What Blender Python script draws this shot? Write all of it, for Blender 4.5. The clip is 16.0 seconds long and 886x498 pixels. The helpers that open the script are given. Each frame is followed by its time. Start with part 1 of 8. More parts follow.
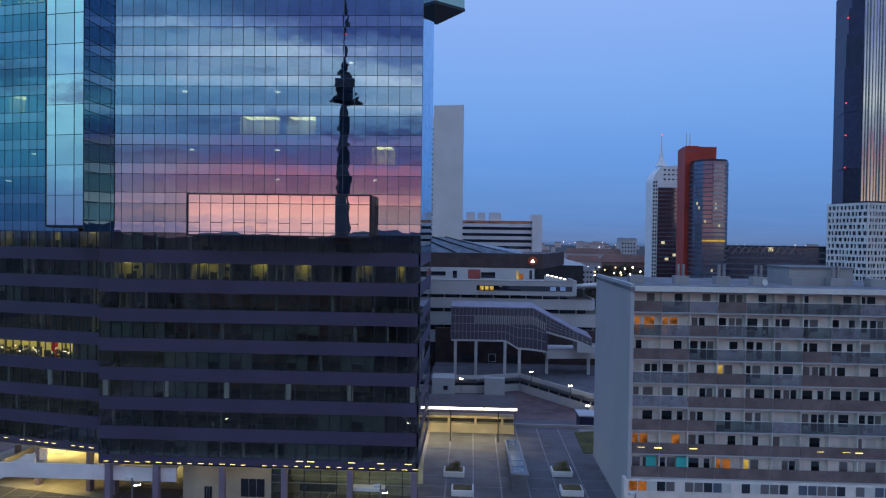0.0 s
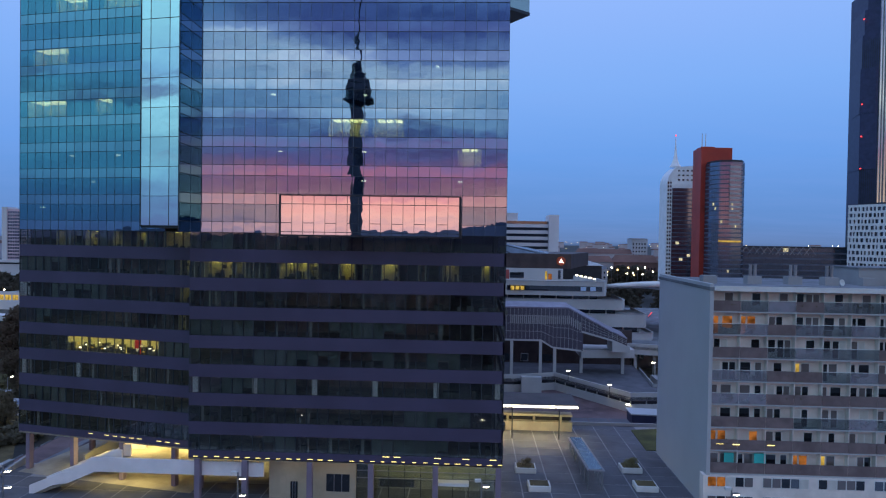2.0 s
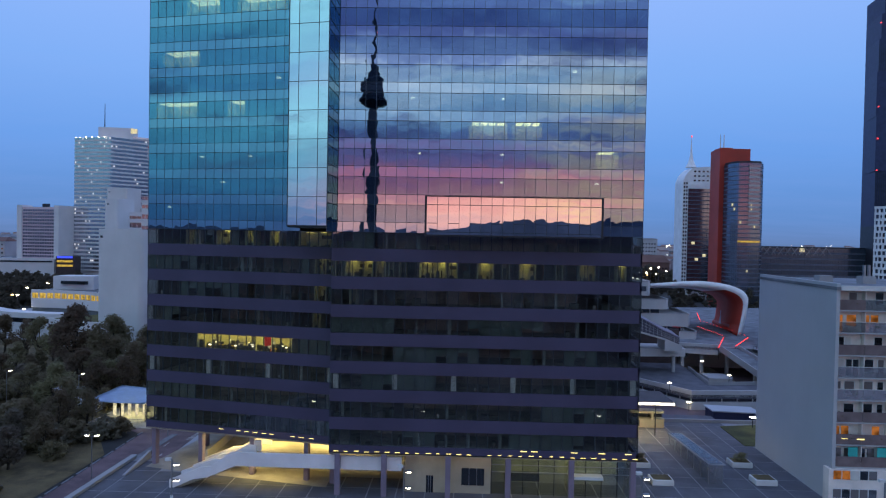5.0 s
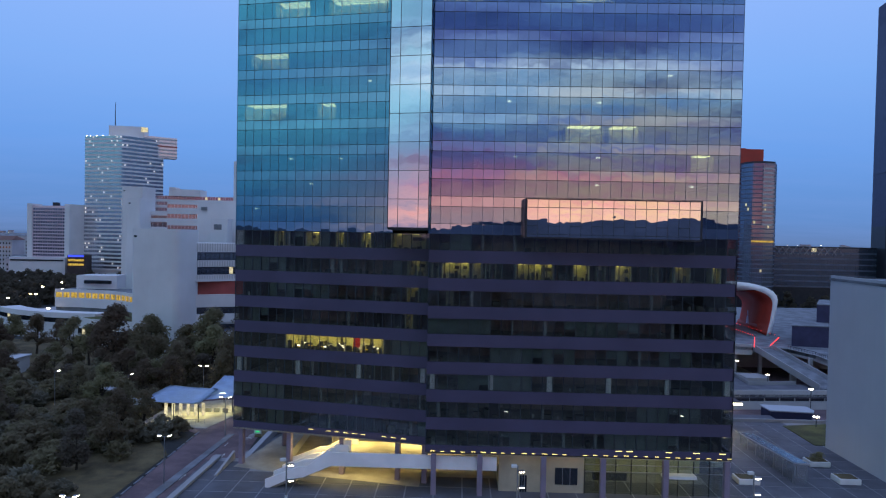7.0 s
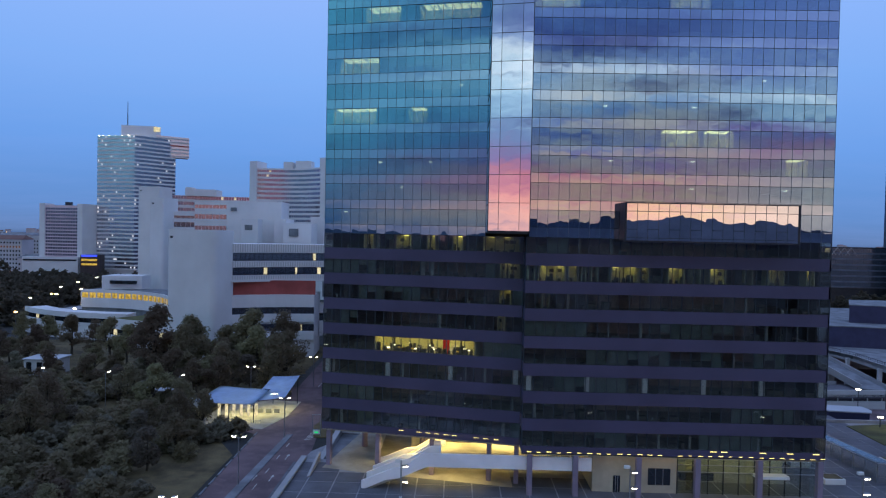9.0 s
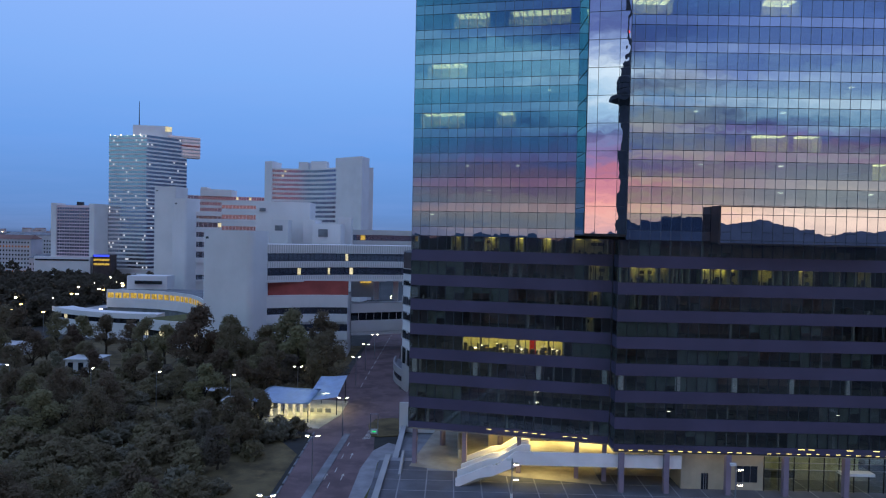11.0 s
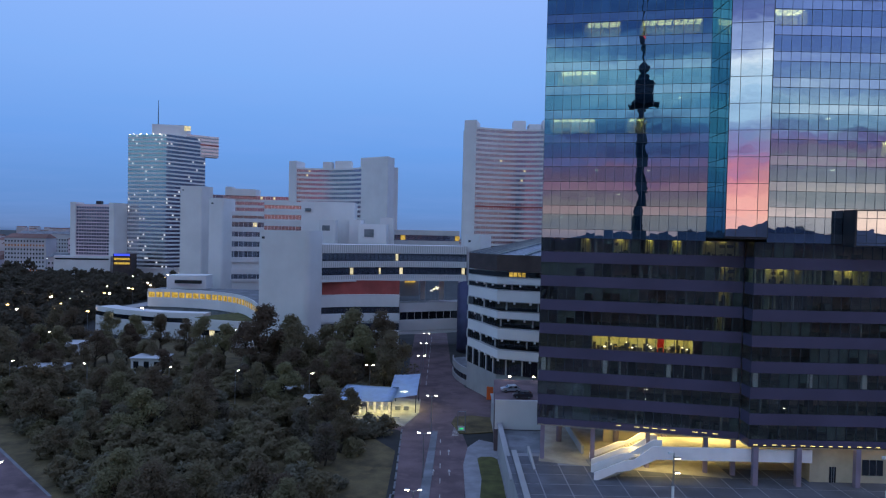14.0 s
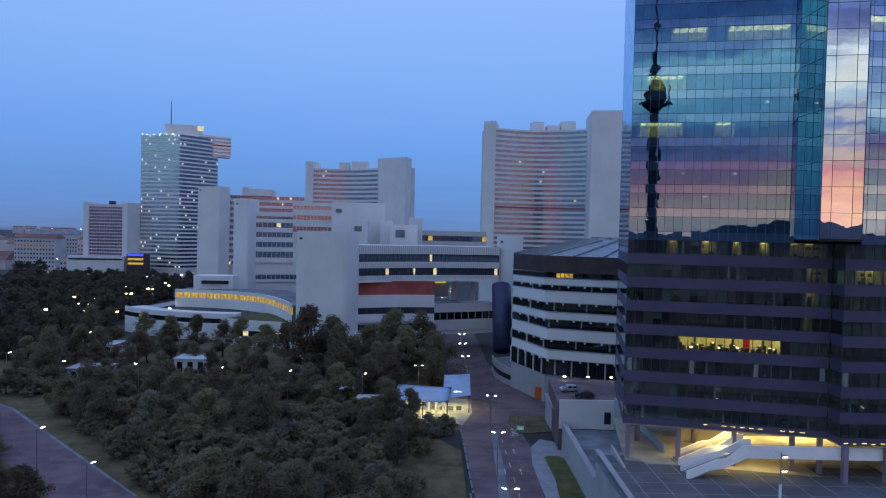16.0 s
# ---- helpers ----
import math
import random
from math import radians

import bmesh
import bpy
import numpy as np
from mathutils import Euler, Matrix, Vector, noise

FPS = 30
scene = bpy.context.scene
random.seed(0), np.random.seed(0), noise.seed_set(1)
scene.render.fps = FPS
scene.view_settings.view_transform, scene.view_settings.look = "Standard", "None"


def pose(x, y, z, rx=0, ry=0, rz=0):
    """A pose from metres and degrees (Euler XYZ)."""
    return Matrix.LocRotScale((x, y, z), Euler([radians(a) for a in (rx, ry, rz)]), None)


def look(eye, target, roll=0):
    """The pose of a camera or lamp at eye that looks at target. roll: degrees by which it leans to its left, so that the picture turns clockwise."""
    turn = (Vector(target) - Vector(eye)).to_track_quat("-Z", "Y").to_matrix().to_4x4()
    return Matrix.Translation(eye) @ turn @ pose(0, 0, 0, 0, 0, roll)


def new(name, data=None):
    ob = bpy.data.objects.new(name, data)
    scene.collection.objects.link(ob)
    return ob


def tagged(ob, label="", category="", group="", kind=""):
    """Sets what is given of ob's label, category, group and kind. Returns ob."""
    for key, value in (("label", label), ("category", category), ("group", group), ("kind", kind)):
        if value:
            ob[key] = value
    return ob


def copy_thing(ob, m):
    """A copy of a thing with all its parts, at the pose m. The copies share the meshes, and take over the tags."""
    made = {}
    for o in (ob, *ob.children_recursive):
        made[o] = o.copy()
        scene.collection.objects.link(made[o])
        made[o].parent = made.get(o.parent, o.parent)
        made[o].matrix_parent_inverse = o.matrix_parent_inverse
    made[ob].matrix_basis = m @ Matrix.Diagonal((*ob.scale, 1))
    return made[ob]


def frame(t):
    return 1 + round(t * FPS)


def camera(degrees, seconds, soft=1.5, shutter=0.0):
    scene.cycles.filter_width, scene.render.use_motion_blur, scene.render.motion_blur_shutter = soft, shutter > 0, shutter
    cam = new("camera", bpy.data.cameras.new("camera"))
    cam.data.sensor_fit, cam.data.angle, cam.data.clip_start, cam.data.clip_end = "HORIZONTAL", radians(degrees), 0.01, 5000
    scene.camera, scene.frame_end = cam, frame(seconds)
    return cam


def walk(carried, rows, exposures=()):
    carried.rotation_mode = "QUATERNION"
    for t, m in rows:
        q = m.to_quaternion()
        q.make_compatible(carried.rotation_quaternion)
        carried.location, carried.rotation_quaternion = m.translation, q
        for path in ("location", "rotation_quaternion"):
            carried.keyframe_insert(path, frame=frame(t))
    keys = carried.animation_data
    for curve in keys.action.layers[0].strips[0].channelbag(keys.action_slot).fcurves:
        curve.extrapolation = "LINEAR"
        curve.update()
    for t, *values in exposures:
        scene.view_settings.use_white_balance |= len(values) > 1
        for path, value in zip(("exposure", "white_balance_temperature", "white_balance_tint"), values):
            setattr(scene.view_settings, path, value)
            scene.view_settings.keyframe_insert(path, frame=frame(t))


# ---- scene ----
cam = camera(68.1, 16.0, soft=1.2)
METRES, EYE, TILT, LEAN, TURN = 112.0, 47.0, 0.0, 0.0, 2.5
ROWS = [
    (0.0, 0.0, 0.0, 0.0, 0.01, -1.03, -0.77),
    (0.5, -0.022, -0.0033, -0.0002, 0.02, -1.02, -0.79),
    (1.0, -0.0473, -0.0072, -0.0008, 0.05, -0.99, -0.82),
    (1.5, -0.0718, -0.012, -0.0007, 0.12, -1.02, -0.86),
    (2.0, -0.0996, -0.0165, -0.0007, 0.07, -1.04, -0.88),
    (2.5, -0.1259, -0.021, -0.0015, 0.0, -1.02, -0.92),
    (3.0, -0.1556, -0.0252, -0.002, -0.07, -1.03, -0.96),
    (3.5, -0.1836, -0.0287, -0.0026, -0.18, -1.01, -0.99),
    (4.0, -0.2149, -0.0318, -0.0027, -0.31, -1.03, -1.01),
    (6.5, -0.3694, -0.041, -0.001, -0.92, -1.19, -1.13),
    (7.0, -0.4026, -0.0422, -0.0006, -1.02, -1.2, -1.14),
    (7.5, -0.4332, -0.0433, -0.0, -1.08, -1.22, -1.15),
    (8.0, -0.4662, -0.0445, 0.0008, -1.17, -1.24, -1.16),
    (8.5, -0.4965, -0.046, 0.0015, -1.23, -1.26, -1.14),
    (9.0, -0.5294, -0.048, 0.0021, -1.35, -1.27, -1.16),
    (11.5, -0.6911, -0.0639, 0.0036, -1.91, -1.34, -1.19),
    (12.0, -0.7251, -0.0677, 0.0031, -2.03, -1.37, -1.21),
    (12.5, -0.7563, -0.0711, 0.003, -2.13, -1.37, -1.23),
    (13.0, -0.7906, -0.0746, 0.0032, -2.25, -1.37, -1.23),
    (13.5, -0.8226, -0.0778, 0.0042, -2.34, -1.39, -1.22),
    (14.0, -0.8571, -0.0806, 0.004, -2.43, -1.39, -1.26),
    (14.5, -0.8897, -0.0828, 0.0046, -2.55, -1.41, -1.23),
    (15.0, -0.9262, -0.0841, 0.0042, -2.68, -1.43, -1.24),
    (15.5, -0.9602, -0.085, 0.0037, -2.78, -1.4, -1.27),
    (16.0, -0.9952, -0.086, 0.0038, -2.87, -1.38, -1.3),
]
walk(cam, [(t, pose(0, 0, EYE, TILT, LEAN, TURN) @ pose(METRES * x, METRES * y, METRES * z, 90 + pitch, roll, yaw)) for t, x, y, z, yaw, pitch, roll in ROWS], [(0.0, -0.12), (1.0, -0.06), (2.0, 0.0), (16.0, 0.0)])

# ---------------------------------------------------------------- sky and exposure
SUNSET = Vector((0.28, -0.96, 0.0)).normalized()


def srgb(r, g, b, a=1.0):
    return tuple((c / 255 / 12.92) if c / 255 <= 0.04045 else ((c / 255 + 0.055) / 1.055) ** 2.4 for c in (r, g, b)) + (a,)


def link(nt, a, b):
    nt.links.new(a, b)


def math_node(nt, op, a, b=None, clamp=False):
    n = nt.nodes.new("ShaderNodeMath")
    n.operation, n.use_clamp = op, clamp
    for i, v in enumerate((a, b)):
        if v is None:
            continue
        if isinstance(v, (int, float)):
            n.inputs[i].default_value = v
        else:
            link(nt, v, n.inputs[i])
    return n.outputs[0]


def ramp_node(nt, fac, stops):
    n = nt.nodes.new("ShaderNodeValToRGB")
    els = n.color_ramp.elements
    while len(els) < len(stops):
        els.new(0.5)
    for e, (p, c) in zip(els, stops):
        e.position, e.color = p, c
    link(nt, fac, n.inputs[0])
    return n.outputs[0]


def mix_col(nt, fac, a, b, blend="MIX"):
    n = nt.nodes.new("ShaderNodeMix")
    n.data_type, n.blend_type = "RGBA", blend
    for sock, v in ((n.inputs[0], fac), (n.inputs[6], a), (n.inputs[7], b)):
        if isinstance(v, (int, float, tuple)):
            sock.default_value = v
        else:
            link(nt, v, sock)
    return n.outputs[2]


def noise_node(nt, vec, scale, detail=4.0, rough=0.55):
    n = nt.nodes.new("ShaderNodeTexNoise")
    n.inputs["Scale"].default_value, n.inputs["Detail"].default_value, n.inputs["Roughness"].default_value = scale, detail, rough
    link(nt, vec, n.inputs["Vector"])
    return n.outputs["Fac"]


def smooth(nt, v, lo, hi):
    n = nt.nodes.new("ShaderNodeMapRange")
    n.interpolation_type = "SMOOTHSTEP"
    n.inputs[1].default_value, n.inputs[2].default_value = lo, hi
    link(nt, v, n.inputs[0])
    return n.outputs[0]


def make_sky():
    world = bpy.data.worlds.new("dusk_sky")
    scene.world = world
    world.use_nodes = True
    nt = world.node_tree
    nt.nodes.clear()
    tc = nt.nodes.new("ShaderNodeTexCoord")
    sep = nt.nodes.new("ShaderNodeSeparateXYZ")
    link(nt, tc.outputs["Generated"], sep.inputs[0])
    X, Y, Z = sep.outputs
    up = math_node(nt, "MAXIMUM", Z, 0.0)
    # flat cloud layer seen from below
    lift = math_node(nt, "ADD", up, 0.09)
    comb = nt.nodes.new("ShaderNodeCombineXYZ")
    link(nt, math_node(nt, "DIVIDE", X, lift), comb.inputs[0])
    link(nt, math_node(nt, "MULTIPLY", math_node(nt, "DIVIDE", Y, lift), 1.6), comb.inputs[1])
    layer = comb.outputs[0]
    big = noise_node(nt, layer, 0.55, 6.0, 0.56)
    fine = noise_node(nt, layer, 1.5, 7.0, 0.62)
    wisp = math_node(nt, "ADD", math_node(nt, "MULTIPLY", big, 0.65), math_node(nt, "MULTIPLY", fine, 0.35))
    west_side = smooth(nt, math_node(nt, "MULTIPLY", Y, -1.0), -0.1, 0.4)
    # the cloud layer shifts the colours up and down into streaks
    bend = math_node(nt, "MULTIPLY", math_node(nt, "SUBTRACT", wisp, 0.5), math_node(nt, "ADD", math_node(nt, "MULTIPLY", up, 1.1), 0.06))
    streak = math_node(nt, "MAXIMUM", math_node(nt, "ADD", up, bend), 0.0)
    east = ramp_node(nt, math_node(nt, "ADD", up, math_node(nt, "MULTIPLY", math_node(nt, "SUBTRACT", wisp, 0.5), 0.014)), [(0.0, srgb(97, 128, 180)), (0.03, srgb(96, 138, 200)), (0.12, srgb(104, 155, 227)), (0.22, srgb(123, 170, 239)), (0.36, srgb(144, 180, 246)), (0.55, srgb(162, 188, 252)), (1.0, srgb(162, 190, 255))])
    east = mix_col(nt, math_node(nt, "MULTIPLY", smooth(nt, wisp, 0.40, 0.66), 0.08), east, srgb(146, 166, 228))
    glow = ramp_node(nt, streak, [(0.0, srgb(196, 150, 160)), (0.03, srgb(244, 172, 162)), (0.055, srgb(242, 160, 154)), (0.085, srgb(202, 122, 146)), (0.12, srgb(146, 122, 172)), (0.155, srgb(120, 142, 190)), (0.19, srgb(166, 196, 226)), (0.225, srgb(226, 234, 248)), (0.255, srgb(148, 164, 210)), (0.30, srgb(92, 104, 164)), (0.345, srgb(112, 136, 192)), (0.385, srgb(186, 224, 244)), (0.5, srgb(164, 196, 248)), (1.0, srgb(160, 190, 255))])
    pale = ramp_node(nt, streak, [(0.0, srgb(220, 186, 176)), (0.03, srgb(250, 210, 194)), (0.06, srgb(206, 184, 172)), (0.09, srgb(184, 166, 168)), (0.112, srgb(184, 138, 164)), (0.135, srgb(142, 134, 182)), (0.16, srgb(186, 210, 228)), (0.185, srgb(236, 246, 252)), (0.215, srgb(190, 204, 232)), (0.25, srgb(140, 154, 210)), (0.30, srgb(136, 156, 216)), (0.36, srgb(152, 190, 234)), (0.44, srgb(170, 214, 244)), (0.6, srgb(160, 190, 252))])
    rim = ramp_node(nt, streak, [(0.0, srgb(84, 100, 146)), (0.05, srgb(92, 128, 170)), (0.10, srgb(112, 168, 200)), (0.17, srgb(150, 214, 236)), (0.23, srgb(120, 172, 212)), (0.30, srgb(146, 212, 236)), (0.40, srgb(160, 214, 238)), (0.55, srgb(164, 196, 248)), (1.0, srgb(160, 190, 255))])
    hor = math_node(nt, "SQRT", math_node(nt, "MAXIMUM", math_node(nt, "SUBTRACT", 1.0, math_node(nt, "MULTIPLY", Z, Z)), 0.0001))
    az = math_node(nt, "DIVIDE", math_node(nt, "ADD", math_node(nt, "MULTIPLY", X, SUNSET.x), math_node(nt, "MULTIPLY", Y, SUNSET.y)), hor)
    glow = mix_col(nt, smooth(nt, math_node(nt, "DIVIDE", X, hor), 0.24, 0.50), glow, pale)
    west = mix_col(nt, smooth(nt, math_node(nt, "ADD", az, math_node(nt, "MULTIPLY", math_node(nt, "SUBTRACT", big, 0.5), 0.30)), 0.56, 0.86), rim, glow)
    # the brightest patch, where the sun has just gone
    spot = nt.nodes.new("ShaderNodeVectorMath")
    spot.operation = "DOT_PRODUCT"
    link(nt, tc.outputs["Generated"], spot.inputs[0])
    spot.inputs[1].default_value = Vector((0.244, -0.955, 0.088)).normalized()
    west = mix_col(nt, math_node(nt, "MULTIPLY", math_node(nt, "MULTIPLY", smooth(nt, spot.outputs["Value"], 0.975, 0.9999), smooth(nt, fine, 0.35, 0.62)), 0.45), west, srgb(255, 214, 150))
    # dark broken clouds
    cover = smooth(nt, noise_node(nt, layer, 0.9, 7.0, 0.6), 0.53, 0.66)
    cover = math_node(nt, "MULTIPLY", cover, math_node(nt, "MULTIPLY", smooth(nt, up, 0.06, 0.15), 0.65))
    dark = ramp_node(nt, up, [(0.0, srgb(190, 90, 104)), (0.10, srgb(130, 76, 116)), (0.16, srgb(74, 72, 128)), (0.4, srgb(66, 88, 148)), (0.6, srgb(150, 170, 215))])
    west = mix_col(nt, cover, west, dark)
    lift_up = ramp_node(nt, up, [(0.0, (0.66, 0.66, 0.66, 1)), (0.06, (0.60, 0.60, 0.60, 1)), (0.14, (0.52, 0.52, 0.52, 1)), (0.24, (0.56, 0.56, 0.56, 1)), (0.5, (0.5, 0.5, 0.5, 1)), (1.0, (0.5, 0.5, 0.5, 1))])
    west = mix_col(nt, 1.0, mix_col(nt, 1.0, west, (2.0, 2.0, 2.0, 1.0), "MULTIPLY"), lift_up, "MULTIPLY")
    col = mix_col(nt, west_side, east, west)
    below = mix_col(nt, smooth(nt, Z, -0.02, 0.0), srgb(22, 28, 44), col)
    bg = nt.nodes.new("ShaderNodeBackground")
    bg.inputs[1].default_value = SKY_STRENGTH
    link(nt, below, bg.inputs[0])
    out = nt.nodes.new("ShaderNodeOutputWorld")
    link(nt, bg.outputs[0], out.inputs[0])


SKY_STRENGTH = 1.08
make_sky()
scene.view_settings.exposure = 0.0


def lamp(name, kind, at, target, power, colour, size=1.0, size_y=None):
    data = bpy.data.lights.new(name, kind)
    data.energy, data.color = power, colour
    if kind == "AREA":
        data.shape, data.size, data.size_y = "RECTANGLE", size, size_y or size
    else:
        data.shadow_soft_size = size
    ob = new(name, data)
    ob.matrix_world = look(at, target)
    return ob


# ---------------------------------------------------------------- materials
def surface(name, colour, rough=0.75, metal=0.0, vary=0.18, scale=0.35, fine=6.0, bump=0.15, tint=None, streaks=0.0, spec=0.4, pieces=0.0):
    """A weathered surface: broad stains, fine grain and relief at world size."""
    m = bpy.data.materials.new(name)
    m.use_nodes = True
    nt = m.node_tree
    b = nt.nodes["Principled BSDF"]
    geo = nt.nodes.new("ShaderNodeNewGeometry")
    pos = geo.outputs["Position"]
    big = noise_node(nt, pos, scale, 5.0)
    small = noise_node(nt, pos, fine, 3.0)
    base = colour if len(colour) == 4 else (*colour, 1.0)
    dark = tuple(c * (1 - vary * 1.6) for c in base[:3]) + (1.0,)
    lite = tuple(min(1.0, c * (1 + vary)) for c in base[:3]) + (1.0,)
    col = mix_col(nt, smooth(nt, big, 0.25, 0.75), dark, lite)
    if tint:
        col = mix_col(nt, smooth(nt, noise_node(nt, pos, scale * 2.3, 4.0), 0.48, 0.7), col, (*tint[:3], 1.0))
    col = mix_col(nt, math_node(nt, "MULTIPLY", smooth(nt, small, 0.3, 0.8), vary), col, dark)
    if streaks:
        mp = nt.nodes.new("ShaderNodeMapping")
        mp.inputs["Scale"].default_value = (1.3, 1.3, 0.06)
        link(nt, pos, mp.inputs[0])
        col = mix_col(nt, math_node(nt, "MULTIPLY", smooth(nt, noise_node(nt, mp.outputs[0], 1.0, 4.0), 0.5, 0.75), streaks), col, dark)
    if pieces:
        info = nt.nodes.new("ShaderNodeObjectInfo")
        col = mix_col(nt, math_node(nt, "MULTIPLY", info.outputs["Random"], pieces), col, dark)
    link(nt, col, b.inputs["Base Color"])
    b.inputs["Metallic"].default_value = metal
    b.inputs["Specular IOR Level"].default_value = spec
    r = math_node(nt, "ADD", math_node(nt, "MULTIPLY", small, 0.2), rough - 0.1, clamp=True)
    link(nt, r, b.inputs["Roughness"])
    if bump:
        bp = nt.nodes.new("ShaderNodeBump")
        bp.inputs["Strength"].default_value, bp.inputs["Distance"].default_value = bump, 0.05
        link(nt, small, bp.inputs["Height"])
        link(nt, bp.outputs[0], b.inputs["Normal"])
    return m


def glow_mat(name, colour, strength, uneven=0.0):
    m = bpy.data.materials.new(name)
    m.use_nodes = True
    nt = m.node_tree
    nt.nodes.clear()
    e, o = nt.nodes.new("ShaderNodeEmission"), nt.nodes.new("ShaderNodeOutputMaterial")
    e.inputs[0].default_value, e.inputs[1].default_value = (*colour[:3], 1.0), strength
    if uneven:
        geo = nt.nodes.new("ShaderNodeNewGeometry")
        n = smooth(nt, noise_node(nt, geo.outputs["Position"], 0.9, 3.0, 0.6), 0.3, 0.7)
        n = math_node(nt, "ADD", math_node(nt, "MULTIPLY", n, uneven), 1.0 - uneven * 0.6)
        link(nt, math_node(nt, "MULTIPLY", n, strength), e.inputs[1])
    link(nt, e.outputs[0], o.inputs[0])
    return m


def coated_glass(name, reflect, tint, see, rough=0.0, film=0.06, clear=True, veil=0.0):
    """Coated facade glass: a mirror share, and the room seen through the rest."""
    m = bpy.data.materials.new(name)
    m.use_nodes = True
    nt = m.node_tree
    nt.nodes.clear()
    geo, info = nt.nodes.new("ShaderNodeNewGeometry"), nt.nodes.new("ShaderNodeObjectInfo")
    o, mx = nt.nodes.new("ShaderNodeOutputMaterial"), nt.nodes.new("ShaderNodeMixShader")
    g = nt.nodes.new("ShaderNodeBsdfGlossy")
    g.inputs["Roughness"].default_value = rough
    var = math_node(nt, "FRACT", math_node(nt, "ADD", geo.outputs["Random Per Island"], info.outputs["Random"]))
    link(nt, mix_col(nt, var, tuple(c * (1 - film * 2) for c in tint[:3]) + (1.0,), (*tint[:3], 1.0)), g.inputs["Color"])
    if clear:
        t = nt.nodes.new("ShaderNodeBsdfTransparent")
        t.inputs[0].default_value = (*see[:3], 1.0)
    else:
        t = nt.nodes.new("ShaderNodeBsdfDiffuse")
        t.inputs[0].default_value = (*see[:3], 1.0)
    fr = nt.nodes.new("ShaderNodeLayerWeight")
    fr.inputs[0].default_value = 0.5
    edge = math_node(nt, "ADD", math_node(nt, "MULTIPLY", math_node(nt, "POWER", fr.outputs["Facing"], 5.0), 0.96), 0.04)
    fac = math_node(nt, "ADD", math_node(nt, "MULTIPLY", edge, 1.0 - reflect), reflect, clamp=True)
    bp = nt.nodes.new("ShaderNodeBump")
    bp.inputs["Strength"].default_value, bp.inputs["Distance"].default_value = 1.0, 0.004
    link(nt, noise_node(nt, geo.outputs["Position"], 0.7, 0.5), bp.inputs["Height"])
    link(nt, bp.outputs[0], g.inputs["Normal"])
    link(nt, fac, mx.inputs[0])
    link(nt, t.outputs[0], mx.inputs[1])
    link(nt, g.outputs[0], mx.inputs[2])
    last = mx.outputs[0]
    # pale diffuse veil: reflection haze painted on lower windows, milkiness on balcony and kiosk
    if veil:
        df, dm = nt.nodes.new("ShaderNodeBsdfDiffuse"), nt.nodes.new("ShaderNodeMixShader")
        df.inputs[0].default_value = (0.62, 0.56, 0.66, 1.0)
        spread = math_node(nt, "MULTIPLY", math_node(nt, "ADD", math_node(nt, "MULTIPLY", noise_node(nt, geo.outputs["Position"], 0.5, 4.0), veil), veil * 0.4), math_node(nt, "ADD", math_node(nt, "MULTIPLY", var, 1.6), 0.1))
        link(nt, spread, dm.inputs[0])
        link(nt, last, dm.inputs[1])
        link(nt, df.outputs[0], dm.inputs[2])
        last = dm.outputs[0]
    link(nt, last, o.inputs[0])
    return m


def leaf_mat(name, a, b):
    m = bpy.data.materials.new(name)
    m.use_nodes = True
    nt = m.node_tree
    nt.nodes.clear()
    geo, info = nt.nodes.new("ShaderNodeNewGeometry"), nt.nodes.new("ShaderNodeObjectInfo")
    col = mix_col(nt, geo.outputs["Random Per Island"], (*a, 1.0), (*b, 1.0))
    hsv = nt.nodes.new("ShaderNodeHueSaturation")
    link(nt, math_node(nt, "ADD", math_node(nt, "MULTIPLY", info.outputs["Random"], 0.5), 0.75), hsv.inputs["Value"])
    link(nt, math_node(nt, "ADD", math_node(nt, "MULTIPLY", info.outputs["Random"], 0.06), 0.46), hsv.inputs["Hue"])
    link(nt, col, hsv.inputs["Color"])
    d, t = nt.nodes.new("ShaderNodeBsdfDiffuse"), nt.nodes.new("ShaderNodeBsdfTranslucent")
    mx, o = nt.nodes.new("ShaderNodeMixShader"), nt.nodes.new("ShaderNodeOutputMaterial")
    mx.inputs[0].default_value = 0.55
    link(nt, hsv.outputs[0], d.inputs[0])
    link(nt, hsv.outputs[0], t.inputs[0])
    link(nt, d.outputs[0], mx.inputs[1])
    link(nt, t.outputs[0], mx.inputs[2])
    link(nt, mx.outputs[0], o.inputs[0])
    return m


def road_mat():
    return surface("asphalt", (0.150, 0.100, 0.108), 0.85, vary=0.3, scale=0.12, fine=9.0, bump=0.25, tint=(0.176, 0.118, 0.126))


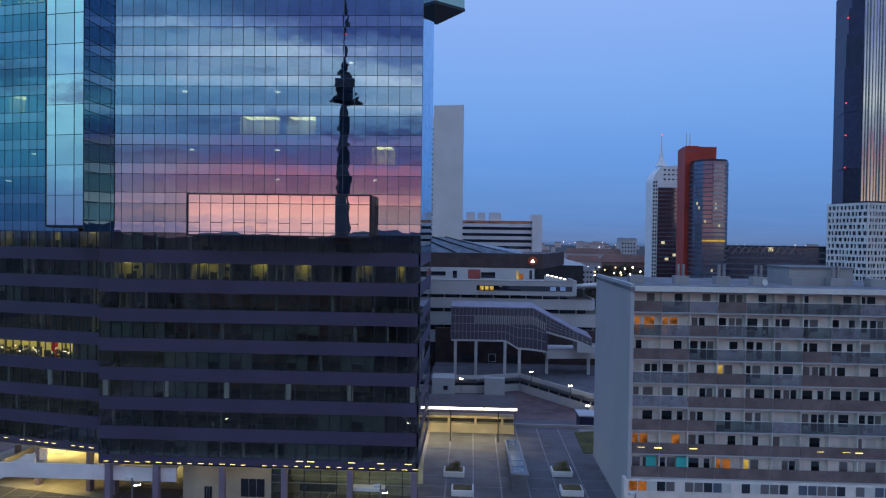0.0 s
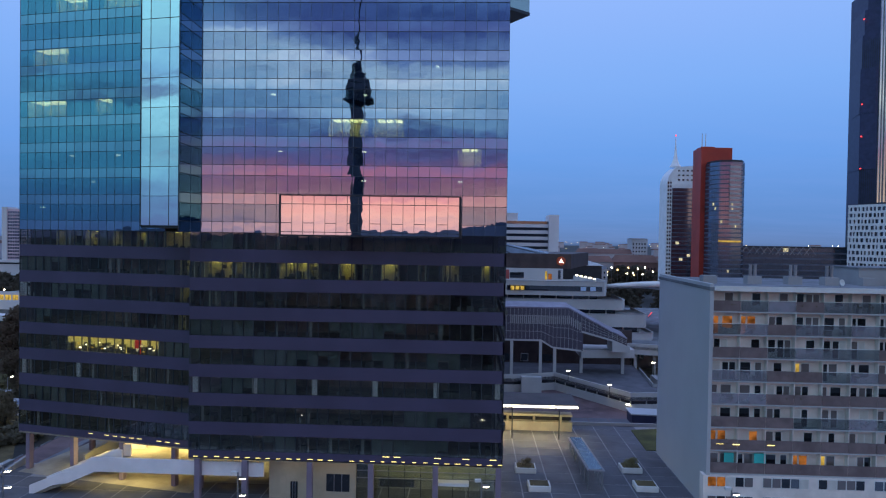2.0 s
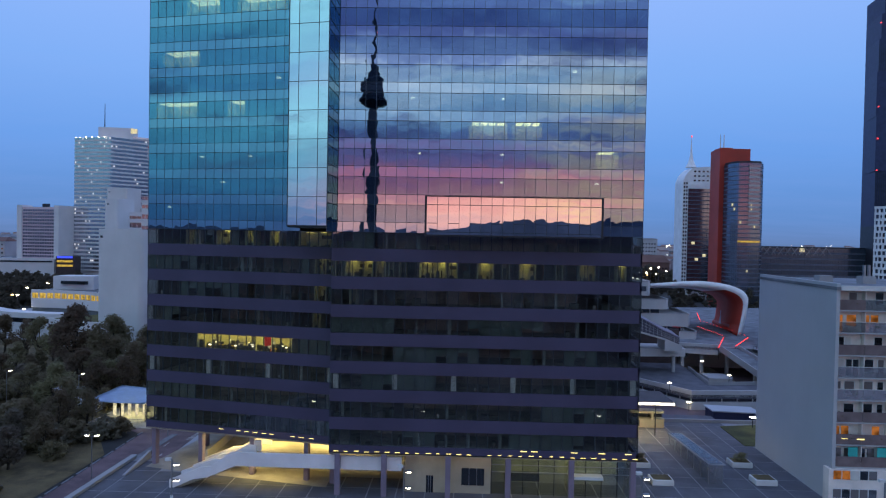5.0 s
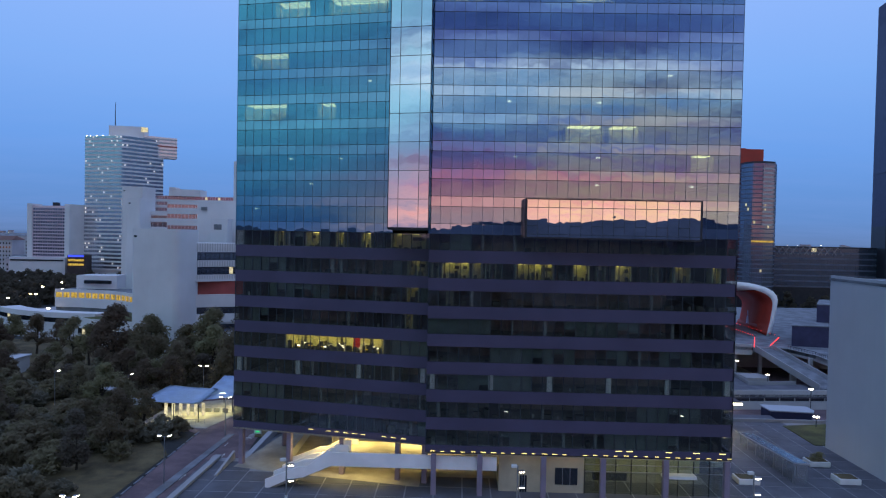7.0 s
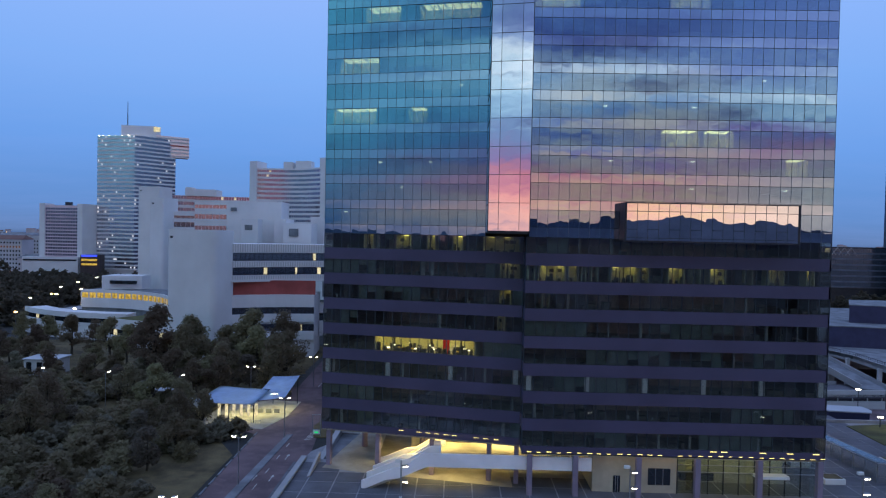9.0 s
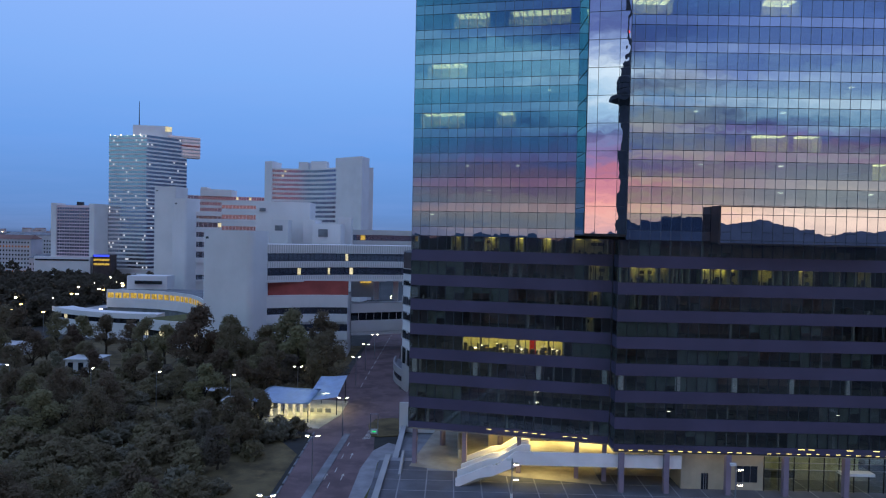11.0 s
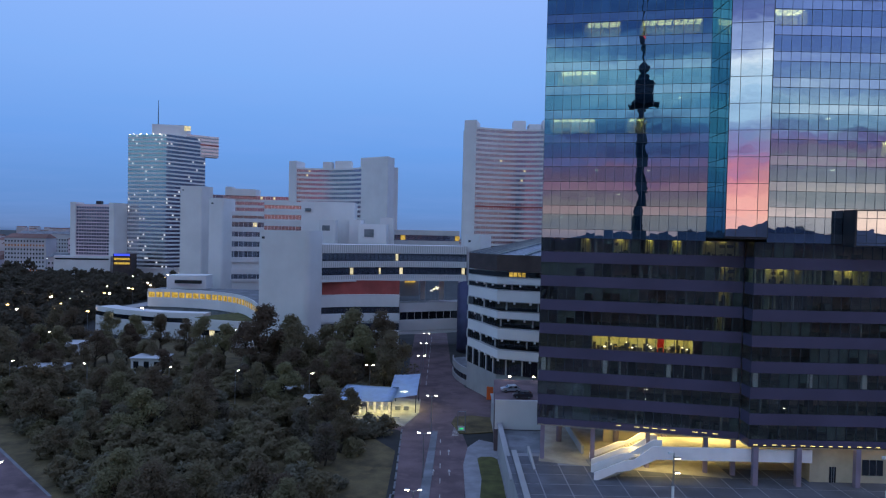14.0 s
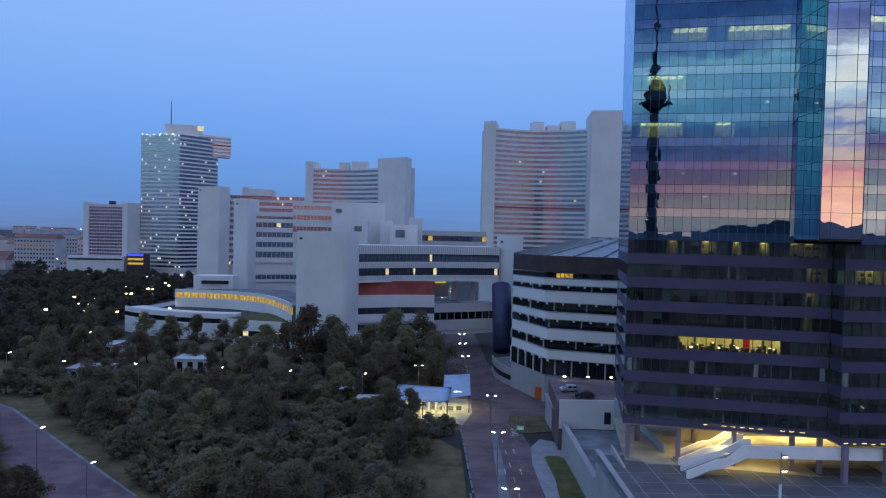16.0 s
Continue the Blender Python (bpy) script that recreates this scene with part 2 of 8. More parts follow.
M = {
    "asphalt": road_mat(),
    "concrete": surface("pale_concrete", (0.665, 0.645, 0.65), 0.85, vary=0.06, scale=0.06, fine=3.0, streaks=0.22),
    "concrete_panel": surface("concrete_panel", (0.70, 0.68, 0.685), 0.85, vary=0.06, scale=0.08, fine=5.0, streaks=0.22, pieces=0.15),
    "concrete_mid": surface("grey_concrete", (0.50, 0.49, 0.49), 0.9, vary=0.08, scale=0.10, fine=3.0, streaks=0.3),
    "concrete_dim": surface("weathered_concrete", (0.36, 0.355, 0.36), 0.9, vary=0.10, scale=0.12, fine=3.0, streaks=0.35),
    "grey_render": surface("grey_render", (0.47, 0.48, 0.50), 0.9, vary=0.05, scale=0.07, fine=4.0, streaks=0.25),
    "white_paint": surface("white_paint", (0.72, 0.72, 0.70), 0.6, vary=0.08, scale=0.4, fine=5.0, streaks=0.2),
    "spandrel_low": surface("violet_grey_panel", (0.074, 0.064, 0.118), 0.6, metal=0.1, vary=0.10, scale=0.15, fine=8.0, bump=0.03, streaks=0.12),
    "dark_metal": surface("dark_metal", (0.045, 0.05, 0.06), 0.45, metal=0.6, vary=0.15, bump=0.03),
    "mullion_fine": surface("slender_mullion_metal", (0.10, 0.14, 0.19), 0.45, metal=0.5, vary=0.1, bump=0.02),
    "mullion": surface("mullion_metal", (0.05, 0.065, 0.08), 0.5, metal=0.5, vary=0.1, bump=0.02),
    "brown_fascia": surface("brown_fascia", (0.075, 0.055, 0.055), 0.6, metal=0.3, vary=0.2, scale=0.3, streaks=0.3),
    "roof_felt": surface("roof_felt", (0.20, 0.21, 0.23), 0.9, vary=0.25, scale=0.25, fine=4.0),
    "hall_roof": surface("mauve_roof_glazing", (0.26, 0.24, 0.31), 0.4, metal=0.2, vary=0.2, scale=0.4, bump=0.02),
    "glazed_roof": surface("glazed_roof", (0.12, 0.16, 0.20), 0.25, metal=0.4, vary=0.2, bump=0.02),
    "paving": surface("plaza_paving", (0.125, 0.125, 0.145), 0.8, vary=0.2, scale=0.25, fine=5.0, pieces=0.35),
    "paving_joint": surface("pale_joint_stone", (0.27, 0.27, 0.29), 0.8, vary=0.15),
    "sand_paving": surface("sand_paving", (0.38, 0.34, 0.28), 0.85, vary=0.2, scale=0.3),
    "beige_wall": surface("beige_wall", (0.46, 0.40, 0.30), 0.8, vary=0.12, scale=0.3, streaks=0.15),
    "red_panel": surface("red_panel", (0.36, 0.075, 0.065), 0.6, vary=0.15, scale=0.2),
    "red_tower": surface("red_tower_panel", (0.45, 0.05, 0.03), 0.55, vary=0.12, scale=0.08, fine=2.0),
    "orange": surface("orange_panel", (0.60, 0.10, 0.02), 0.6, vary=0.15),
    "brown_panel": surface("brown_balcony_panel", (0.20, 0.150, 0.150), 0.6, vary=0.2, scale=0.6, pieces=0.35),
    "grey_panel": surface("grey_balcony_panel", (0.35, 0.34, 0.35), 0.5, vary=0.2, scale=0.6, pieces=0.3),
    "balcony_back": surface("balcony_wall", (0.80, 0.72, 0.66), 0.85, vary=0.12, scale=0.4, streaks=0.2),
    "curtain": surface("pale_curtain", (0.62, 0.60, 0.56), 0.9, vary=0.12, fine=12.0),
    "teal_cloth": surface("teal_awning_cloth", (0.06, 0.55, 0.50), 0.8, vary=0.15),
    "grass": surface("rough_grass", (0.125, 0.096, 0.044), 0.95, vary=0.4, scale=0.18, fine=6.0, bump=0.6, tint=(0.15, 0.108, 0.046)),
    "lawn": surface("lawn", (0.092, 0.092, 0.026), 0.95, vary=0.3, scale=0.3, fine=9.0, bump=0.5),
    "ground": surface("city_ground", (0.050, 0.052, 0.050), 0.95, vary=0.4, scale=0.012, fine=0.3, bump=0.1),
    "bark": surface("bark", (0.07, 0.055, 0.04), 0.95, vary=0.3, scale=2.0, fine=18.0, bump=0.5),
    # white canvas with the sky's blue sheen put into its base colour
    "canvas": surface("sky_tinted_canvas", (0.52, 0.66, 0.88), 0.35, vary=0.08, scale=0.5),
    "line_paint": surface("road_marking_paint", (0.50, 0.49, 0.46), 0.8, vary=0.25, scale=1.2, fine=14.0),
    "blue_tube": surface("dark_blue_cladding", (0.045, 0.05, 0.11), 0.5, metal=0.3, vary=0.15, streaks=0.2),
    "galv": surface("galvanised_steel", (0.35, 0.36, 0.38), 0.4, metal=0.8, vary=0.15),
    "hill": surface("far_wooded_hill", (0.13, 0.115, 0.14), 0.95, vary=0.2, scale=0.004, fine=0.05, bump=0.0),
    "far_wall": surface("far_wall", (0.58, 0.50, 0.52), 0.9, vary=0.2, scale=0.02, fine=0.2, pieces=0.5),
    "far_white": surface("far_pale_wall", (0.52, 0.50, 0.52), 0.9, vary=0.12, scale=0.05, fine=0.3, pieces=0.3),
    "far_roof": surface("far_roof", (0.24, 0.13, 0.11), 0.9, vary=0.25, scale=0.03, fine=0.3, pieces=0.4),
    "car_paint": surface("silver_car_paint", (0.50, 0.53, 0.58), 0.3, metal=0.5, vary=0.04, bump=0.0),
    "car_dark": surface("dark_car_paint", (0.05, 0.05, 0.06), 0.3, metal=0.5, vary=0.04, bump=0.0),
    "tyre": surface("tyre_rubber", (0.02, 0.02, 0.02), 0.9),
    "win_dark": coated_glass("dark_window_glass", 0.10, (0.75, 0.85, 0.95), (0.012, 0.014, 0.018), clear=False),
    "win_room": coated_glass("dim_curtained_window_glass", 0.10, (0.85, 0.9, 0.95), (0.17, 0.15, 0.15), clear=False),
    "win_east": coated_glass("slate_blue_tower_glass", 0.22, (0.72, 0.82, 1.0), (0.05, 0.06, 0.085), rough=0.12, clear=False),
    "east_band": surface("slate_floor_band", (0.14, 0.16, 0.21), 0.5, metal=0.2, vary=0.15, scale=0.2),
    "bright_white": surface("bright_white_cladding", (0.86, 0.86, 0.86), 0.6, vary=0.06, scale=0.2),
    "win_blue": coated_glass("blue_window_glass", 0.34, (0.85, 0.92, 1.0), (0.03, 0.04, 0.055), rough=0.10, clear=False),
    "win_pink": coated_glass("bronze_mirror_glass", 0.27, (0.80, 0.76, 1.0), (0.032, 0.030, 0.046), rough=0.20, clear=False),
    "win_vic": coated_glass("grey_office_glass", 0.22, (0.80, 0.88, 1.0), (0.045, 0.052, 0.080), rough=0.10, clear=False),
    "win_izd": coated_glass("blue_grey_tower_glass", 0.54, (0.88, 0.92, 1.0), (0.13, 0.14, 0.17), rough=0.14, clear=False),
    "hall_glass": coated_glass("dusty_hall_glass", 0.08, (0.85, 0.88, 1.0), (0.085, 0.078, 0.105), rough=0.2, clear=False),
    "win_gold": coated_glass("tall_mirror_glass", 0.62, (0.9, 0.92, 0.9), (0.03, 0.032, 0.045), rough=0.06, clear=False),
    "glass_up": coated_glass("curtain_wall_glass", 0.42, (0.50, 0.74, 1.0), (0.55, 0.62, 0.58)),
    "glass_sp": coated_glass("curtain_wall_spandrel_glass", 0.66, (0.64, 0.82, 0.98), (0.03, 0.045, 0.06), clear=False),
    "glass_up_teal": coated_glass("teal_curtain_wall_glass", 0.48, (0.24, 0.56, 0.74), (0.50, 0.58, 0.56)),
    "glass_sp_teal": coated_glass("teal_spandrel_glass", 0.62, (0.34, 0.62, 0.78), (0.03, 0.045, 0.06), clear=False),
    "glass_bay_side": coated_glass("dark_teal_bay_glass", 0.72, (0.72, 0.84, 0.90), (0.03, 0.05, 0.055), clear=False),
    "glass_strip": coated_glass("mirror_bay_glass", 0.86, (0.86, 0.97, 1.0), (0.05, 0.06, 0.07), clear=False),
    "glass_low": coated_glass("lower_window_glass", 0.06, (0.78, 0.86, 0.92), (0.80, 0.81, 0.79), veil=0.009),
    "balustrade": coated_glass("balcony_glass", 0.10, (0.85, 0.95, 0.95), (0.66, 0.72, 0.72), veil=0.22),
    "kiosk_glass": coated_glass("kiosk_glass", 0.05, (0.85, 0.95, 0.95), (0.92, 0.96, 0.93), veil=0.22),
    "clear_glass": coated_glass("shop_glass", 0.08, (0.9, 0.95, 1.0), (0.75, 0.80, 0.75)),
    "interior": surface("office_interior", (0.46, 0.42, 0.38), 0.9, vary=0.25, scale=0.5, fine=3.0),
    "office_wall": surface("office_wall", (0.62, 0.60, 0.42), 0.9, vary=0.15, scale=0.6),
    "furniture": surface("office_furniture", (0.10, 0.10, 0.085), 0.7, vary=0.4, scale=1.5),
    "green_blind": surface("dark_green_blind", (0.15, 0.19, 0.175), 0.9, vary=0.2, scale=0.5, fine=4.0),
    "curtain_dim": surface("dim_grey_curtain", (0.36, 0.38, 0.36), 0.9, vary=0.2, scale=1.0),
    "red_screen": glow_mat("red_screen_glow", srgb(230, 60, 40), 0.5, 0.5),
    "ceiling_light_low": glow_mat("low_office_ceiling_light", srgb(236, 220, 120), 1.6),
    "ceiling_light_dim": glow_mat("dim_office_ceiling_light", srgb(244, 232, 120), 4.0),
    "tower_dark": surface("near_black_grey", (0.06, 0.055, 0.065), 0.9, vary=0.15, scale=0.1),
    "lit_yellow": glow_mat("lit_window_warm", srgb(246, 204, 96), 0.62, 0.9),
    "lit_white": glow_mat("lit_window_white", srgb(236, 238, 250), 0.85, 0.6),
    "column_clad": surface("mauve_column_cladding", (0.24, 0.19, 0.25), 0.55, vary=0.10, scale=0.4, streaks=0.15),
    "stair_white": surface("mauve_white_parapet", (0.86, 0.80, 0.80), 0.7, vary=0.06, scale=0.3, streaks=0.15),
    "pink_wall": surface("pale_pink_wall", (0.70, 0.54, 0.58), 0.85, vary=0.08, scale=0.08),
    "lit_orange": glow_mat("lit_window_orange", srgb(226, 140, 70), 0.34, 1.2),
    "lit_pale": glow_mat("lit_window_pale", srgb(250, 236, 190), 0.8, 0.7),
    "ceiling_light": glow_mat("office_ceiling_light", srgb(248, 232, 130), 6.0),
    "ceiling_light_up": glow_mat("upper_office_ceiling_light", srgb(250, 232, 160), 6.5),
    "lamp_white": glow_mat("street_light_glow", srgb(255, 236, 200), 14.0),
    "lamp_warm": glow_mat("warm_lamp_glow", srgb(255, 206, 130), 7.0),
    "yellow_glow": glow_mat("yellow_strip_glow", srgb(255, 232, 140), 2.4),
    "tube_light": glow_mat("tube_light_glow", srgb(255, 244, 214), 5.0),
    "lamp_red": glow_mat("red_light_glow", srgb(255, 70, 76), 2.2),
    "lamp_green": glow_mat("green_light_glow", srgb(40, 230, 130), 1.2),
    "lamp_blue": glow_mat("blue_sign_glow", srgb(70, 90, 255), 1.2),
}


# ---------------------------------------------------------------- building blocks
def thing(name, at, label, category, group="", kind="", turn=0.0):
    ob = new(name)
    ob.empty_display_size = 0.5
    ob.matrix_basis = pose(*at, 0, 0, turn)
    return tagged(ob, label, category, group, kind)


def world_of(ob):
    m = ob.matrix_basis.copy()
    while ob.parent:
        ob = ob.parent
        m = ob.matrix_basis @ m
    return m


def part(name, bm, material, parent=None, label="", local=False, soft=False):
    """One mesh object from a bmesh in world places (or in its parent's own, with local)."""
    if parent is not None and not local:
        bm.transform(world_of(parent).inverted())
    bmesh.ops.recalc_face_normals(bm, faces=bm.faces)
    me = bpy.data.meshes.new(name)
    bm.to_mesh(me)
    bm.free()
    if soft:
        for p in me.polygons:
            p.use_smooth = True
    me.materials.append(M[material] if isinstance(material, str) else material)
    ob = new(name, me)
    if parent is not None:
        ob.parent = parent
    if label:
        ob["label"] = label
    return ob


def bm_new():
    return bmesh.new()


def hexa(bm, p):
    """A closed block from eight corners: four below, four above, both in the same turn."""
    v = [bm.verts.new(q) for q in p]
    for f in ((3, 2, 1, 0), (4, 5, 6, 7), (0, 1, 5, 4), (1, 2, 6, 5), (2, 3, 7, 6), (3, 0, 4, 7)):
        bm.faces.new([v[i] for i in f])


def box(bm, x0, x1, y0, y1, z0, z1):
    hexa(bm, [(x0, y0, z0), (x1, y0, z0), (x1, y1, z0), (x0, y1, z0), (x0, y0, z1), (x1, y0, z1), (x1, y1, z1), (x0, y1, z1)])
    return bm


class Face:
    """A wall's own frame: a along it, d outwards from it, z up."""

    def __init__(self, p, q):
        self.o, q = Vector((p[0], p[1], 0)), Vector((q[0], q[1], 0))
        self.u = (q - self.o).normalized()
        self.length = (q - self.o).length
        self.n = Vector((self.u.y, -self.u.x, 0))

    def at(self, a, d, z):
        return self.o + self.u * a + self.n * d + Vector((0, 0, z))

    def box(self, bm, a0, a1, d0, d1, z0, z1):
        hexa(bm, [self.at(a0, d0, z0), self.at(a1, d0, z0), self.at(a1, d1, z0), self.at(a0, d1, z0), self.at(a0, d0, z1), self.at(a1, d0, z1), self.at(a1, d1, z1), self.at(a0, d1, z1)])
        return bm

    def matrix(self, a, d, z):
        m = Matrix((self.u, self.n, (0, 0, 1))).transposed().to_4x4()
        m.translation = self.at(a, d, z)
        return m


def slab(bm, pts, z0, z1):
    """An upright prism over a plan outline."""
    lo, hi = [bm.verts.new((x, y, z0)) for x, y in pts], [bm.verts.new((x, y, z1)) for x, y in pts]
    n = len(pts)
    bm.faces.new(lo[::-1]), bm.faces.new(hi)
    for i in range(n):
        bm.faces.new((lo[i], lo[(i + 1) % n], hi[(i + 1) % n], hi[i]))
    return bm


def tube(bm, p, q, r0, r1=None, n=8, caps=True):
    p, q = Vector(p), Vector(q)
    r1 = r0 if r1 is None else r1
    d = (q - p).normalized()
    a = d.orthogonal().normalized()
    b = d.cross(a)
    rings = [[bm.verts.new(c + (a * math.cos(6.28319 * i / n) + b * math.sin(6.28319 * i / n)) * r) for i in range(n)] for c, r in ((p, r0), (q, r1))]
    for i in range(n):
        bm.faces.new((rings[0][i], rings[0][(i + 1) % n], rings[1][(i + 1) % n], rings[1][i]))
    if caps:
        bm.faces.new(rings[0][::-1]), bm.faces.new(rings[1])
    return bm


def lathe(bm, profile, x=0.0, y=0.0, n=16):
    rings = [[bm.verts.new((x + r * math.cos(6.28319 * i / n), y + r * math.sin(6.28319 * i / n), z)) for i in range(n)] for r, z in profile]
    for a, b in zip(rings, rings[1:]):
        for i in range(n):
            bm.faces.new((a[i], a[(i + 1) % n], b[(i + 1) % n], b[i]))
    bm.faces.new(rings[0][::-1]), bm.faces.new(rings[-1])
    return bm


def sheet(bm, pts, z):
    bm.faces.new([bm.verts.new((x, y, z)) for x, y in pts])
    return bm


def structure(name, bm, material, label, category):
    return tagged(part(name, bm, material), label, category, kind="structure")


# ---------------------------------------------------------------- ground, roads, plaza
PLAZA = 10.5
bm = bm_new()
sheet(bm, [(-4600, -4600), (4600, -4600), (4600, 4800), (-4600, 4800)], -0.06)
ground = structure("ground", bm, "ground", "dark flat city ground reaching to the horizon", "ground")

bm = bm_new()
sheet(bm, [(-330, -120), (-105.5, -120), (-104.5, 60), (-105.0, 128), (-117, 146), (-122, 176), (-109, 182), (-109, 262), (-330, 262)], -0.012)
structure("park_ground", bm, "grass", "rough dry grass under the park trees", "ground")

bm = bm_new()
sheet(bm, [(-104.2, -60), (-90.2, -60), (-90.8, 103), (-89.2, 132), (-90.5, 146), (-76, 150), (-76, 176), (-88, 188), (-92, 228), (-95, 420), (-110, 420), (-107, 228), (-106, 190), (-121, 176), (-116, 150), (-104.4, 142), (-103.4, 103)], 0.03)
road = structure("road", bm, "asphalt", "dark worn asphalt road with lanes and a junction", "road")
bm = bm_new()
sheet(bm, [(-131, 60), (-146, 60), (-176, 97), (-222, 139), (-300, 190), (-300, 206), (-219, 153), (-163, 100)], 0.03)
structure("park_road", bm, "asphalt", "dark asphalt road along the edge of the park", "road")
bm = bm_new()
sheet(bm, [(-163.5, 100), (-162.8, 100), (-218.6, 153.2), (-300, 206.5), (-300, 205.8), (-219.2, 152.6)][::-1], 0.05)
structure("park_road_edge", bm, "roof_felt", "pale kerb line beside the park road", "kerb")

bm = bm_new()
sheet(bm, [(-19, 127.2), (130, 127.2), (130, 345), (-19, 345)], 0.0)
structure("service_yard", bm, "asphalt", "dark asphalt yard between the plaza and the terraces", "ground")

# pale strip between the carriageways, kerbs and markings
bm = bm_new()
hexa(bm, [(-101.6, 40, 0.02), (-99.0, 40, 0.02), (-95.9, 142.5, 0.02), (-97.3, 142.5, 0.02), (-101.6, 40, 0.16), (-99.0, 40, 0.16), (-95.9, 142.5, 0.16), (-97.3, 142.5, 0.16)])
structure("road_median", bm, "roof_felt", "long pale stone median between the two carriageways", "median")
bm = bm_new()
for i in range(34):
    y = 60 + i * 2.45
    x = -103.9 if y < 103 else -103.4 - (y - 103) * 0.025
    box(bm, x - 0.35, x, y, y + (2.3 if i % 2 else 1.2), 0.0, 0.18)
structure("kerb_west", bm, "roof_felt", "pale broken kerb stones beside the road", "kerb")
bm = bm_new()
slab(bm, [(-90.8, 60), (-83.4, 60), (-82.5, 134), (-86.4, 136.5), (-89.2, 131), (-90.5, 120)], 0.0, 0.15)
structure("pavement_east", bm, "paving_joint", "pale narrow pavement beside the road", "pavement")
bm = bm_new()
slab(bm, [(-88.4, 72), (-83.8, 72), (-83.2, 110), (-83.2, 123.4), (-84.2, 124.8), (-86.6, 124.8), (-87.4, 123.6), (-87.2, 112), (-88.0, 103)], 0.1, 0.22)
structure("verge", bm, "lawn", "narrow strip of green lawn beside the pavement", "lawn")
bm = bm_new()
slab(bm, [(-92.6, 149.5), (-90.8, 141.0), (-88.6, 140.8), (-79, 143.5), (-79, 153.5), (-87, 156.5), (-91.5, 155)], 0.02, 0.18)
structure("traffic_island", bm, "grass", "low kerbed traffic island with dry grass", "traffic island")
bm = bm_new()
for y in range(62, 140, 8):
    for x in (-95.2,):
        box(bm, x - 0.06 - (y - 102) * 0.002, x + 0.06, y, y + 2.6, 0.034, 0.038)
for y in (74, 96, 114, 126):
    for x in (-93.4, -96.6):
        f = Face((x, y), (x, y + 1))
        f.box(bm, 0, 2.2, -0.08, 0.08, 0.034, 0.039)
        slab(bm, [(x - 0.35, y + 2.2), (x + 0.35, y + 2.2), (x + 0.05, y + 3.3), (x - 0.05, y + 3.3)], 0.034, 0.039)
for y in range(190, 400, 9):
    box(bm, -100.1, -99.9, y, y + 5, 0.034, 0.039)
for i in range(9):
    slab(bm, [(-92.6 + 0.1 * i, 139 + i * 1.1), (-91.0 + 0.05 * i, 139.6 + i * 1.1), (-91.0 + 0.05 * i, 140 + i * 1.1), (-92.6 + 0.1 * i, 139.4 + i * 1.1)], 0.034, 0.039)
structure("road_marking", bm, "line_paint", "worn white lane lines, arrows and hatching", "road marking")

# raised plaza
bm = bm_new()
slab(bm, [(-83.2, 62), (150, 62), (150, 126.5), (-20, 126.5), (-20, 134), (-71, 134), (-71, 97), (-82.8, 97)], 0.0, PLAZA - 0.01)
plaza = structure("plaza_floor", bm, "paving_joint", "raised plaza deck with grey slabs and pale joints", "floor")
bm = bm_new()
slab(bm, [(-83.6, 129), (-58, 129), (-58, 153), (-81.9, 153)], 0.0, PLAZA)
structure("parking_deck", bm, "asphalt", "dark parking deck with a pale concrete front wall", "deck")
bm = bm_new()
hexa(bm, [(-82.8, 97, 0), (-71, 97, 0), (-71, 129, 0), (-82.4, 129, 0), (-82.8, 97, 5.4), (-71, 97, 5.4), (-71, 129, 4.8), (-82.4, 129, 4.8)])
structure("ramp_floor", bm, "roof_felt", "sloping concrete ramp below the parking deck", "ramp")
bm = bm_new()
f = Face((-83.5, 129), (-58, 129))
f.box(bm, 0, f.length, 0.0, 0.3, 5.0, PLAZA + 0.9)
wall = structure("deck_front_wall", bm, "concrete", "pale concrete front wall of the parking deck", "wall")
bm = bm_new()
box(bm, -73.6, -72.2, 128.5, 128.72, 6.2, 8.8)
part("door", bm, "dark_metal", wall, "dark steel door")
bm = bm_new()
f = Face((-85.0, 30), (-80.4, 153))
hexa(bm, [(-83.9, 30, 0), (-83.3, 30, 0), (-82.5, 97, 0), (-83.1, 97, 0), (-83.9, 30, PLAZA + 0.35), (-83.3, 30, PLAZA + 0.35), (-82.5, 97, PLAZA + 0.35), (-83.1, 97, PLAZA + 0.35)])
hexa(bm, [(-83.1, 97, 0), (-82.5, 97, 0), (-81.9, 153, 0), (-82.5, 153, 0), (-83.1, 97, 5.7), (-82.5, 97, 5.7), (-81.9, 153, 6.6), (-82.5, 153, 6.6)])
structure("retaining_wall", bm, "concrete_dim", "tall pale concrete retaining wall beside the road", "wall")
bm = bm_new()
hexa(bm, [(-83.35, 97, 5.7), (-82.3, 97, 5.7), (-81.7, 153, 6.6), (-82.75, 153, 6.6), (-83.35, 97, 5.95), (-82.3, 97, 5.95), (-81.7, 153, 6.85), (-82.75, 153, 6.85)])
hexa(bm, [(-84.05, 30, PLAZA + 0.35), (-83.15, 30, PLAZA + 0.35), (-82.4, 97, PLAZA + 0.35), (-83.3, 97, PLAZA + 0.35), (-84.05, 30, PLAZA + 0.5), (-83.15, 30, PLAZA + 0.5), (-82.4, 97, PLAZA + 0.5), (-83.3, 97, PLAZA + 0.5)])
structure("retaining_wall_coping", bm, "concrete_dim", "pale coping on the retaining wall", "coping")
bm = bm_new()
hexa(bm, [(-80.6, 89, PLAZA), (-80.2, 89, PLAZA), (-80.2, 97, PLAZA), (-80.6, 97, PLAZA), (-80.6, 89, PLAZA + 0.2), (-80.2, 89, PLAZA + 0.2), (-80.2, 97, PLAZA + 1.2), (-80.6, 97, PLAZA + 1.2)])
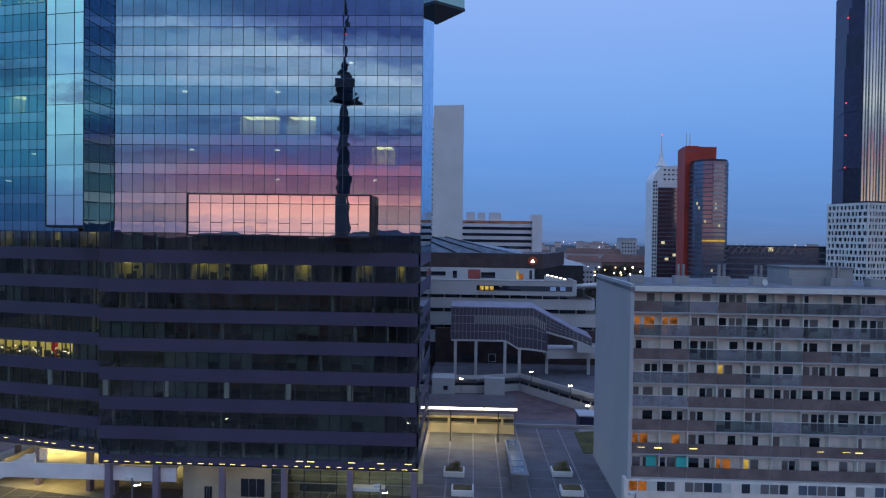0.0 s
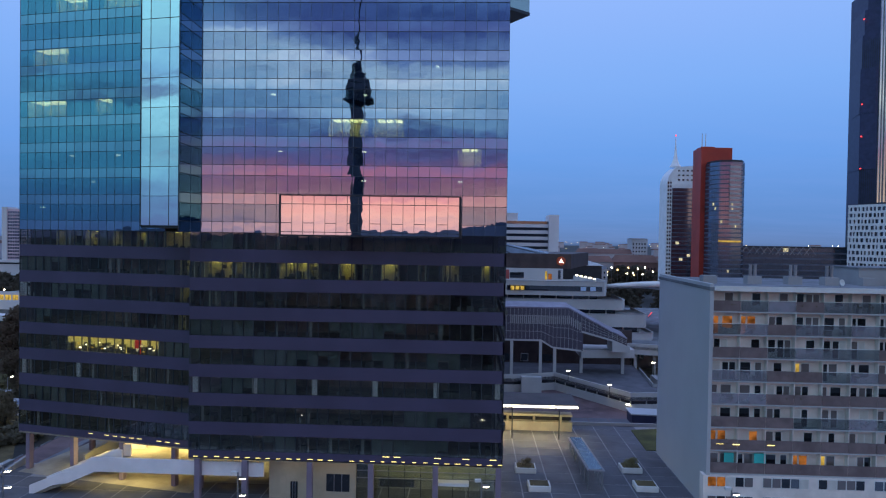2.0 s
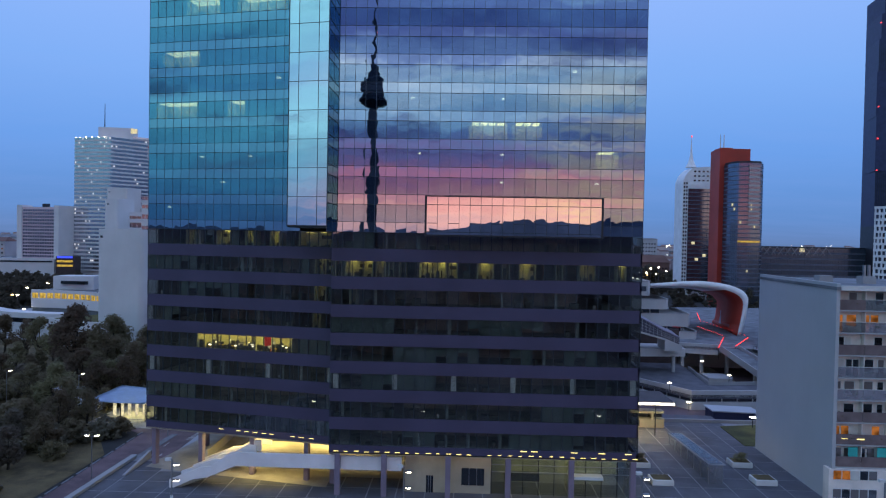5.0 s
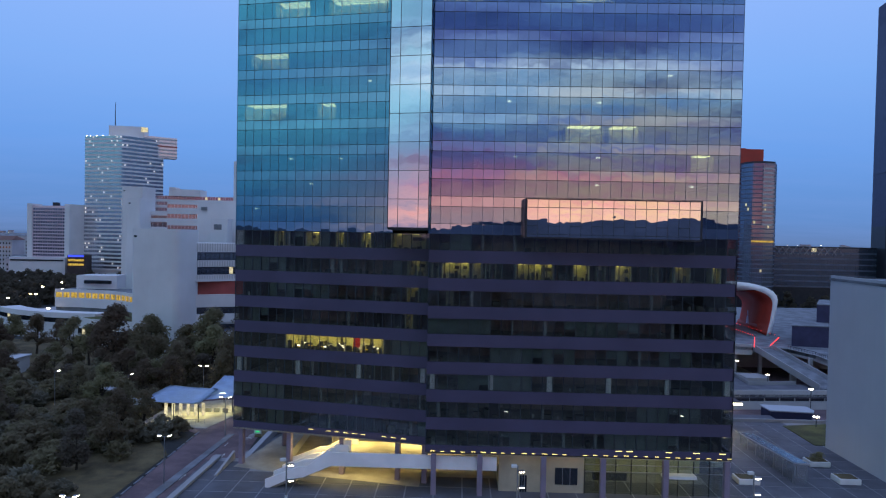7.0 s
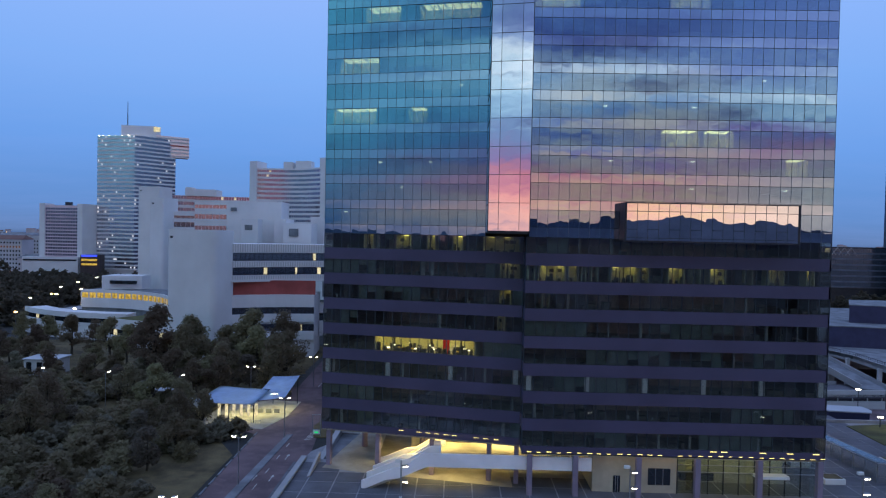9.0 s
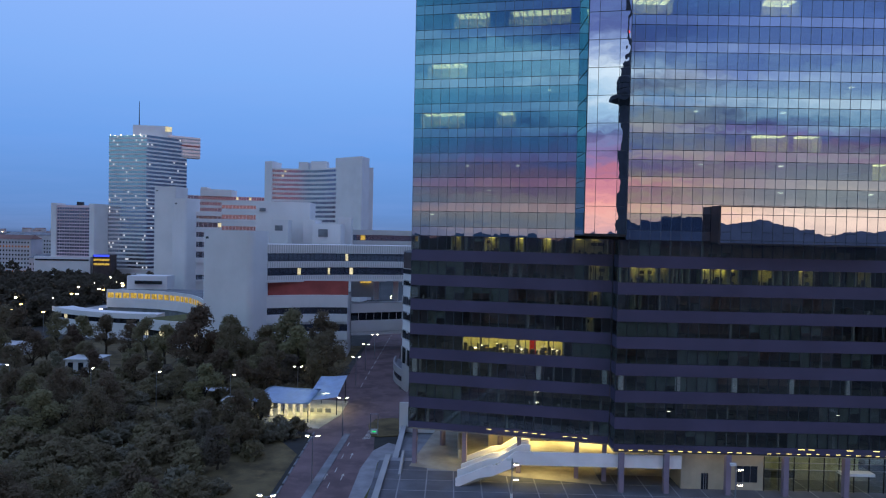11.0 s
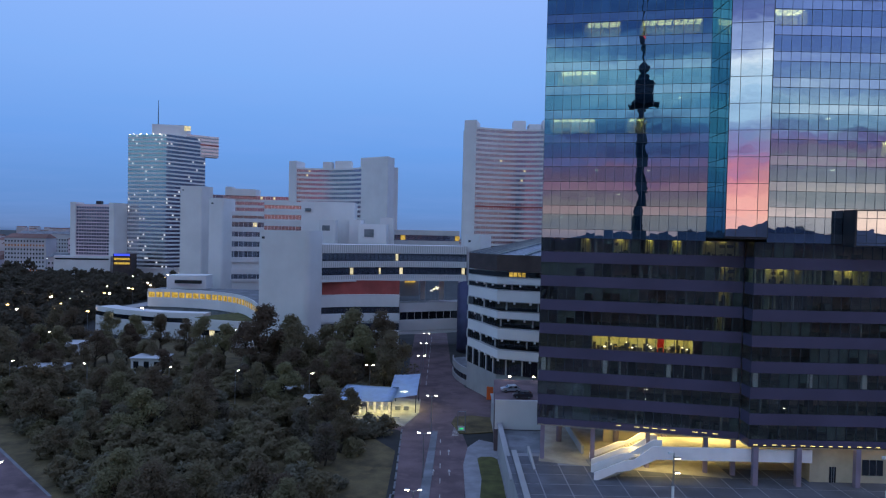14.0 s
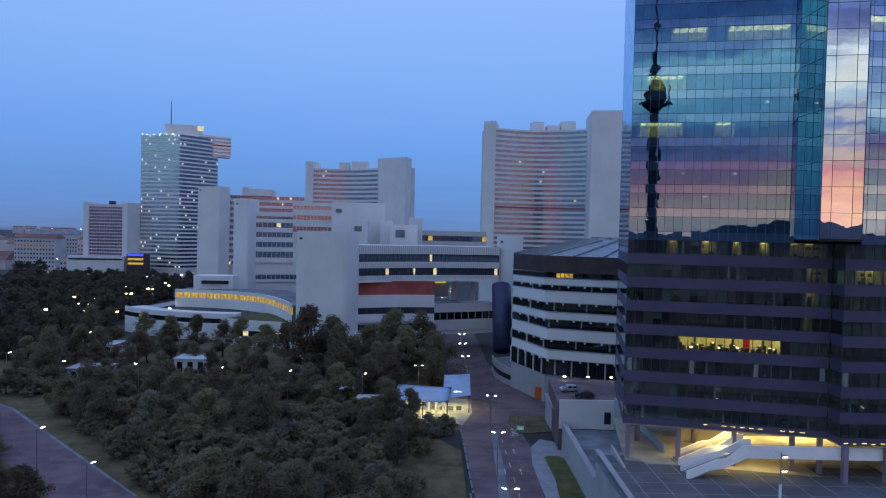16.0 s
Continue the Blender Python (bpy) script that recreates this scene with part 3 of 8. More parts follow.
structure("sloping_parapet", bm, "concrete_dim", "sloping pale concrete parapet on the plaza", "parapet")
bm = bm_new()
hexa(bm, [(-71.4, 97, 10), (-71.0, 97, 10), (-71.0, 129, 5), (-71.4, 129, 5), (-71.4, 97, 12.0), (-71.0, 97, 12.0), (-71.0, 129, 12.0), (-71.4, 129, 12.0)])
structure("ramp_parapet", bm, "concrete_dim", "pale concrete parapet beside the ramp", "parapet")
bm = bm_new()
slab(bm, [(-79.2, 93.2), (-70.8, 91.2), (-50, 87.2), (-50, 116), (-74.4, 118)], PLAZA - 0.6, PLAZA + 0.02)
structure("undercroft_floor", bm, "sand_paving", "sand-coloured floor under the raised tower", "floor")

# ---------------------------------------------------------------- the glass tower
SP_LOW = [44.85 - 3.90 * k for k in range(8)]
SPH, BOT = 1.72, 16.4
UP0, UPH = 47.12, 3.84
TOP_FLOORS = 17
tower = thing("office_tower", (-43, 95, PLAZA), "tall office tower with blue mirror glass over dark lower floors", "building")
RIGHT, LEFT_LOW, LEFT_UP = Face((-49.1, 84.5), (-6.6, 84.5)), Face((-79.5, 93.9), (-49.1, 87.85)), Face((-79.5, 93.9), (-54.7, 88.96))
NOOK, STRIP = Face((-49.06, 87.55), (-49.06, 84.76)), Face((-54.7, 82.0), (-49.1, 80.9))
STRIP_R, STRIP_L = Face((-49.1, 80.9), (-49.1, 84.5)), Face((-54.7, 88.96), (-54.7, 82.0))
SIDE_R, SIDE_L = Face((-6.6, 84.5), (-6.6, 107)), Face((-74.3, 118.6), (-79.5, 93.9))
FOOT = [(-79.5, 93.9), (-49.1, 87.85), (-49.1, 84.5), (-6.6, 84.5), (-6.6, 107), (-40, 110.5), (-74.3, 118.6)]
rng = random.Random(4)


def inset(pts, d):
    c = Vector((sum(p[0] for p in pts) / len(pts), sum(p[1] for p in pts) / len(pts)))
    out = []
    for p in pts:
        v = Vector(p) - c
        out.append(tuple(c + v * (1 - d / v.length)))
    return out


PANE_MESH = {}


def pane_mesh(w, h, material):
    key = (round(w, 3), round(h, 3), material)
    if key not in PANE_MESH:
        b = bm_new()
        box(b, -w / 2, w / 2, -0.02, 0.0, -h / 2, h / 2)
        me = bpy.data.meshes.new("pane")
        b.to_mesh(me)
        b.free()
        me.materials.append(M[material])
        PANE_MESH[key] = me
    return PANE_MESH[key]


def single_panes(name, face, n, z0, z1, material, parent, tilt=0.0009, a0=0.0, a1=None):
    a1 = face.length if a1 is None else a1
    w = (a1 - a0) / n
    me = pane_mesh(w - 0.05, z1 - z0 - 0.04, material)
    inv = world_of(parent).inverted()
    turns = random.Random(int(face.length * 100))
    yaw = [turns.gauss(0, 1.6 * tilt) for _ in range(n)]
    for i in range(n):
        ob = new(name, me)
        ob.parent = parent
        m = face.matrix(a0 + (i + 0.5) * w, 0.0, (z0 + z1) / 2) @ pose(0, 0, 0, math.degrees(rng.gauss(0, tilt)), 0, math.degrees(yaw[i] + rng.gauss(0, tilt)))
        ob.matrix_basis = inv @ m


def joined_panes(name, face, n, z0, z1, material, parent, tilt=0.0009, a0=0.0, a1=None, depth=0.0):
    a1 = face.length if a1 is None else a1
    w = (a1 - a0) / n
    b = bm_new()
    turns = random.Random(int(face.length * 100))
    for i in range(n):
        c0, c1 = a0 + i * w + 0.025, a0 + (i + 1) * w - 0.025
        s, t = (turns.gauss(0, 1.6 * tilt) + rng.gauss(0, tilt)) * w / 2, rng.gauss(0, tilt) * (z1 - z0) / 2
        pts = []
        for z, dz in ((z0 + 0.02, -t), (z1 - 0.02, t)):
            pts += [face.at(c0, depth - 0.02, z), face.at(c1, depth - 0.02, z), face.at(c1, depth + s + dz, z), face.at(c0, depth - s + dz, z)]
        hexa(b, pts)
    return tagged(part(name, b, material, parent), kind="stuff")


def bars(name, face, n, z0, z1, w, d, material, parent, a0=0.0, a1=None):
    """Upright bars at the pane joints, each an object on one shared mesh."""
    a1 = face.length if a1 is None else a1
    b = bm_new()
    box(b, -w / 2, w / 2, -0.03, d, z0, z1)
    me = bpy.data.meshes.new(name)
    b.to_mesh(me)
    b.free()
    me.materials.append(M[material])
    inv = world_of(parent).inverted()
    for i in range(n + 1):
        ob = new(name, me)
        ob.parent = parent
        ob.matrix_basis = inv @ face.matrix(a0 + (a1 - a0) * i / n, 0, 0)


def rail(name, face, z0, z1, d0, d1, material, parent, a0=None, a1=None, label=""):
    b = bm_new()
    face.box(b, 0.0 if a0 is None else a0, face.length if a1 is None else a1, d0, d1, z0, z1)
    return part(name, b, material, parent, label)


# floors and core
for k in range(8):
    b = bm_new()
    slab(b, inset(FOOT, 0.5), SP_LOW[k] - 0.75, SP_LOW[k] - 0.35)
    part("floor_slab", b, "interior", tower)
for k in range(TOP_FLOORS + 1):
    b = bm_new()
    slab(b, inset(FOOT, 0.5), UP0 + UPH * k + 0.4, UP0 + UPH * k + 0.8)
    part("floor_slab", b, "interior", tower)
b = bm_new()
slab(b, [(-70, 99.5), (-46, 94.5), (-43, 91.5), (-14, 91.5), (-14, 102), (-42, 105), (-68, 110)], BOT + 0.6, 112)
part("core_wall", b, "interior", tower)
b = bm_new()
slab(b, FOOT, BOT - 0.08, BOT + 0.15)
part("soffit", b, "beige_wall", tower, "pale soffit under the raised tower")
b = bm_new()
slab(b, FOOT, UP0 + UPH * TOP_FLOORS, UP0 + UPH * TOP_FLOORS + 1.5)
part("roof", b, "dark_metal", tower)
# back and side walls
for f in (Face((-6.6, 107), (-40, 110.5)), Face((-40, 110.5), (-74.3, 118.6))):
    rail("back_wall", f, BOT, UP0 + UPH * TOP_FLOORS, -0.3, 0.0, "spandrel_low", tower)
for f in (SIDE_R, SIDE_L):
    for k in range(8):
        rail("side_spandrel", f, max(SP_LOW[k] - SPH, BOT), SP_LOW[k], -0.2, 0.0, "spandrel_low", tower)
        joined_panes("side_window_band", f, 16, SP_LOW[k], (SP_LOW[k - 1] - SPH) if k else UP0, "glass_low", tower, depth=-0.05)
    for k in range(TOP_FLOORS):
        z = UP0 + UPH * k
        joined_panes("side_window_band", f, 16, z + 1.42, z + UPH, "glass_sp", tower)
        joined_panes("side_window_band", f, 16, z, z + 1.42, "glass_sp", tower)

# near-black end sheets added in the lower floors to stop the view through
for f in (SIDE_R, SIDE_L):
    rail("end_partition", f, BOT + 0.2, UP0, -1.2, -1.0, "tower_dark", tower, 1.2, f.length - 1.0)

# lower floors: violet-grey bands and dark windows
for k in range(8):
    top = (SP_LOW[k - 1] - SPH) if k else UP0
    for f in (RIGHT, LEFT_LOW, NOOK):
        rail("spandrel_band", f, max(SP_LOW[k] - SPH, BOT), SP_LOW[k], -0.25, 0.0, "spandrel_low", tower)
        rail("window_rail", f, SP_LOW[k] + 0.02, SP_LOW[k] + 0.07, -0.1, -0.02, "mullion", tower)
    single_panes("window_pane", RIGHT, 29, SP_LOW[k], top, "glass_low", tower, 0.0008)
    joined_panes("window_band", LEFT_LOW, 22, SP_LOW[k], top, "glass_low", tower, 0.0008, depth=-0.06)
    joined_panes("window_band", NOOK, 2, SP_LOW[k], top, "glass_low", tower, 0.0008, depth=-0.06)
for k in range(8):
    top = (SP_LOW[k - 1] - SPH) if k else UP0
    for f, n in ((RIGHT, 29), (LEFT_LOW, 22)):
        b = bm_new()
        for i in range(n + 1):
            a = f.length * i / n
            f.box(b, a - 0.045, a + 0.045, -0.14, -0.01, SP_LOW[k], top)
        tagged(part("window_grid", b, "mullion", tower), kind="stuff")
# lit rooms of the lower floors: wall, storey, from, to
LIT_LOW = [(RIGHT, 1, a0, a1) for a0, a1 in ((0.5, 1.3), (1.9, 5.6), (6.2, 7.4), (8.0, 8.5), (9.4, 10.2), (12.2, 15.8), (16.2, 17.3), (20.2, 22.3), (23.6, 24.5), (26.0, 28.1), (31.0, 31.8), (34.2, 36.2), (39.4, 40.4))]
LIT_LOW += [(LEFT_LOW, 4, 8.5, 24.0)]
LIT_LOW += [(RIGHT, 2, 2.6, 3.4), (LEFT_LOW, 1, 27.6, 30.4), (LEFT_LOW, 2, 27.6, 29.2), (LEFT_LOW, 3, 27.4, 28.4)]
LIT_LOW += [(LEFT_LOW, 0, a0, a1) for a0, a1 in ((6.4, 7.8), (11.6, 13.8), (16.4, 17.6), (20.4, 21.8), (25.0, 30.2))]


def is_lit(f, k, a0, a1):
    return any(g is f and j == k and a1 > b0 - 0.2 and a0 < b1 + 0.2 for g, j, b0, b1 in LIT_LOW)


clutter = {"furniture": bm_new(), "green_blind": bm_new(), "tower_dark": bm_new(), "curtain_dim": bm_new()}
for f, n in ((RIGHT, 29), (LEFT_LOW, 22)):
    w = f.length / n
    for k in range(8):
        foot, top = SP_LOW[k], (SP_LOW[k - 1] - SPH) if k else UP0
        i = 0
        while i < n:
            run = min(rng.choice((1, 2, 2, 3, 4, 6)), n - i)
            kind = rng.random()
            for j in range(i, i + run):
                a = j * w
                if is_lit(f, k, a, a + w):
                    continue
                if kind < 0.26:
                    f.box(clutter["green_blind"], a + 0.05, a + w - 0.05, -0.34, -0.30, foot if rng.random() < 0.75 else top - rng.uniform(0.7, 1.6), top)
                    continue
                # near-black sheet behind the pane stands in for an unlit room
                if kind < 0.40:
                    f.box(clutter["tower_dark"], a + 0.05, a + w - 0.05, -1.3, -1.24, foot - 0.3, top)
                if rng.random() < 0.5:
                    c = a + rng.uniform(0.1, w - 0.5)
                    f.box(clutter["furniture"], c, c + rng.uniform(0.3, 1.2), -rng.uniform(1.0, 2.2), -0.7, foot - 0.35, foot + rng.choice((0.15, 0.3, 0.5, 0.7, 1.0)))
                if rng.random() < 0.14:
                    f.box(clutter["curtain_dim"], a + 0.08, a + rng.uniform(0.25, 0.6), -0.5, -0.42, foot - 0.2, top)
                if rng.random() < 0.10:
                    c = a + rng.uniform(0.2, w - 0.4)
                    f.box(clutter["curtain_dim"], c, c + rng.uniform(0.15, 0.4), -0.9, -0.8, foot, foot + rng.uniform(0.2, 0.6))
            i += run
for key, nm, lab in (("furniture", "office_furniture", "dim desks, shelves and partitions behind glass"), ("green_blind", "window_blind", "drawn dark green blinds"), ("tower_dark", "partition", "near-black sheets standing in for unlit rooms behind the lower windows"), ("curtain_dim", "curtain", "narrow grey curtains and papers by the windows")):
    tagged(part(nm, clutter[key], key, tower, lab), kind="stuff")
for f, n in ((RIGHT, 6), (LEFT_LOW, 4)):
    for i in range(n):
        a = 0.8 + i * (f.length - 1.6) / (n - 1)
        rail("facade_column", f, SP_LOW[5] + 0.05, SP_LOW[4] - SPH - 0.05, -0.55, -0.12, "white_paint", tower, a - 0.35, a + 0.35, "pale concrete column behind glass")

# upper floors: mirror glass
for k in range(TOP_FLOORS):
    z = UP0 + UPH * k
    near = k < 9
    if near:
        single_panes("spandrel_pane", RIGHT, 29, z, z + 1.42, "glass_sp", tower)
    else:
        joined_panes("spandrel_glazing", RIGHT, 29, z, z + 1.42, "glass_sp", tower)
    joined_panes("vision_glazing", RIGHT, 29, z + 1.42, z + UPH, "glass_up", tower)
    joined_panes("spandrel_glazing", LEFT_UP, 18, z, z + 1.42, "glass_sp_teal", tower)
    joined_panes("vision_glazing", LEFT_UP, 18, z + 1.42, z + UPH, "glass_up_teal", tower)
    joined_panes("bay_side_glazing", STRIP_L, 5, z + 0.6, z + 0.6 + UPH, "glass_bay_side", tower)
    joined_panes("bay_side_glazing", STRIP_R, 1, z, z + 1.42, "glass_sp_teal", tower)
    joined_panes("bay_side_glazing", STRIP_R, 1, z + 1.42, z + UPH, "glass_up_teal", tower)
    for za in (z, z + 1.42):
        rail("transom", STRIP_R, za - 0.04, za + 0.04, -0.02, 0.05, "mullion", tower)
    for a0, a1 in ((0.0, 1.42), (1.42, 4.26), (4.26, STRIP.length)):
        single_panes("bay_pane", STRIP, 1, z + 0.75, z + 0.75 + UPH, "glass_strip", tower, 0.0006, a0, a1)
    for f in (RIGHT, LEFT_UP):
        rail("transom", f, z + 1.39, z + 1.45, -0.02, 0.035, "mullion", tower)
        rail("transom", f, z - 0.03, z + 0.03, -0.02, 0.05, "mullion", tower)
    rail("transom", STRIP, z + 0.72, z + 0.78, -0.02, 0.05, "mullion", tower)
    rail("transom", STRIP_L, z + 0.57, z + 0.63, -0.02, 0.05, "mullion", tower)
bars("mullion", RIGHT, 29, UP0, UP0 + UPH * TOP_FLOORS, 0.05, 0.03, "mullion_fine", tower)
bars("mullion", LEFT_UP, 18, UP0, UP0 + UPH * TOP_FLOORS, 0.05, 0.03, "mullion_fine", tower)
bars("corner_post", STRIP, 1, UP0 + 0.6, UP0 + UPH * TOP_FLOORS, 0.10, 0.05, "mullion", tower)
bars("bay_mullion", STRIP, 1, UP0 + 0.75, UP0 + UPH * TOP_FLOORS, 0.06, 0.04, "mullion", tower, 1.42, 4.26)
b = bm_new()
slab(b, [(-54.65, 88.9), (-54.65, 82.1), (-49.15, 81.0), (-49.15, 87.6)], UP0 + 0.45, UP0 + 0.7)
part("bay_soffit", b, "dark_metal", tower)
b = bm_new()
slab(b, [(-54.4, 88.9), (-54.4, 82.5), (-49.4, 81.5), (-49.4, 87.6)], UP0 + 0.75, UP0 + UPH * TOP_FLOORS)
part("bay_core", b, "dark_metal", tower)

# glass box standing out from the facade
GB = Face((-35.9, 81.6), (-12.8, 81.6))
for z0, z1 in ((50.93, 52.0), (47.32, 50.93), (46.95, 47.32)):
    single_panes("box_pane", GB, 16, z0, z1, "glass_strip", tower, 0.0003)
rail("box_frame", GB, 52.0, 52.14, -2.8, 0.06, "dark_metal", tower)
rail("box_frame", GB, 46.75, 46.95, -2.8, 0.06, "dark_metal", tower)
rail("box_frame", GB, 46.75, 52.14, -2.8, 0.04, "dark_metal", tower, -0.25, 0.0)
rail("box_frame", GB, 46.75, 52.14, -2.8, 0.04, "dark_metal", tower, GB.length, GB.length + 0.25)
for z in (50.93, 47.32):
    rail("box_transom", GB, z - 0.04, z + 0.04, -0.02, 0.04, "mullion", tower)
for i in range(0, 16, 2):
    rail("box_transom", GB, 48.44, 48.52, -0.02, 0.04, "mullion", tower, GB.length * i / 16, GB.length * (i + 1) / 16)
bars("box_mullion", GB, 16, 46.95, 52.0, 0.06, 0.03, "mullion", tower)

# glazed cabin standing out high on the side
b = bm_new()
slab(b, [(-1.7, 113), (-6.9, 120), (-14.2, 114), (-9, 107)], 85.7, 86.2)
part("cabin_base", b, "dark_metal", tower)
b = bm_new()
slab(b, [(-1.8, 113), (-6.9, 119.8), (-14, 114), (-9, 107.2)], 86.2, 99)
part("cabin", b, "win_blue", tower, "glazed cabin high on the side of the tower")

# lit rooms behind the glass
def lit_room(face, a0, a1, z0, z1, deep=4.5, bright=1, inner="office_wall", glow="ceiling_light"):
    b = bm_new()
    face.box(b, a0, a1, -deep - 0.1, -deep, z0 - 0.3, z1)
    face.box(b, a0 - 0.1, a0, -deep, -0.4, z0 - 0.3, z1)
    face.box(b, a1, a1 + 0.1, -deep, -0.4, z0 - 0.3, z1)
    face.box(b, a0, a1, -deep, -0.4, z1, z1 + 0.1)
    room = part("lit_office", b, inner, tower, "lit office room behind the glass")
    a = a0 + 0.5
    while a < a1 - 0.4:
        b = bm_new()
        for d in ((0.9,) if bright < 2 else (0.9, 0.62, 0.34)):
            face.box(b, a, min(a + 0.9, a1 - 0.1), -deep * d, -deep * d + 0.55, z1 - 0.08, z1 - 0.02)
        part("ceiling_light", b, glow, room, "bright ceiling light")
        a += 2.3 / bright
    return room


for f, k, a0, a1 in LIT_LOW:
    foot, top = SP_LOW[k], (SP_LOW[k - 1] - SPH - 0.05) if k else UP0 - 0.1
    main = f is LEFT_LOW and k == 4
    room = lit_room(f, a0, a1, foot, top, 5.0 if main else 2.6, 2 if main else 1, glow="ceiling_light" if main else "ceiling_light_low" if f is LEFT_LOW and k in (1, 2, 3) else rng.choice(("ceiling_light_dim", "ceiling_light_low")))
    a = a0 + 0.1
    while a < a1 - 0.3:
        d = rng.uniform(0.7, 2.0)
        w = rng.uniform(0.15, 0.7)
        b = bm_new()
        f.box(b, a, min(a + w, a1), -d - 0.4, -d, foot - 0.3, foot + rng.choice((0.45, 0.6, 0.75, 0.9, 1.1) if main else (0.2, 0.35, 0.5, 0.6, 1.0, 1.5)))
        if not main and rng.random() < 0.25:
            f.box(b, a, min(a + w * 1.5, a1), -d - 0.6, -d - 0.5, foot + 1.2, foot + 1.7)
        if not main and rng.random() < 0.4:
            f.box(b, a + w * 0.3, a + w * 0.3 + 0.12, -d - 0.3, -d - 0.2, foot, top)
        part("desk", b, "furniture", room)
        a += w + rng.uniform(0.0, 0.25 if main else 0.9)
    if main:
        for a, w in ((11.0, 0.35), (16.9, 0.4), (21.6, 0.3)):
            b = bm_new()
            f.box(b, a, a + w, -1.6, -1.5, foot - 0.3, top)
            part("divider", b, "furniture", room, "dark room divider")
        for i in range(26):
            b = bm_new()
            a, z = rng.uniform(a0 + 0.1, a1 - 0.6), foot + rng.uniform(0.15, 1.3)
            f.box(b, a, a + rng.uniform(0.15, 0.5), -0.68, -0.6, z, z + rng.uniform(0.06, 0.22))
            part("desk_lamp", b, rng.choice(("lit_pale", "tube_light", "lit_yellow")), room, "bright desk lamp or screen")
        b = bm_new()
        f.box(b, 18.8, 19.8, -2.2, -2.0, foot - 0.3, top)
        part("screen", b, "red_screen", room, "bright red screen wall")
for k, a0, a1 in ((3, 18.6, 23.8), (3, 24.6, 28.6), (8, 19.5, 24.8), (8, 0.5, 6.8), (2, 36, 39)):
    lit_room(RIGHT, a0, a1, UP0 + UPH * k + 1.45, UP0 + UPH * (k + 1), 3.0, 2, glow="ceiling_light_up")
for k, a0, a1 in ((8, 6.0, 11.6), (8, 14.6, 24.0), (6, 2.0, 8.3), (4, 1.0, 8.0), (4, 13.0, 16.0)):
    lit_room(LEFT_UP, a0, a1, UP0 + UPH * k + 1.45, UP0 + UPH * (k + 1), 3.0, 2, glow="ceiling_light_up")
for f, a, k in ((RIGHT, 23.3, 0), (RIGHT, 23.3, 1), (RIGHT, 23.3, 2), (RIGHT, 23.3, 4), (RIGHT, 36.3, 1), (RIGHT, 11.8, 2), (RIGHT, 10.8, 4), (RIGHT, 33.0, 5), (LEFT_UP, 8.5, 2), (LEFT_UP, 16.5, 2), (LEFT_UP, 3.0, 0), (LEFT_UP, 21.0, 5), (LEFT_UP, 12.0, 1)):
    b = bm_new()
    z = UP0 + UPH * k + 3.3
    f.box(b, a - 0.25, a + 0.25, -1.4, -0.9, z, z + 0.16)
    part("ceiling_spot", b, "tube_light", tower, "small bright ceiling lamp")

# open ground storey: columns, walls, landing, stairs
for a in (1.2, 7.7, 16.6, 24.9, 33.6, 42.0):
    b = bm_new()
    RIGHT.box(b, a - 0.36, a + 0.36, -0.75, 0.05, PLAZA, BOT - 0.05)
    part("column", b, "column_clad", tower, "violet-grey clad column")
for a in (0.9, 9.0, 17.6, 26.4, 30.5):
    b = bm_new()
    LEFT_LOW.box(b, a - 0.34, a + 0.34, -1.5, -0.7, PLAZA, BOT - 0.05)
    part("column", b, "column_clad", tower, "violet-grey clad column")
for x, y in ((-74.0, 104.0), (-72.2, 113.5), (-64, 103), (-56, 101.5)):
    b = bm_new()
    tube(b, (x, y, PLAZA), (x, y, BOT - 0.05), 0.5, n=14)
    part("column", b, "column_clad", tower, "round violet-grey column", soft=True)
b = bm_new()
f = Face((-50, 99), (-6.6, 99))
box(b, -66, -38, 104, 104.4, PLAZA, BOT - 0.05)
part("lobby_wall", b, "beige_wall", tower)
b = bm_new()
box(b, -38.2, -26.5, 86.6, 87.0, PLAZA, BOT - 0.05)
box(b, -38.6, -38.2, 86.6, 104, PLAZA, BOT - 0.05)
part("lobby_front_wall", b, "beige_wall", tower)
for x0, x1, z0, z1 in ((-30.6, -27.4, 12.2, 14.6), (-35.6, -34.6, 11.0, 13.4)):
    b = bm_new()
    box(b, x0, x1, 86.52, 86.6, PLAZA + z0 - 11, PLAZA + z1 - 11)
    part("lobby_window", b, "win_dark", tower, "dark lobby window")
    for i in range(1, 3):
        b = bm_new()
        x = x0 + (x1 - x0) * i / 3
        box(b, x - 0.04, x + 0.04, 86.46, 86.52, PLAZA + z0 - 11, PLAZA + z1 - 11)
        part("window_bar", b, "galv", tower)
for i in range(9):
    b = bm_new()
    x = -26.4 + i * 2.2
    box(b, x + 0.04, x + 2.16, 86.6, 86.66, PLAZA + 0.1, PLAZA + 3.2)
    box(b, x + 0.04, x + 2.16, 86.6, 86.66, PLAZA + 3.3, BOT - 0.15)
    part("entrance_glass", b, "clear_glass", tower, "clear entrance glazing")
    b = bm_new()
    box(b, x - 0.04, x + 0.04, 86.5, 86.7, PLAZA, BOT - 0.05)
    part("entrance_post", b, "dark_metal", tower)
for z in (PLAZA + 3.2, PLAZA + 4.2):
    b = bm_new()
    box(b, -26.4, -6.7, 86.48, 86.58, z, z + 0.09)
    part("entrance_transom", b, "galv", tower)
b = bm_new()
box(b, -15.6, -11.0, 85.2, 86.6, PLAZA + 2.9, PLAZA + 3.3)
part("entrance_canopy", b, "white_paint", tower, "pale canopy over the doors")
b = bm_new()
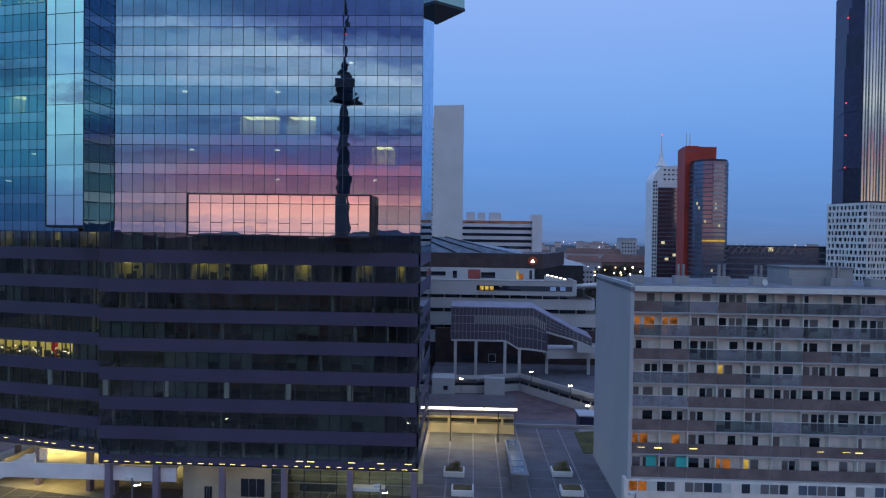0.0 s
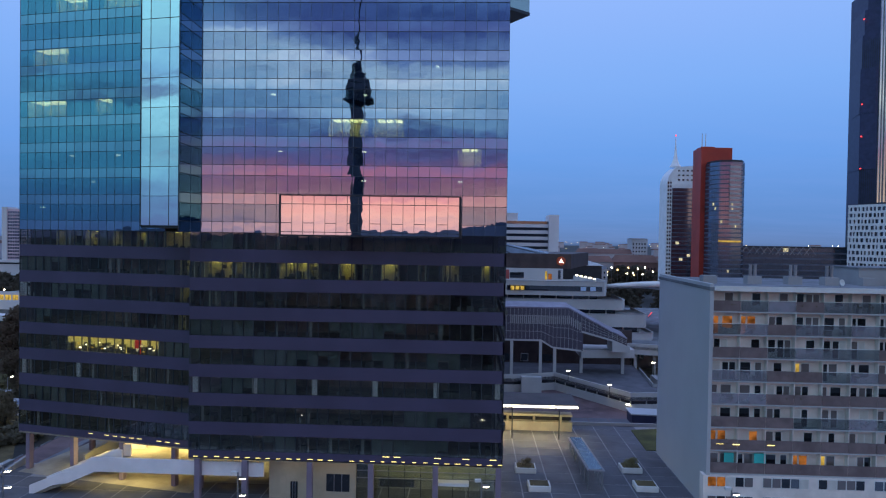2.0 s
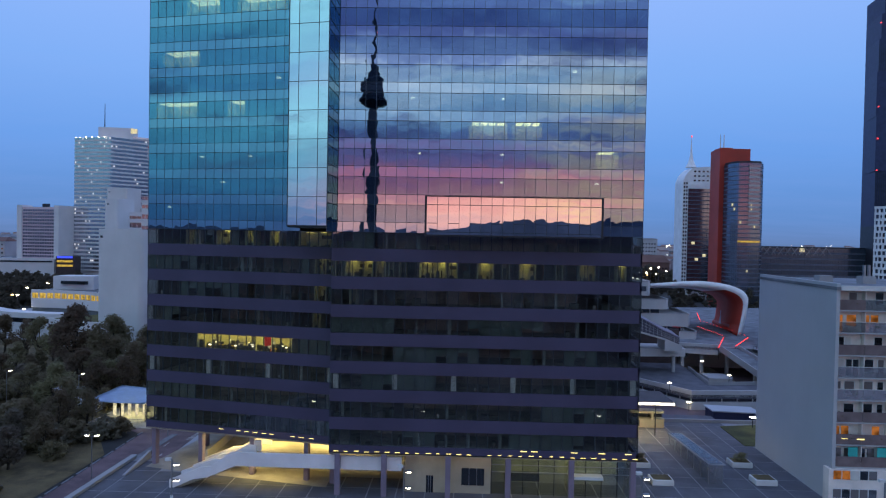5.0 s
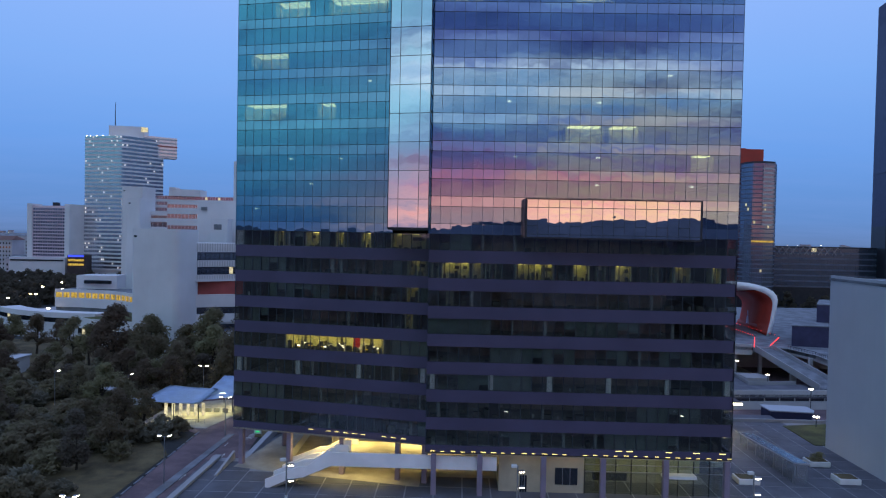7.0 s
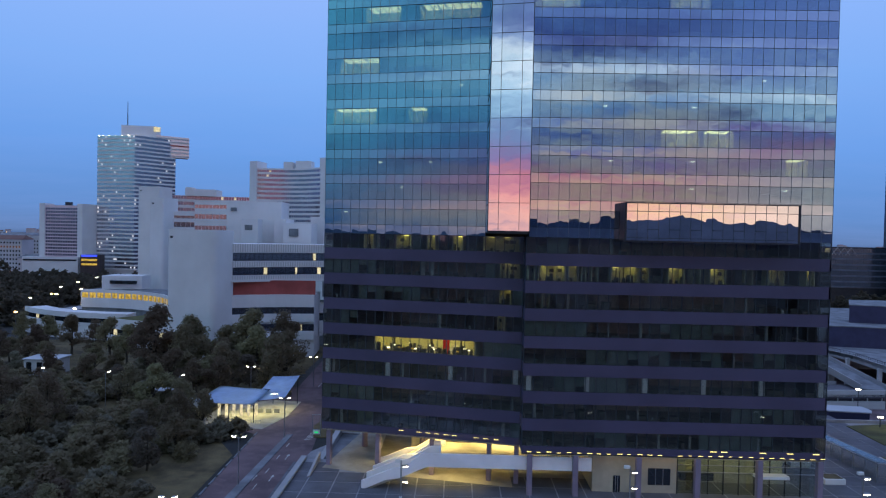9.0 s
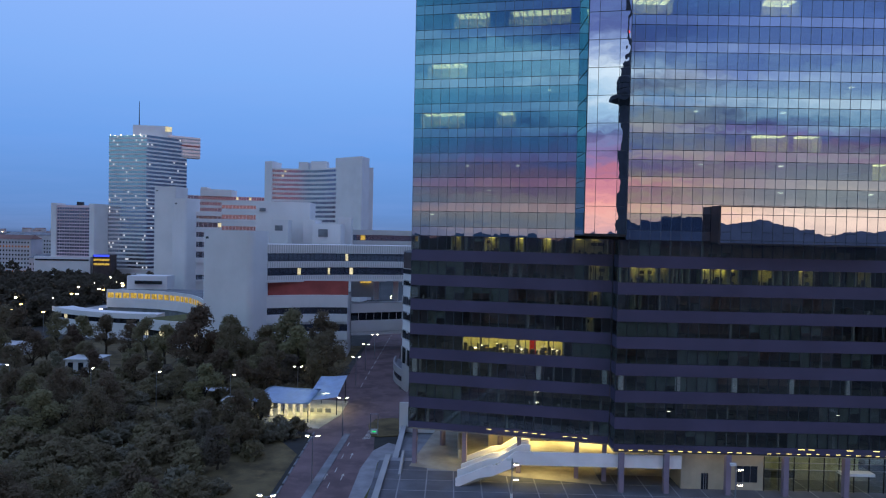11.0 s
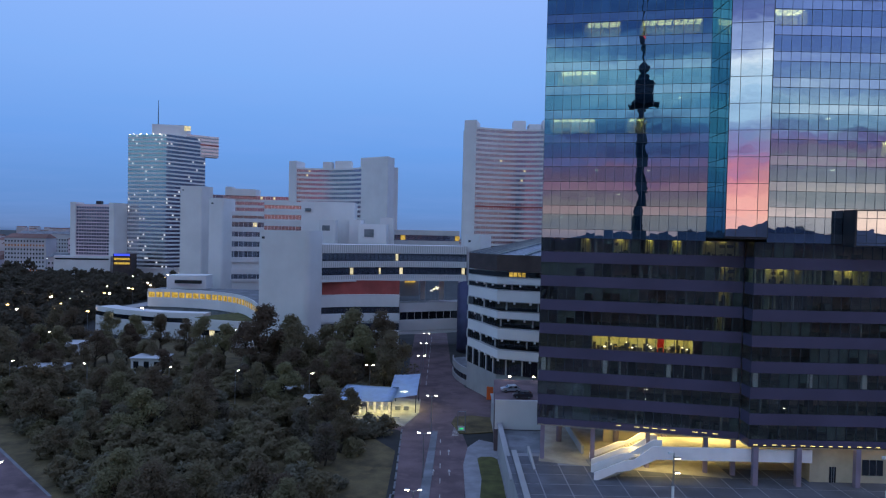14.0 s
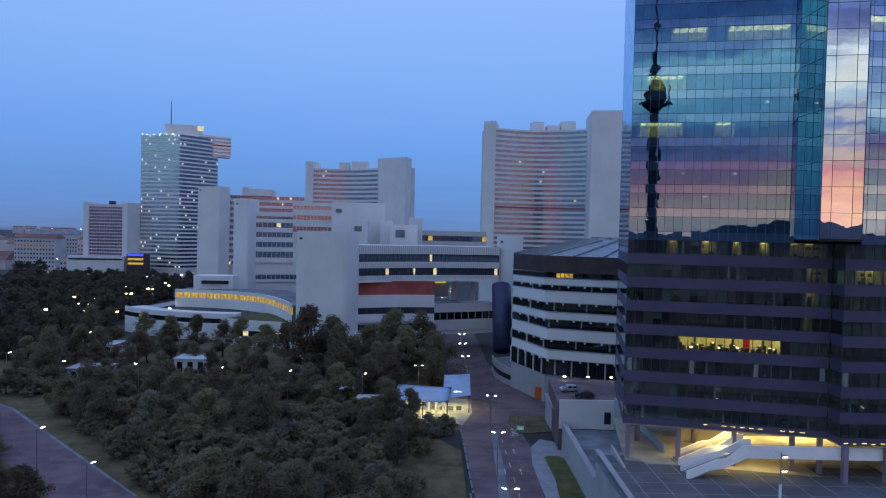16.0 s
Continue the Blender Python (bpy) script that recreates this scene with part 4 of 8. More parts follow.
box(b, -26.4, -6.7, 96, 96.3, PLAZA, BOT - 0.05)
part("lobby_wall", b, "office_wall", tower)
b = bm_new()
box(b, -24, -19, 92, 93, PLAZA, PLAZA + 1.1)
part("reception_desk", b, "furniture", tower)

# glowing dashes added on the facade for mirrored street lamps; no lamps sit here
for i in range(30):
    b = bm_new()
    a = 0.7 + i * 1.42
    z = BOT + 0.28 + rng.uniform(-0.05, 0.05)
    if i in (14,):
        continue
    RIGHT.box(b, a, a + rng.uniform(0.4, 0.75), 0.02, 0.07, z, z + rng.uniform(0.035, 0.065))
    part("edge_light", b, "yellow_glow", tower, "small yellow glowing dash for a mirrored street lamp")
for a in (12.6, 15.4, 16.8, 18.2, 19.6, 20.9, 24.2, 25.6, 27.2):
    b = bm_new()
    LEFT_LOW.box(b, a, a + 0.75, 0.02, 0.06, BOT + 0.95 - a * 0.012, BOT + 1.0 - a * 0.012)
    part("edge_light", b, "yellow_glow", tower, "small yellow glowing dash for a mirrored street lamp")
for a in (26.5, 28.0, 33.4, 37.2, 40.8):
    b = bm_new()
    RIGHT.box(b, a, a + 0.9, 0.02, 0.06, BOT + 0.95, BOT + 1.03)
    part("edge_light", b, "yellow_glow", tower, "small yellow glowing dash for a mirrored street lamp")

# stairs up to the landing under the tower
stair = thing("entrance_stair", (-68, 87, PLAZA), "broad stair with white parapets up to the landing", "stairs")
LAND = PLAZA + 3.6
def stair_wall(y, x0, x1, end):
    b = bm_new()
    pts = [(x0, PLAZA + 0.0), (x0, PLAZA + 1.15), (x0 + 4.6, PLAZA + 3.05), (x0 + 6.0, PLAZA + 3.2), (x1, LAND + 1.7), (end, LAND + 1.7), (end, LAND - 0.25), (x1 + 0.6, LAND - 0.25), (x0 + 5.4, PLAZA + 1.6), (x0 + 3.4, PLAZA + 1.3), (x0 + 0.6, PLAZA)]
    lo, hi = [b.verts.new((x, y, z)) for x, z in pts], [b.verts.new((x, y + 0.28, z)) for x, z in pts]
    b.faces.new(lo), b.faces.new(hi[::-1])
    for i in range(len(pts)):
        j = (i + 1) % len(pts)
        b.faces.new((lo[i], lo[j], hi[j], hi[i]))
    bmesh.ops.triangulate(b, faces=b.faces)
    return part("parapet", b, "stair_white", stair, "smooth white stair parapet")
stair_wall(85.3, -71.9, -63.2, -39.0)
stair_wall(88.6, -71.6, -62.0, -60.6)
stair_wall(91.2, -71.0, -61.6, -60.6)
stair_wall(94.4, -70.6, -61.2, -60.0)
n_steps = 20
for i in range(n_steps):
    x0, z = -71.2 + i * 0.45, PLAZA + (i + 1) * (LAND - PLAZA) / n_steps
    for y0, y1 in ((85.6, 88.6), (91.5, 94.4)):
        b = bm_new()
        box(b, x0, x0 + 0.5, y0, y1, z - 0.35, z)
        part("step", b, "sand_paving", stair)
b = bm_new()
box(b, -62.3, -41.2, 85.6, 96, LAND - 0.3, LAND)
part("landing", b, "sand_paving", stair, "landing floor")
for x in (-24, -20, -16, -12):
    b = bm_new()
    box(b, x - 0.8, x + 0.8, 90.0, 90.4, BOT - 0.45, BOT - 0.35)
    part("lobby_light", b, "ceiling_light", tower, "strip light in the lobby")
lamp("soffit_lamp", "AREA", (-63, 94.5, BOT - 0.16), (-63, 94.5, 0), 1080, (1.0, 0.80, 0.28), 10, 5)
lamp("soffit_lamp", "AREA", (-50, 96, BOT - 0.16), (-50, 96, 0), 1320, (1.0, 0.80, 0.28), 12, 6)
lamp("soffit_lamp", "AREA", (-24, 85.2, BOT - 0.16), (-24, 85.2, 0), 85, (1.0, 0.80, 0.50), 26, 1.2)
lamp("lobby_lamp", "AREA", (-16, 91.5, BOT - 0.2), (-16, 91.5, 0), 240, (1.0, 0.90, 0.55), 16, 6)
lamp("soffit_lamp", "AREA", (-60, 90, LAND - 0.4), (-60, 92, 0), 420, (1.0, 0.80, 0.30), 10, 3)
for x, y in ((-66, 93), (-60, 95), (-54, 93.5), (-48, 95), (-44, 97), (-57, 99)):
    b = bm_new()
    box(b, x - 0.6, x + 0.6, y - 0.12, y + 0.12, BOT - 0.16, BOT - 0.09)
    part("soffit_light", b, "yellow_glow", tower, "yellow strip light in the soffit")


# ---------------------------------------------------------------- the long block of flats
flats = thing("apartment_block", (48, 98, PLAZA), "long grey block of flats with rows of balconies", "building")
AX0, AX1, AY0, AY1 = 21.05, 79.0, 87.7, 111.2
FL = [37.5 - 3.142 * k for k in range(8)]
b = bm_new()
box(b, AX0, AX0 + 0.5, AY0 - 0.35, AY1, PLAZA, 41.2)
part("end_wall", b, "grey_render", flats, "smooth windowless grey end wall")
b = bm_new()
box(b, AX0 + 0.5, AX1, AY0 + 0.96, AY1, PLAZA, 40.3)
part("body", b, "balcony_back", flats)
b = bm_new()
box(b, AX0 - 0.1, AX1, AY0 - 0.55, AY1 + 0.3, 40.3, 40.75)
part("roof", b, "roof_felt", flats, "flat felt roof")
b = bm_new()
box(b, AX0 + 0.5, AX1, AY0 - 0.62, AY0 - 0.50, 40.25, 40.95)
part("roof_edge", b, "white_paint", flats, "pale roof edge")
frng = random.Random(11)
BAY = 3.66
NB = int((AX1 - AX0 - 0.6) / BAY)


def box_mesh(name, w, d, h, material):
    b = bm_new()
    box(b, 0, w, 0, d, 0, h)
    me = bpy.data.meshes.new(name)
    b.to_mesh(me)
    b.free()
    me.materials.append(M[material])
    return me


def place(name, me, parent, at):
    ob = new(name, me)
    ob.parent = parent
    ob.matrix_basis = world_of(parent).inverted() @ pose(*at)
    return ob


PARAPET = {m: box_mesh("balcony_panel", BAY - 0.06, 0.08, 1.42, m) for m in ("brown_panel", "grey_panel", "balustrade")}
FIN = box_mesh("balcony_fin", 0.10, 0.92, 2.95, "balcony_back")
RAIL = box_mesh("handrail", BAY, 0.07, 0.06, "white_paint")
PANE, FRAME_SIZES = {}, {"door": (0.74, 2.30), "window": (1.02, 1.62), "wide": (1.30, 1.62)}
for kind, (w, h) in FRAME_SIZES.items():
    for m in ("win_dark", "lit_orange", "lit_yellow", "curtain", "win_room", "win_blue"):
        PANE[kind, m] = box_mesh("window_pane", w, 0.05, h, m)
    PANE[kind, "frame"] = box_mesh("window_frame", w + 0.22, 0.04, h + 0.2, "white_paint")
LIT = {(1, 0): "lit_orange", (1, 1): "lit_orange", (3, 3): "lit_yellow", (6, 0): "lit_orange", (6, 1): "lit_orange", (7, 3): "lit_orange", (7, 4): "lit_yellow", (2, 9): "lit_yellow", (4, 12): "lit_orange"}
RUNS = ["bggbggggg", "ggbgggggg", "bbggggbgg", "ggbbggbbb", "ggbbbbbbb", "bbbgggggg", "bbbbbbbbb", "bbbbbbbbb"]
LAYOUTS = [(("door", 0.30), ("window", 1.30)), (("window", 0.35), ("door", 1.75), ("door", 2.68)), (("wide", 0.5), ("door", 2.5)), (("door", 0.55), ("door", 1.5)), (("window", 1.9),), (("door", 0.3), ("wide", 1.6))]
PANEL_KEY = {"b": "brown_panel", "g": "balustrade", "p": "grey_panel"}
for k, z in enumerate(FL):
    b = bm_new()
    box(b, AX0 + 0.5, AX1, AY0 - 0.02, AY0 + 1.01, z - 0.18, z)
    part("balcony_slab", b, "grey_render", flats)
    run = "b"
    for i in range(NB):
        x = AX0 + 0.55 + i * BAY
        place("balcony_fin", FIN, flats, (x, AY0 + 0.05, z))
        if i < len(RUNS[k]):
            run = RUNS[k][i]
        elif frng.random() < 0.4:
            run = frng.choice("bbggp")
        place("balcony_panel", PARAPET[PANEL_KEY[run]], flats, (x + 0.03, AY0 - 0.05, z + 0.02 + frng.uniform(0, 0.02)))
        if run == "g":
            place("handrail", RAIL, flats, (x, AY0 - 0.06, z + 1.46))
        lit = LIT.get((k, i))
        for n, (kind, dx) in enumerate(frng.choice(LAYOUTS)):
            h = FRAME_SIZES[kind][1]
            zf = z + 0.08 if kind == "door" else z + 0.78
            m = lit if lit and (n == 0 or frng.random() < 0.5) else frng.choice(("win_dark", "win_dark", "win_room", "win_room", "curtain", "win_dark"))
            place("window_frame", PANE[kind, "frame"], flats, (x + dx - 0.11, AY0 + 0.92, zf - 0.1))
            place("window_pane", PANE[kind, m], flats, (x + dx, AY0 + 0.89, zf))
# lower storey, standing a little proud, with two rows of windows
b = bm_new()
box(b, AX0 - 0.4, AX1, AY0 - 0.45, AY0 + 1.01, PLAZA, FL[7] - 0.22)
part("lower_storey_wall", b, "balcony_back", flats)
LOWPANE = {m: box_mesh("window_pane", 1.06, 0.05, 1.22, m) for m in ("win_dark", "win_room", "curtain", "lit_orange", "win_blue")}
LOWFRAME = box_mesh("window_frame", 1.20, 0.04, 1.36, "white_paint")
for i in range(int((AX1 - AX0) / 1.22) - 1):
    x = AX0 + 0.2 + i * 1.22
    if i % 6 == 5:
        continue
    for z in (13.9, 11.3):
        m = "lit_orange" if (z > 13 and i in (0, 1)) or (z < 13 and i == 9) else frng.choice(("win_dark", "win_room", "curtain", "win_room", "win_blue"))
        place("window_frame", LOWFRAME, flats, (x - 0.07, AY0 - 0.50, z - 0.07))
        place("window_pane", LOWPANE[m], flats, (x, AY0 - 0.54, z))


# things on the balconies
def balcony_chair():
    t = thing("balcony_chair", (0, 0, 0), "small plain chair standing on a balcony", "chair", "balcony chairs")
    b = bm_new()
    box(b, -0.24, 0.24, -0.24, 0.24, 0.42, 0.47)
    part("seat", b, "white_paint", t, local=True)
    b = bm_new()
    box(b, -0.24, 0.24, 0.20, 0.25, 0.47, 0.92)
    part("backrest", b, "white_paint", t, local=True)
    leg = box_mesh("leg", 0.05, 0.05, 0.42, "white_paint")
    for dx in (-0.23, 0.18):
        for dy in (-0.23, 0.18):
            ob = new("leg", leg)
            ob.parent = t
            ob.matrix_basis = pose(dx, dy, 0)
    return t


def balcony_plant():
    t = thing("potted_plant", (0, 0, 0), "leafy green plant in a brown pot on a balcony", "plant", "balcony plants")
    b = bm_new()
    lathe(b, [(0.15, 0.0), (0.22, 0.4), (0.24, 0.42), (0.2, 0.42)], n=10)
    part("pot", b, "brown_panel", t, local=True)
    rnd = random.Random(77)
    b = bm_new()
    for _ in range(70):
        p = Vector((rnd.gauss(0, 0.2), rnd.gauss(0, 0.2), 0.45 + rnd.random() * 0.9))
        d = Vector((rnd.gauss(0, 1), rnd.gauss(0, 1), rnd.gauss(0, 1))).normalized() * 0.16
        e = d.cross(Vector((0.3, 0.2, 1))) * 0.7
        b.faces.new([b.verts.new(q) for q in (p - d, p + e, p + d, p - e)])
    part("leaves", b, "lawn", t, local=True)
    return t


def balcony_box():
    t = thing("storage_box", (0, 0, 0), "low storage box with a lid on a balcony", "box", "balcony boxes")
    b = bm_new()
    box(b, -0.5, 0.5, -0.25, 0.25, 0, 0.62)
    part("body", b, "grey_panel", t, local=True)
    b = bm_new()
    box(b, -0.53, 0.53, -0.28, 0.28, 0.62, 0.68)
    part("lid", b, "brown_panel", t, local=True)
    return t


def drying_rack():
    t = thing("drying_rack", (0, 0, 0), "folding drying rack hung with pale cloths on a balcony", "drying rack", "balcony racks")
    b = bm_new()
    for dx in (-0.5, 0.5):
        tube(b, (dx, -0.25, 0), (dx, 0.25, 1.0), 0.02, n=5)
        tube(b, (dx, 0.25, 0), (dx, -0.25, 1.0), 0.02, n=5)
    for dy in (-0.25, 0.0, 0.25):
        tube(b, (-0.5, dy, 1.0), (0.5, dy, 1.0), 0.015, n=5)
    part("frame", b, "galv", t, local=True)
    for i, (dx, w) in enumerate(((-0.4, 0.3), (0.0, 0.4))):
        b = bm_new()
        box(b, dx, dx + w, -0.26, -0.24, 0.45, 1.02)
        part("cloth", b, "curtain", t, local=True)
    return t


KEEP = [balcony_chair(), balcony_plant(), balcony_box(), drying_rack()]
for n, ob in enumerate(KEEP):
    ob.matrix_basis = pose(AX0 + 2.2 + n * 3.66, AY0 + 0.42, FL[1])
spots = [(k, i, c) for k in range(8) for i in range(15) for c in range(2)]
frng.shuffle(spots)
for k, i, c in spots[:150]:
    if k == 1 and i < 4:
        continue
    copy_thing(frng.choice(KEEP), pose(AX0 + 0.55 + i * BAY + 0.75 + c * 1.7 + frng.uniform(-0.2, 0.3), AY0 + 0.42, FL[k], 0, 0, frng.choice((-12, 0, 9, 20))))
for x0, x1 in ((23.6, 24.9), (27.6, 29.2)):
    b = bm_new()
    box(b, x0, x1, AY0 + 0.25, AY0 + 0.3, FL[7] + 0.003, FL[7] + 2.7)
    tagged(part("balcony_curtain", b, "teal_cloth"), "turquoise cloth hanging on a balcony", "curtain")
for i, x in enumerate((22.4, 24.6, 29.2, 45.6, 49.0, 50.6)):
    b = bm_new()
    box(b, x, x + 0.95, AY0 - 0.12, AY0 - 0.06, FL[6] + 0.7 + frng.uniform(0, 0.15), FL[6] + 0.86)
    part("balcony_lamp", b, "yellow_glow", flats, "yellow strip lamp on a balcony")
# roof things
for i, x in enumerate((23.8, 30.2, 36.0, 41.2, 46.6, 52.0, 57.5, 63.0)):
    vent = thing("chimney_stack", (x, 96, 40.75), "low grey chimney block with steel pipes on the flat roof", "chimney", "roof chimneys")
    b = bm_new()
    box(b, x - 1.0, x + 1.0, 95.2, 96.8, 40.75, 41.9)
    part("block", b, "concrete_dim", vent)
    if i in (1, 2, 3, 5):
        for d in (-0.35, 0.35):
            b = bm_new()
            tube(b, (x + d, 96, 41.9), (x + d, 96, 43.6), 0.22, n=10)
            part("pipe", b, "galv", vent, "pale steel pipe")
pent = thing("roof_house", (50, 100, 40.75), "grey lift house on the flat roof", "roof house")
b = bm_new()
box(b, 46, 55, 97, 104, 40.75, 43.2)
part("body", b, "concrete_dim", pent)
b = bm_new()
box(b, 45.8, 55.2, 96.8, 104.2, 43.2, 43.4)
part("roof", b, "roof_felt", pent)
dish = thing("satellite_dish", (38.6, 88.2, 40.95), "small pale satellite dish on the roof edge", "satellite dish")
b = bm_new()
tube(b, (38.6, 88.2, 40.75), (38.6, 88.2, 41.5), 0.05)
part("mast", b, "galv", dish)
b = bm_new()
lathe(b, [(0.05, 0.0), (0.3, 0.05), (0.45, 0.16), (0.43, 0.17), (0.28, 0.08), (0.04, 0.03)], n=14)
b.transform(pose(38.6, 88.1, 41.6, 80, 0, 20))
part("reflector", b, "white_paint", dish, soft=True)


# ---------------------------------------------------------------- banded concrete buildings behind
def arc(p, q, sag, n=14):
    """Plan points on a bow from p to q; sag > 0 bows away to the left of p-q."""
    p, q = Vector(p), Vector(q)
    c, d = (p + q) / 2, (q - p)
    nrm = Vector((-d.y, d.x)).normalized()
    return [tuple(p + d * (i / n) + nrm * sag * (1 - (2 * i / n - 1) ** 2)) for i in range(n + 1)]


def offset(pts, d):
    """Plan points moved outwards (to the right of the run) by d."""
    out = []
    for i, p in enumerate(pts):
        a, b = Vector(pts[max(i - 1, 0)]), Vector(pts[min(i + 1, len(pts) - 1)])
        t = (b - a).normalized()
        out.append((p[0] + t.y * d, p[1] - t.x * d))
    return out


def ribbon(bm, pts, d0, d1, z0, z1):
    """A solid band along plan points between two offsets."""
    inn, outr = offset(pts, d0), offset(pts, d1)
    rows = [[bm.verts.new((x, y, z)) for x, y in run] for run, z in ((inn, z0), (outr, z0), (outr, z1), (inn, z1))]
    for i in range(len(pts) - 1):
        for a, c in ((0, 1), (1, 2), (2, 3), (3, 0)):
            bm.faces.new((rows[a][i], rows[a][i + 1], rows[c][i + 1], rows[c][i]))
    for i in (0, -1):
        bm.faces.new([r[i] for r in rows])
    return bm


def walk_along(pts, step):
    """Places and directions at even steps along plan points."""
    out, left = [], 0.0
    for p, q in zip(pts, pts[1:]):
        p, q = Vector(p), Vector(q)
        L = (q - p).length
        u = (q - p) / L
        while left < L:
            out.append((p + u * left, u))
            left += step
        left -= L
    return out


brng = random.Random(21)


def bands(parent, pts, levels, wall, glass, ribs=0.0, rib_mat=None, lit=0.0, lit_mat="lit_pale", step=3.0, recess=0.35, bar="dark_metal"):
    """Storeys along plan points. levels: rows of (wall foot, wall top = window foot, window top)."""
    for z0, z1, z2 in levels:
        b = bm_new()
        ribbon(b, pts, -0.5, 0.0, z0, z1)
        part("wall_band", b, wall, parent)
        if z2 > z1:
            b = bm_new()
            ribbon(b, pts, -0.6, -recess, z1, z2)
            part("window_band", b, glass, parent)
            b = bm_new()
            for p, u in walk_along(pts, step):
                f = Face(p, p + u)
                f.box(b, -0.07, 0.07, -recess - 0.05, -recess + 0.08, z1, z2)
                if lit and brng.random() < lit:
                    c = bm_new()
                    f.box(c, 0.2, step - 0.2, -recess, -recess + 0.03, z1 + 0.2, z2 - 0.2)
                    part("lit_window", c, lit_mat, parent, "lit window")
            tagged(part("glazing_frame", b, bar, parent), kind="stuff")
        if ribs:
            b = bm_new()
            for p, u in walk_along(pts, ribs):
                Face(p, p + u).box(b, 0, ribs * 0.35, 0.0, 0.12, z0 + 0.15, z1 - 0.1)
            tagged(part("ribbed_facing", b, rib_mat or wall, parent), kind="stuff")


def even(z0, z1, n, share=0.5):
    h = (z1 - z0) / n
    return [(z0 + h * i, z0 + h * (i + 1 - share), z0 + h * (i + 1)) for i in range(n)]


def round_plan(p, q, depth, r=1.6, n=5):
    """A plan with rounded corners: front from p to q, going back by depth."""
    f = Face(p, q)
    L, pts = f.length, []
    for cx, cy, a0 in ((r, -r, 180), (L - r, -r, 90), (L - r, -depth + r, 0), (r, -depth + r, -90)):
        for i in range(n + 1):
            a = radians(a0 - 90 * i / n)
            v = f.at(cx + r * math.cos(a), cy + r * math.sin(a), 0)
            pts.append((v.x, v.y))
    return pts


def shaft(parent, p, q, depth, z0, z1, name="stair_shaft", r=1.6, mat="concrete_panel"):
    b = bm_new()
    slab(b, round_plan(p, q, depth, r), z0, z1)
    part(name, b, mat, parent, "plain pale concrete shaft")
    if z1 - z0 > 20:
        b = bm_new()
        f = Face(p, q)
        f.box(b, 2.0, 3.2, 0.0, 0.06, z1 - 3.2, z1 - 2.4)
        part("vent", b, "dark_metal", parent)


def solid(parent, pts, z0, z1, mat, name="body"):
    b = bm_new()
    slab(b, pts, z0, z1)
    return part(name, b, mat, parent)


# low curved wing with the plain shaft, over the road
wing = thing("conference_wing", (-120, 245, 0), "curved pale concrete wing with window bands and a plain shaft", "building")
shaft(wing, (-163.8, 226.8), (-143.6, 220.1), 12, 0, 47.2, r=2.2)
CUR = arc((-144.5, 226.0), (-86, 252), 5.0, 18)
bands(wing, CUR, [(29.0, 30.7, 33.6), (33.6, 36.0, 39.0), (39.0, 42.3, 42.3)], "concrete_panel", "win_vic", ribs=0.9, rib_mat="concrete_mid", lit=0.045, step=1.7)
solid(wing, offset(CUR, -0.6) + offset(CUR, -18)[::-1], 28.6, 42.2, "concrete")
b = bm_new()
ribbon(b, CUR, -0.4, 0.25, 28.2, 29.0)
part("sill_band", b, "concrete", wing)
LOW = offset(arc((-144.5, 227.0), (-112.0, 237.5), 2.4, 12), 0.0)
b = bm_new()
ribbon(b, LOW, -3.2, -2.6, 22.5, 28.6)
part("red_wall", b, "red_panel", wing, "long red wall panel under the upper storeys")
bands(wing, LOW, [(18.8, 23.4, 23.4), (13.2, 16.3, 18.8), (6.4, 9.8, 12.4)], "concrete_panel", "win_vic", lit=0.05, lit_mat="lit_pale", step=1.6)
solid(wing, offset(LOW, -0.7) + offset(LOW, -16)[::-1], 0, 23.3, "concrete")
for i, (z0, z1) in enumerate(((0.0, 3.2), (5.4, 9.3))):
    b = bm_new()
    box(b, -141.5, -126.0, 226.0, 232, z0, z1)
    part("terrace_wall", b, "concrete", wing)
b = bm_new()
box(b, -141.2, -126.3, 226.4, 232, 3.2, 5.4)
part("terrace_window", b, "win_dark", wing)
BR = [(-112.5, 250), (-84.5, 262)]
bands(wing, BR, [(15.2, 18.9, 18.9), (7.6, 12.1, 15.2), (6.2, 7.3, 7.3)], "concrete_panel", "win_dark", lit=0.2, lit_mat="lit_orange", step=3.2, bar="concrete_panel")
solid(wing, offset(BR, -0.7) + offset(BR, -9)[::-1], 6.2, 18.7, "concrete_mid", "bridge")
b = bm_new()
slab(b, [(-116, 272), (-106, 275), (-106, 280), (-116, 276)], 19.4, 28.6)
part("rear_wall", b, "concrete_dim", wing)
for x in (-105, -97):
    b = bm_new()
    box(b, x, x + 2.2, 262, 264.2, 19.4, 28.6)
    part("pillar", b, "concrete_panel", wing)
b = bm_new()
box(b, -112, -107.5, 272.4, 274.0, 25.6, 27.0)
part("lit_window", b, "lit_yellow", wing, "lit window")
shaft(wing, (-87.1, 255.2), (-80.7, 250.6), 9, 0, 47.2, r=1.0)
b = bm_new()
tube(b, (-86.2, 226, 4.8), (-86.2, 240, 27.5), 3.8, 3.6, n=18)
part("sloping_tube", b, "blue_tube", wing, "dark blue sloping stair tube", soft=True)
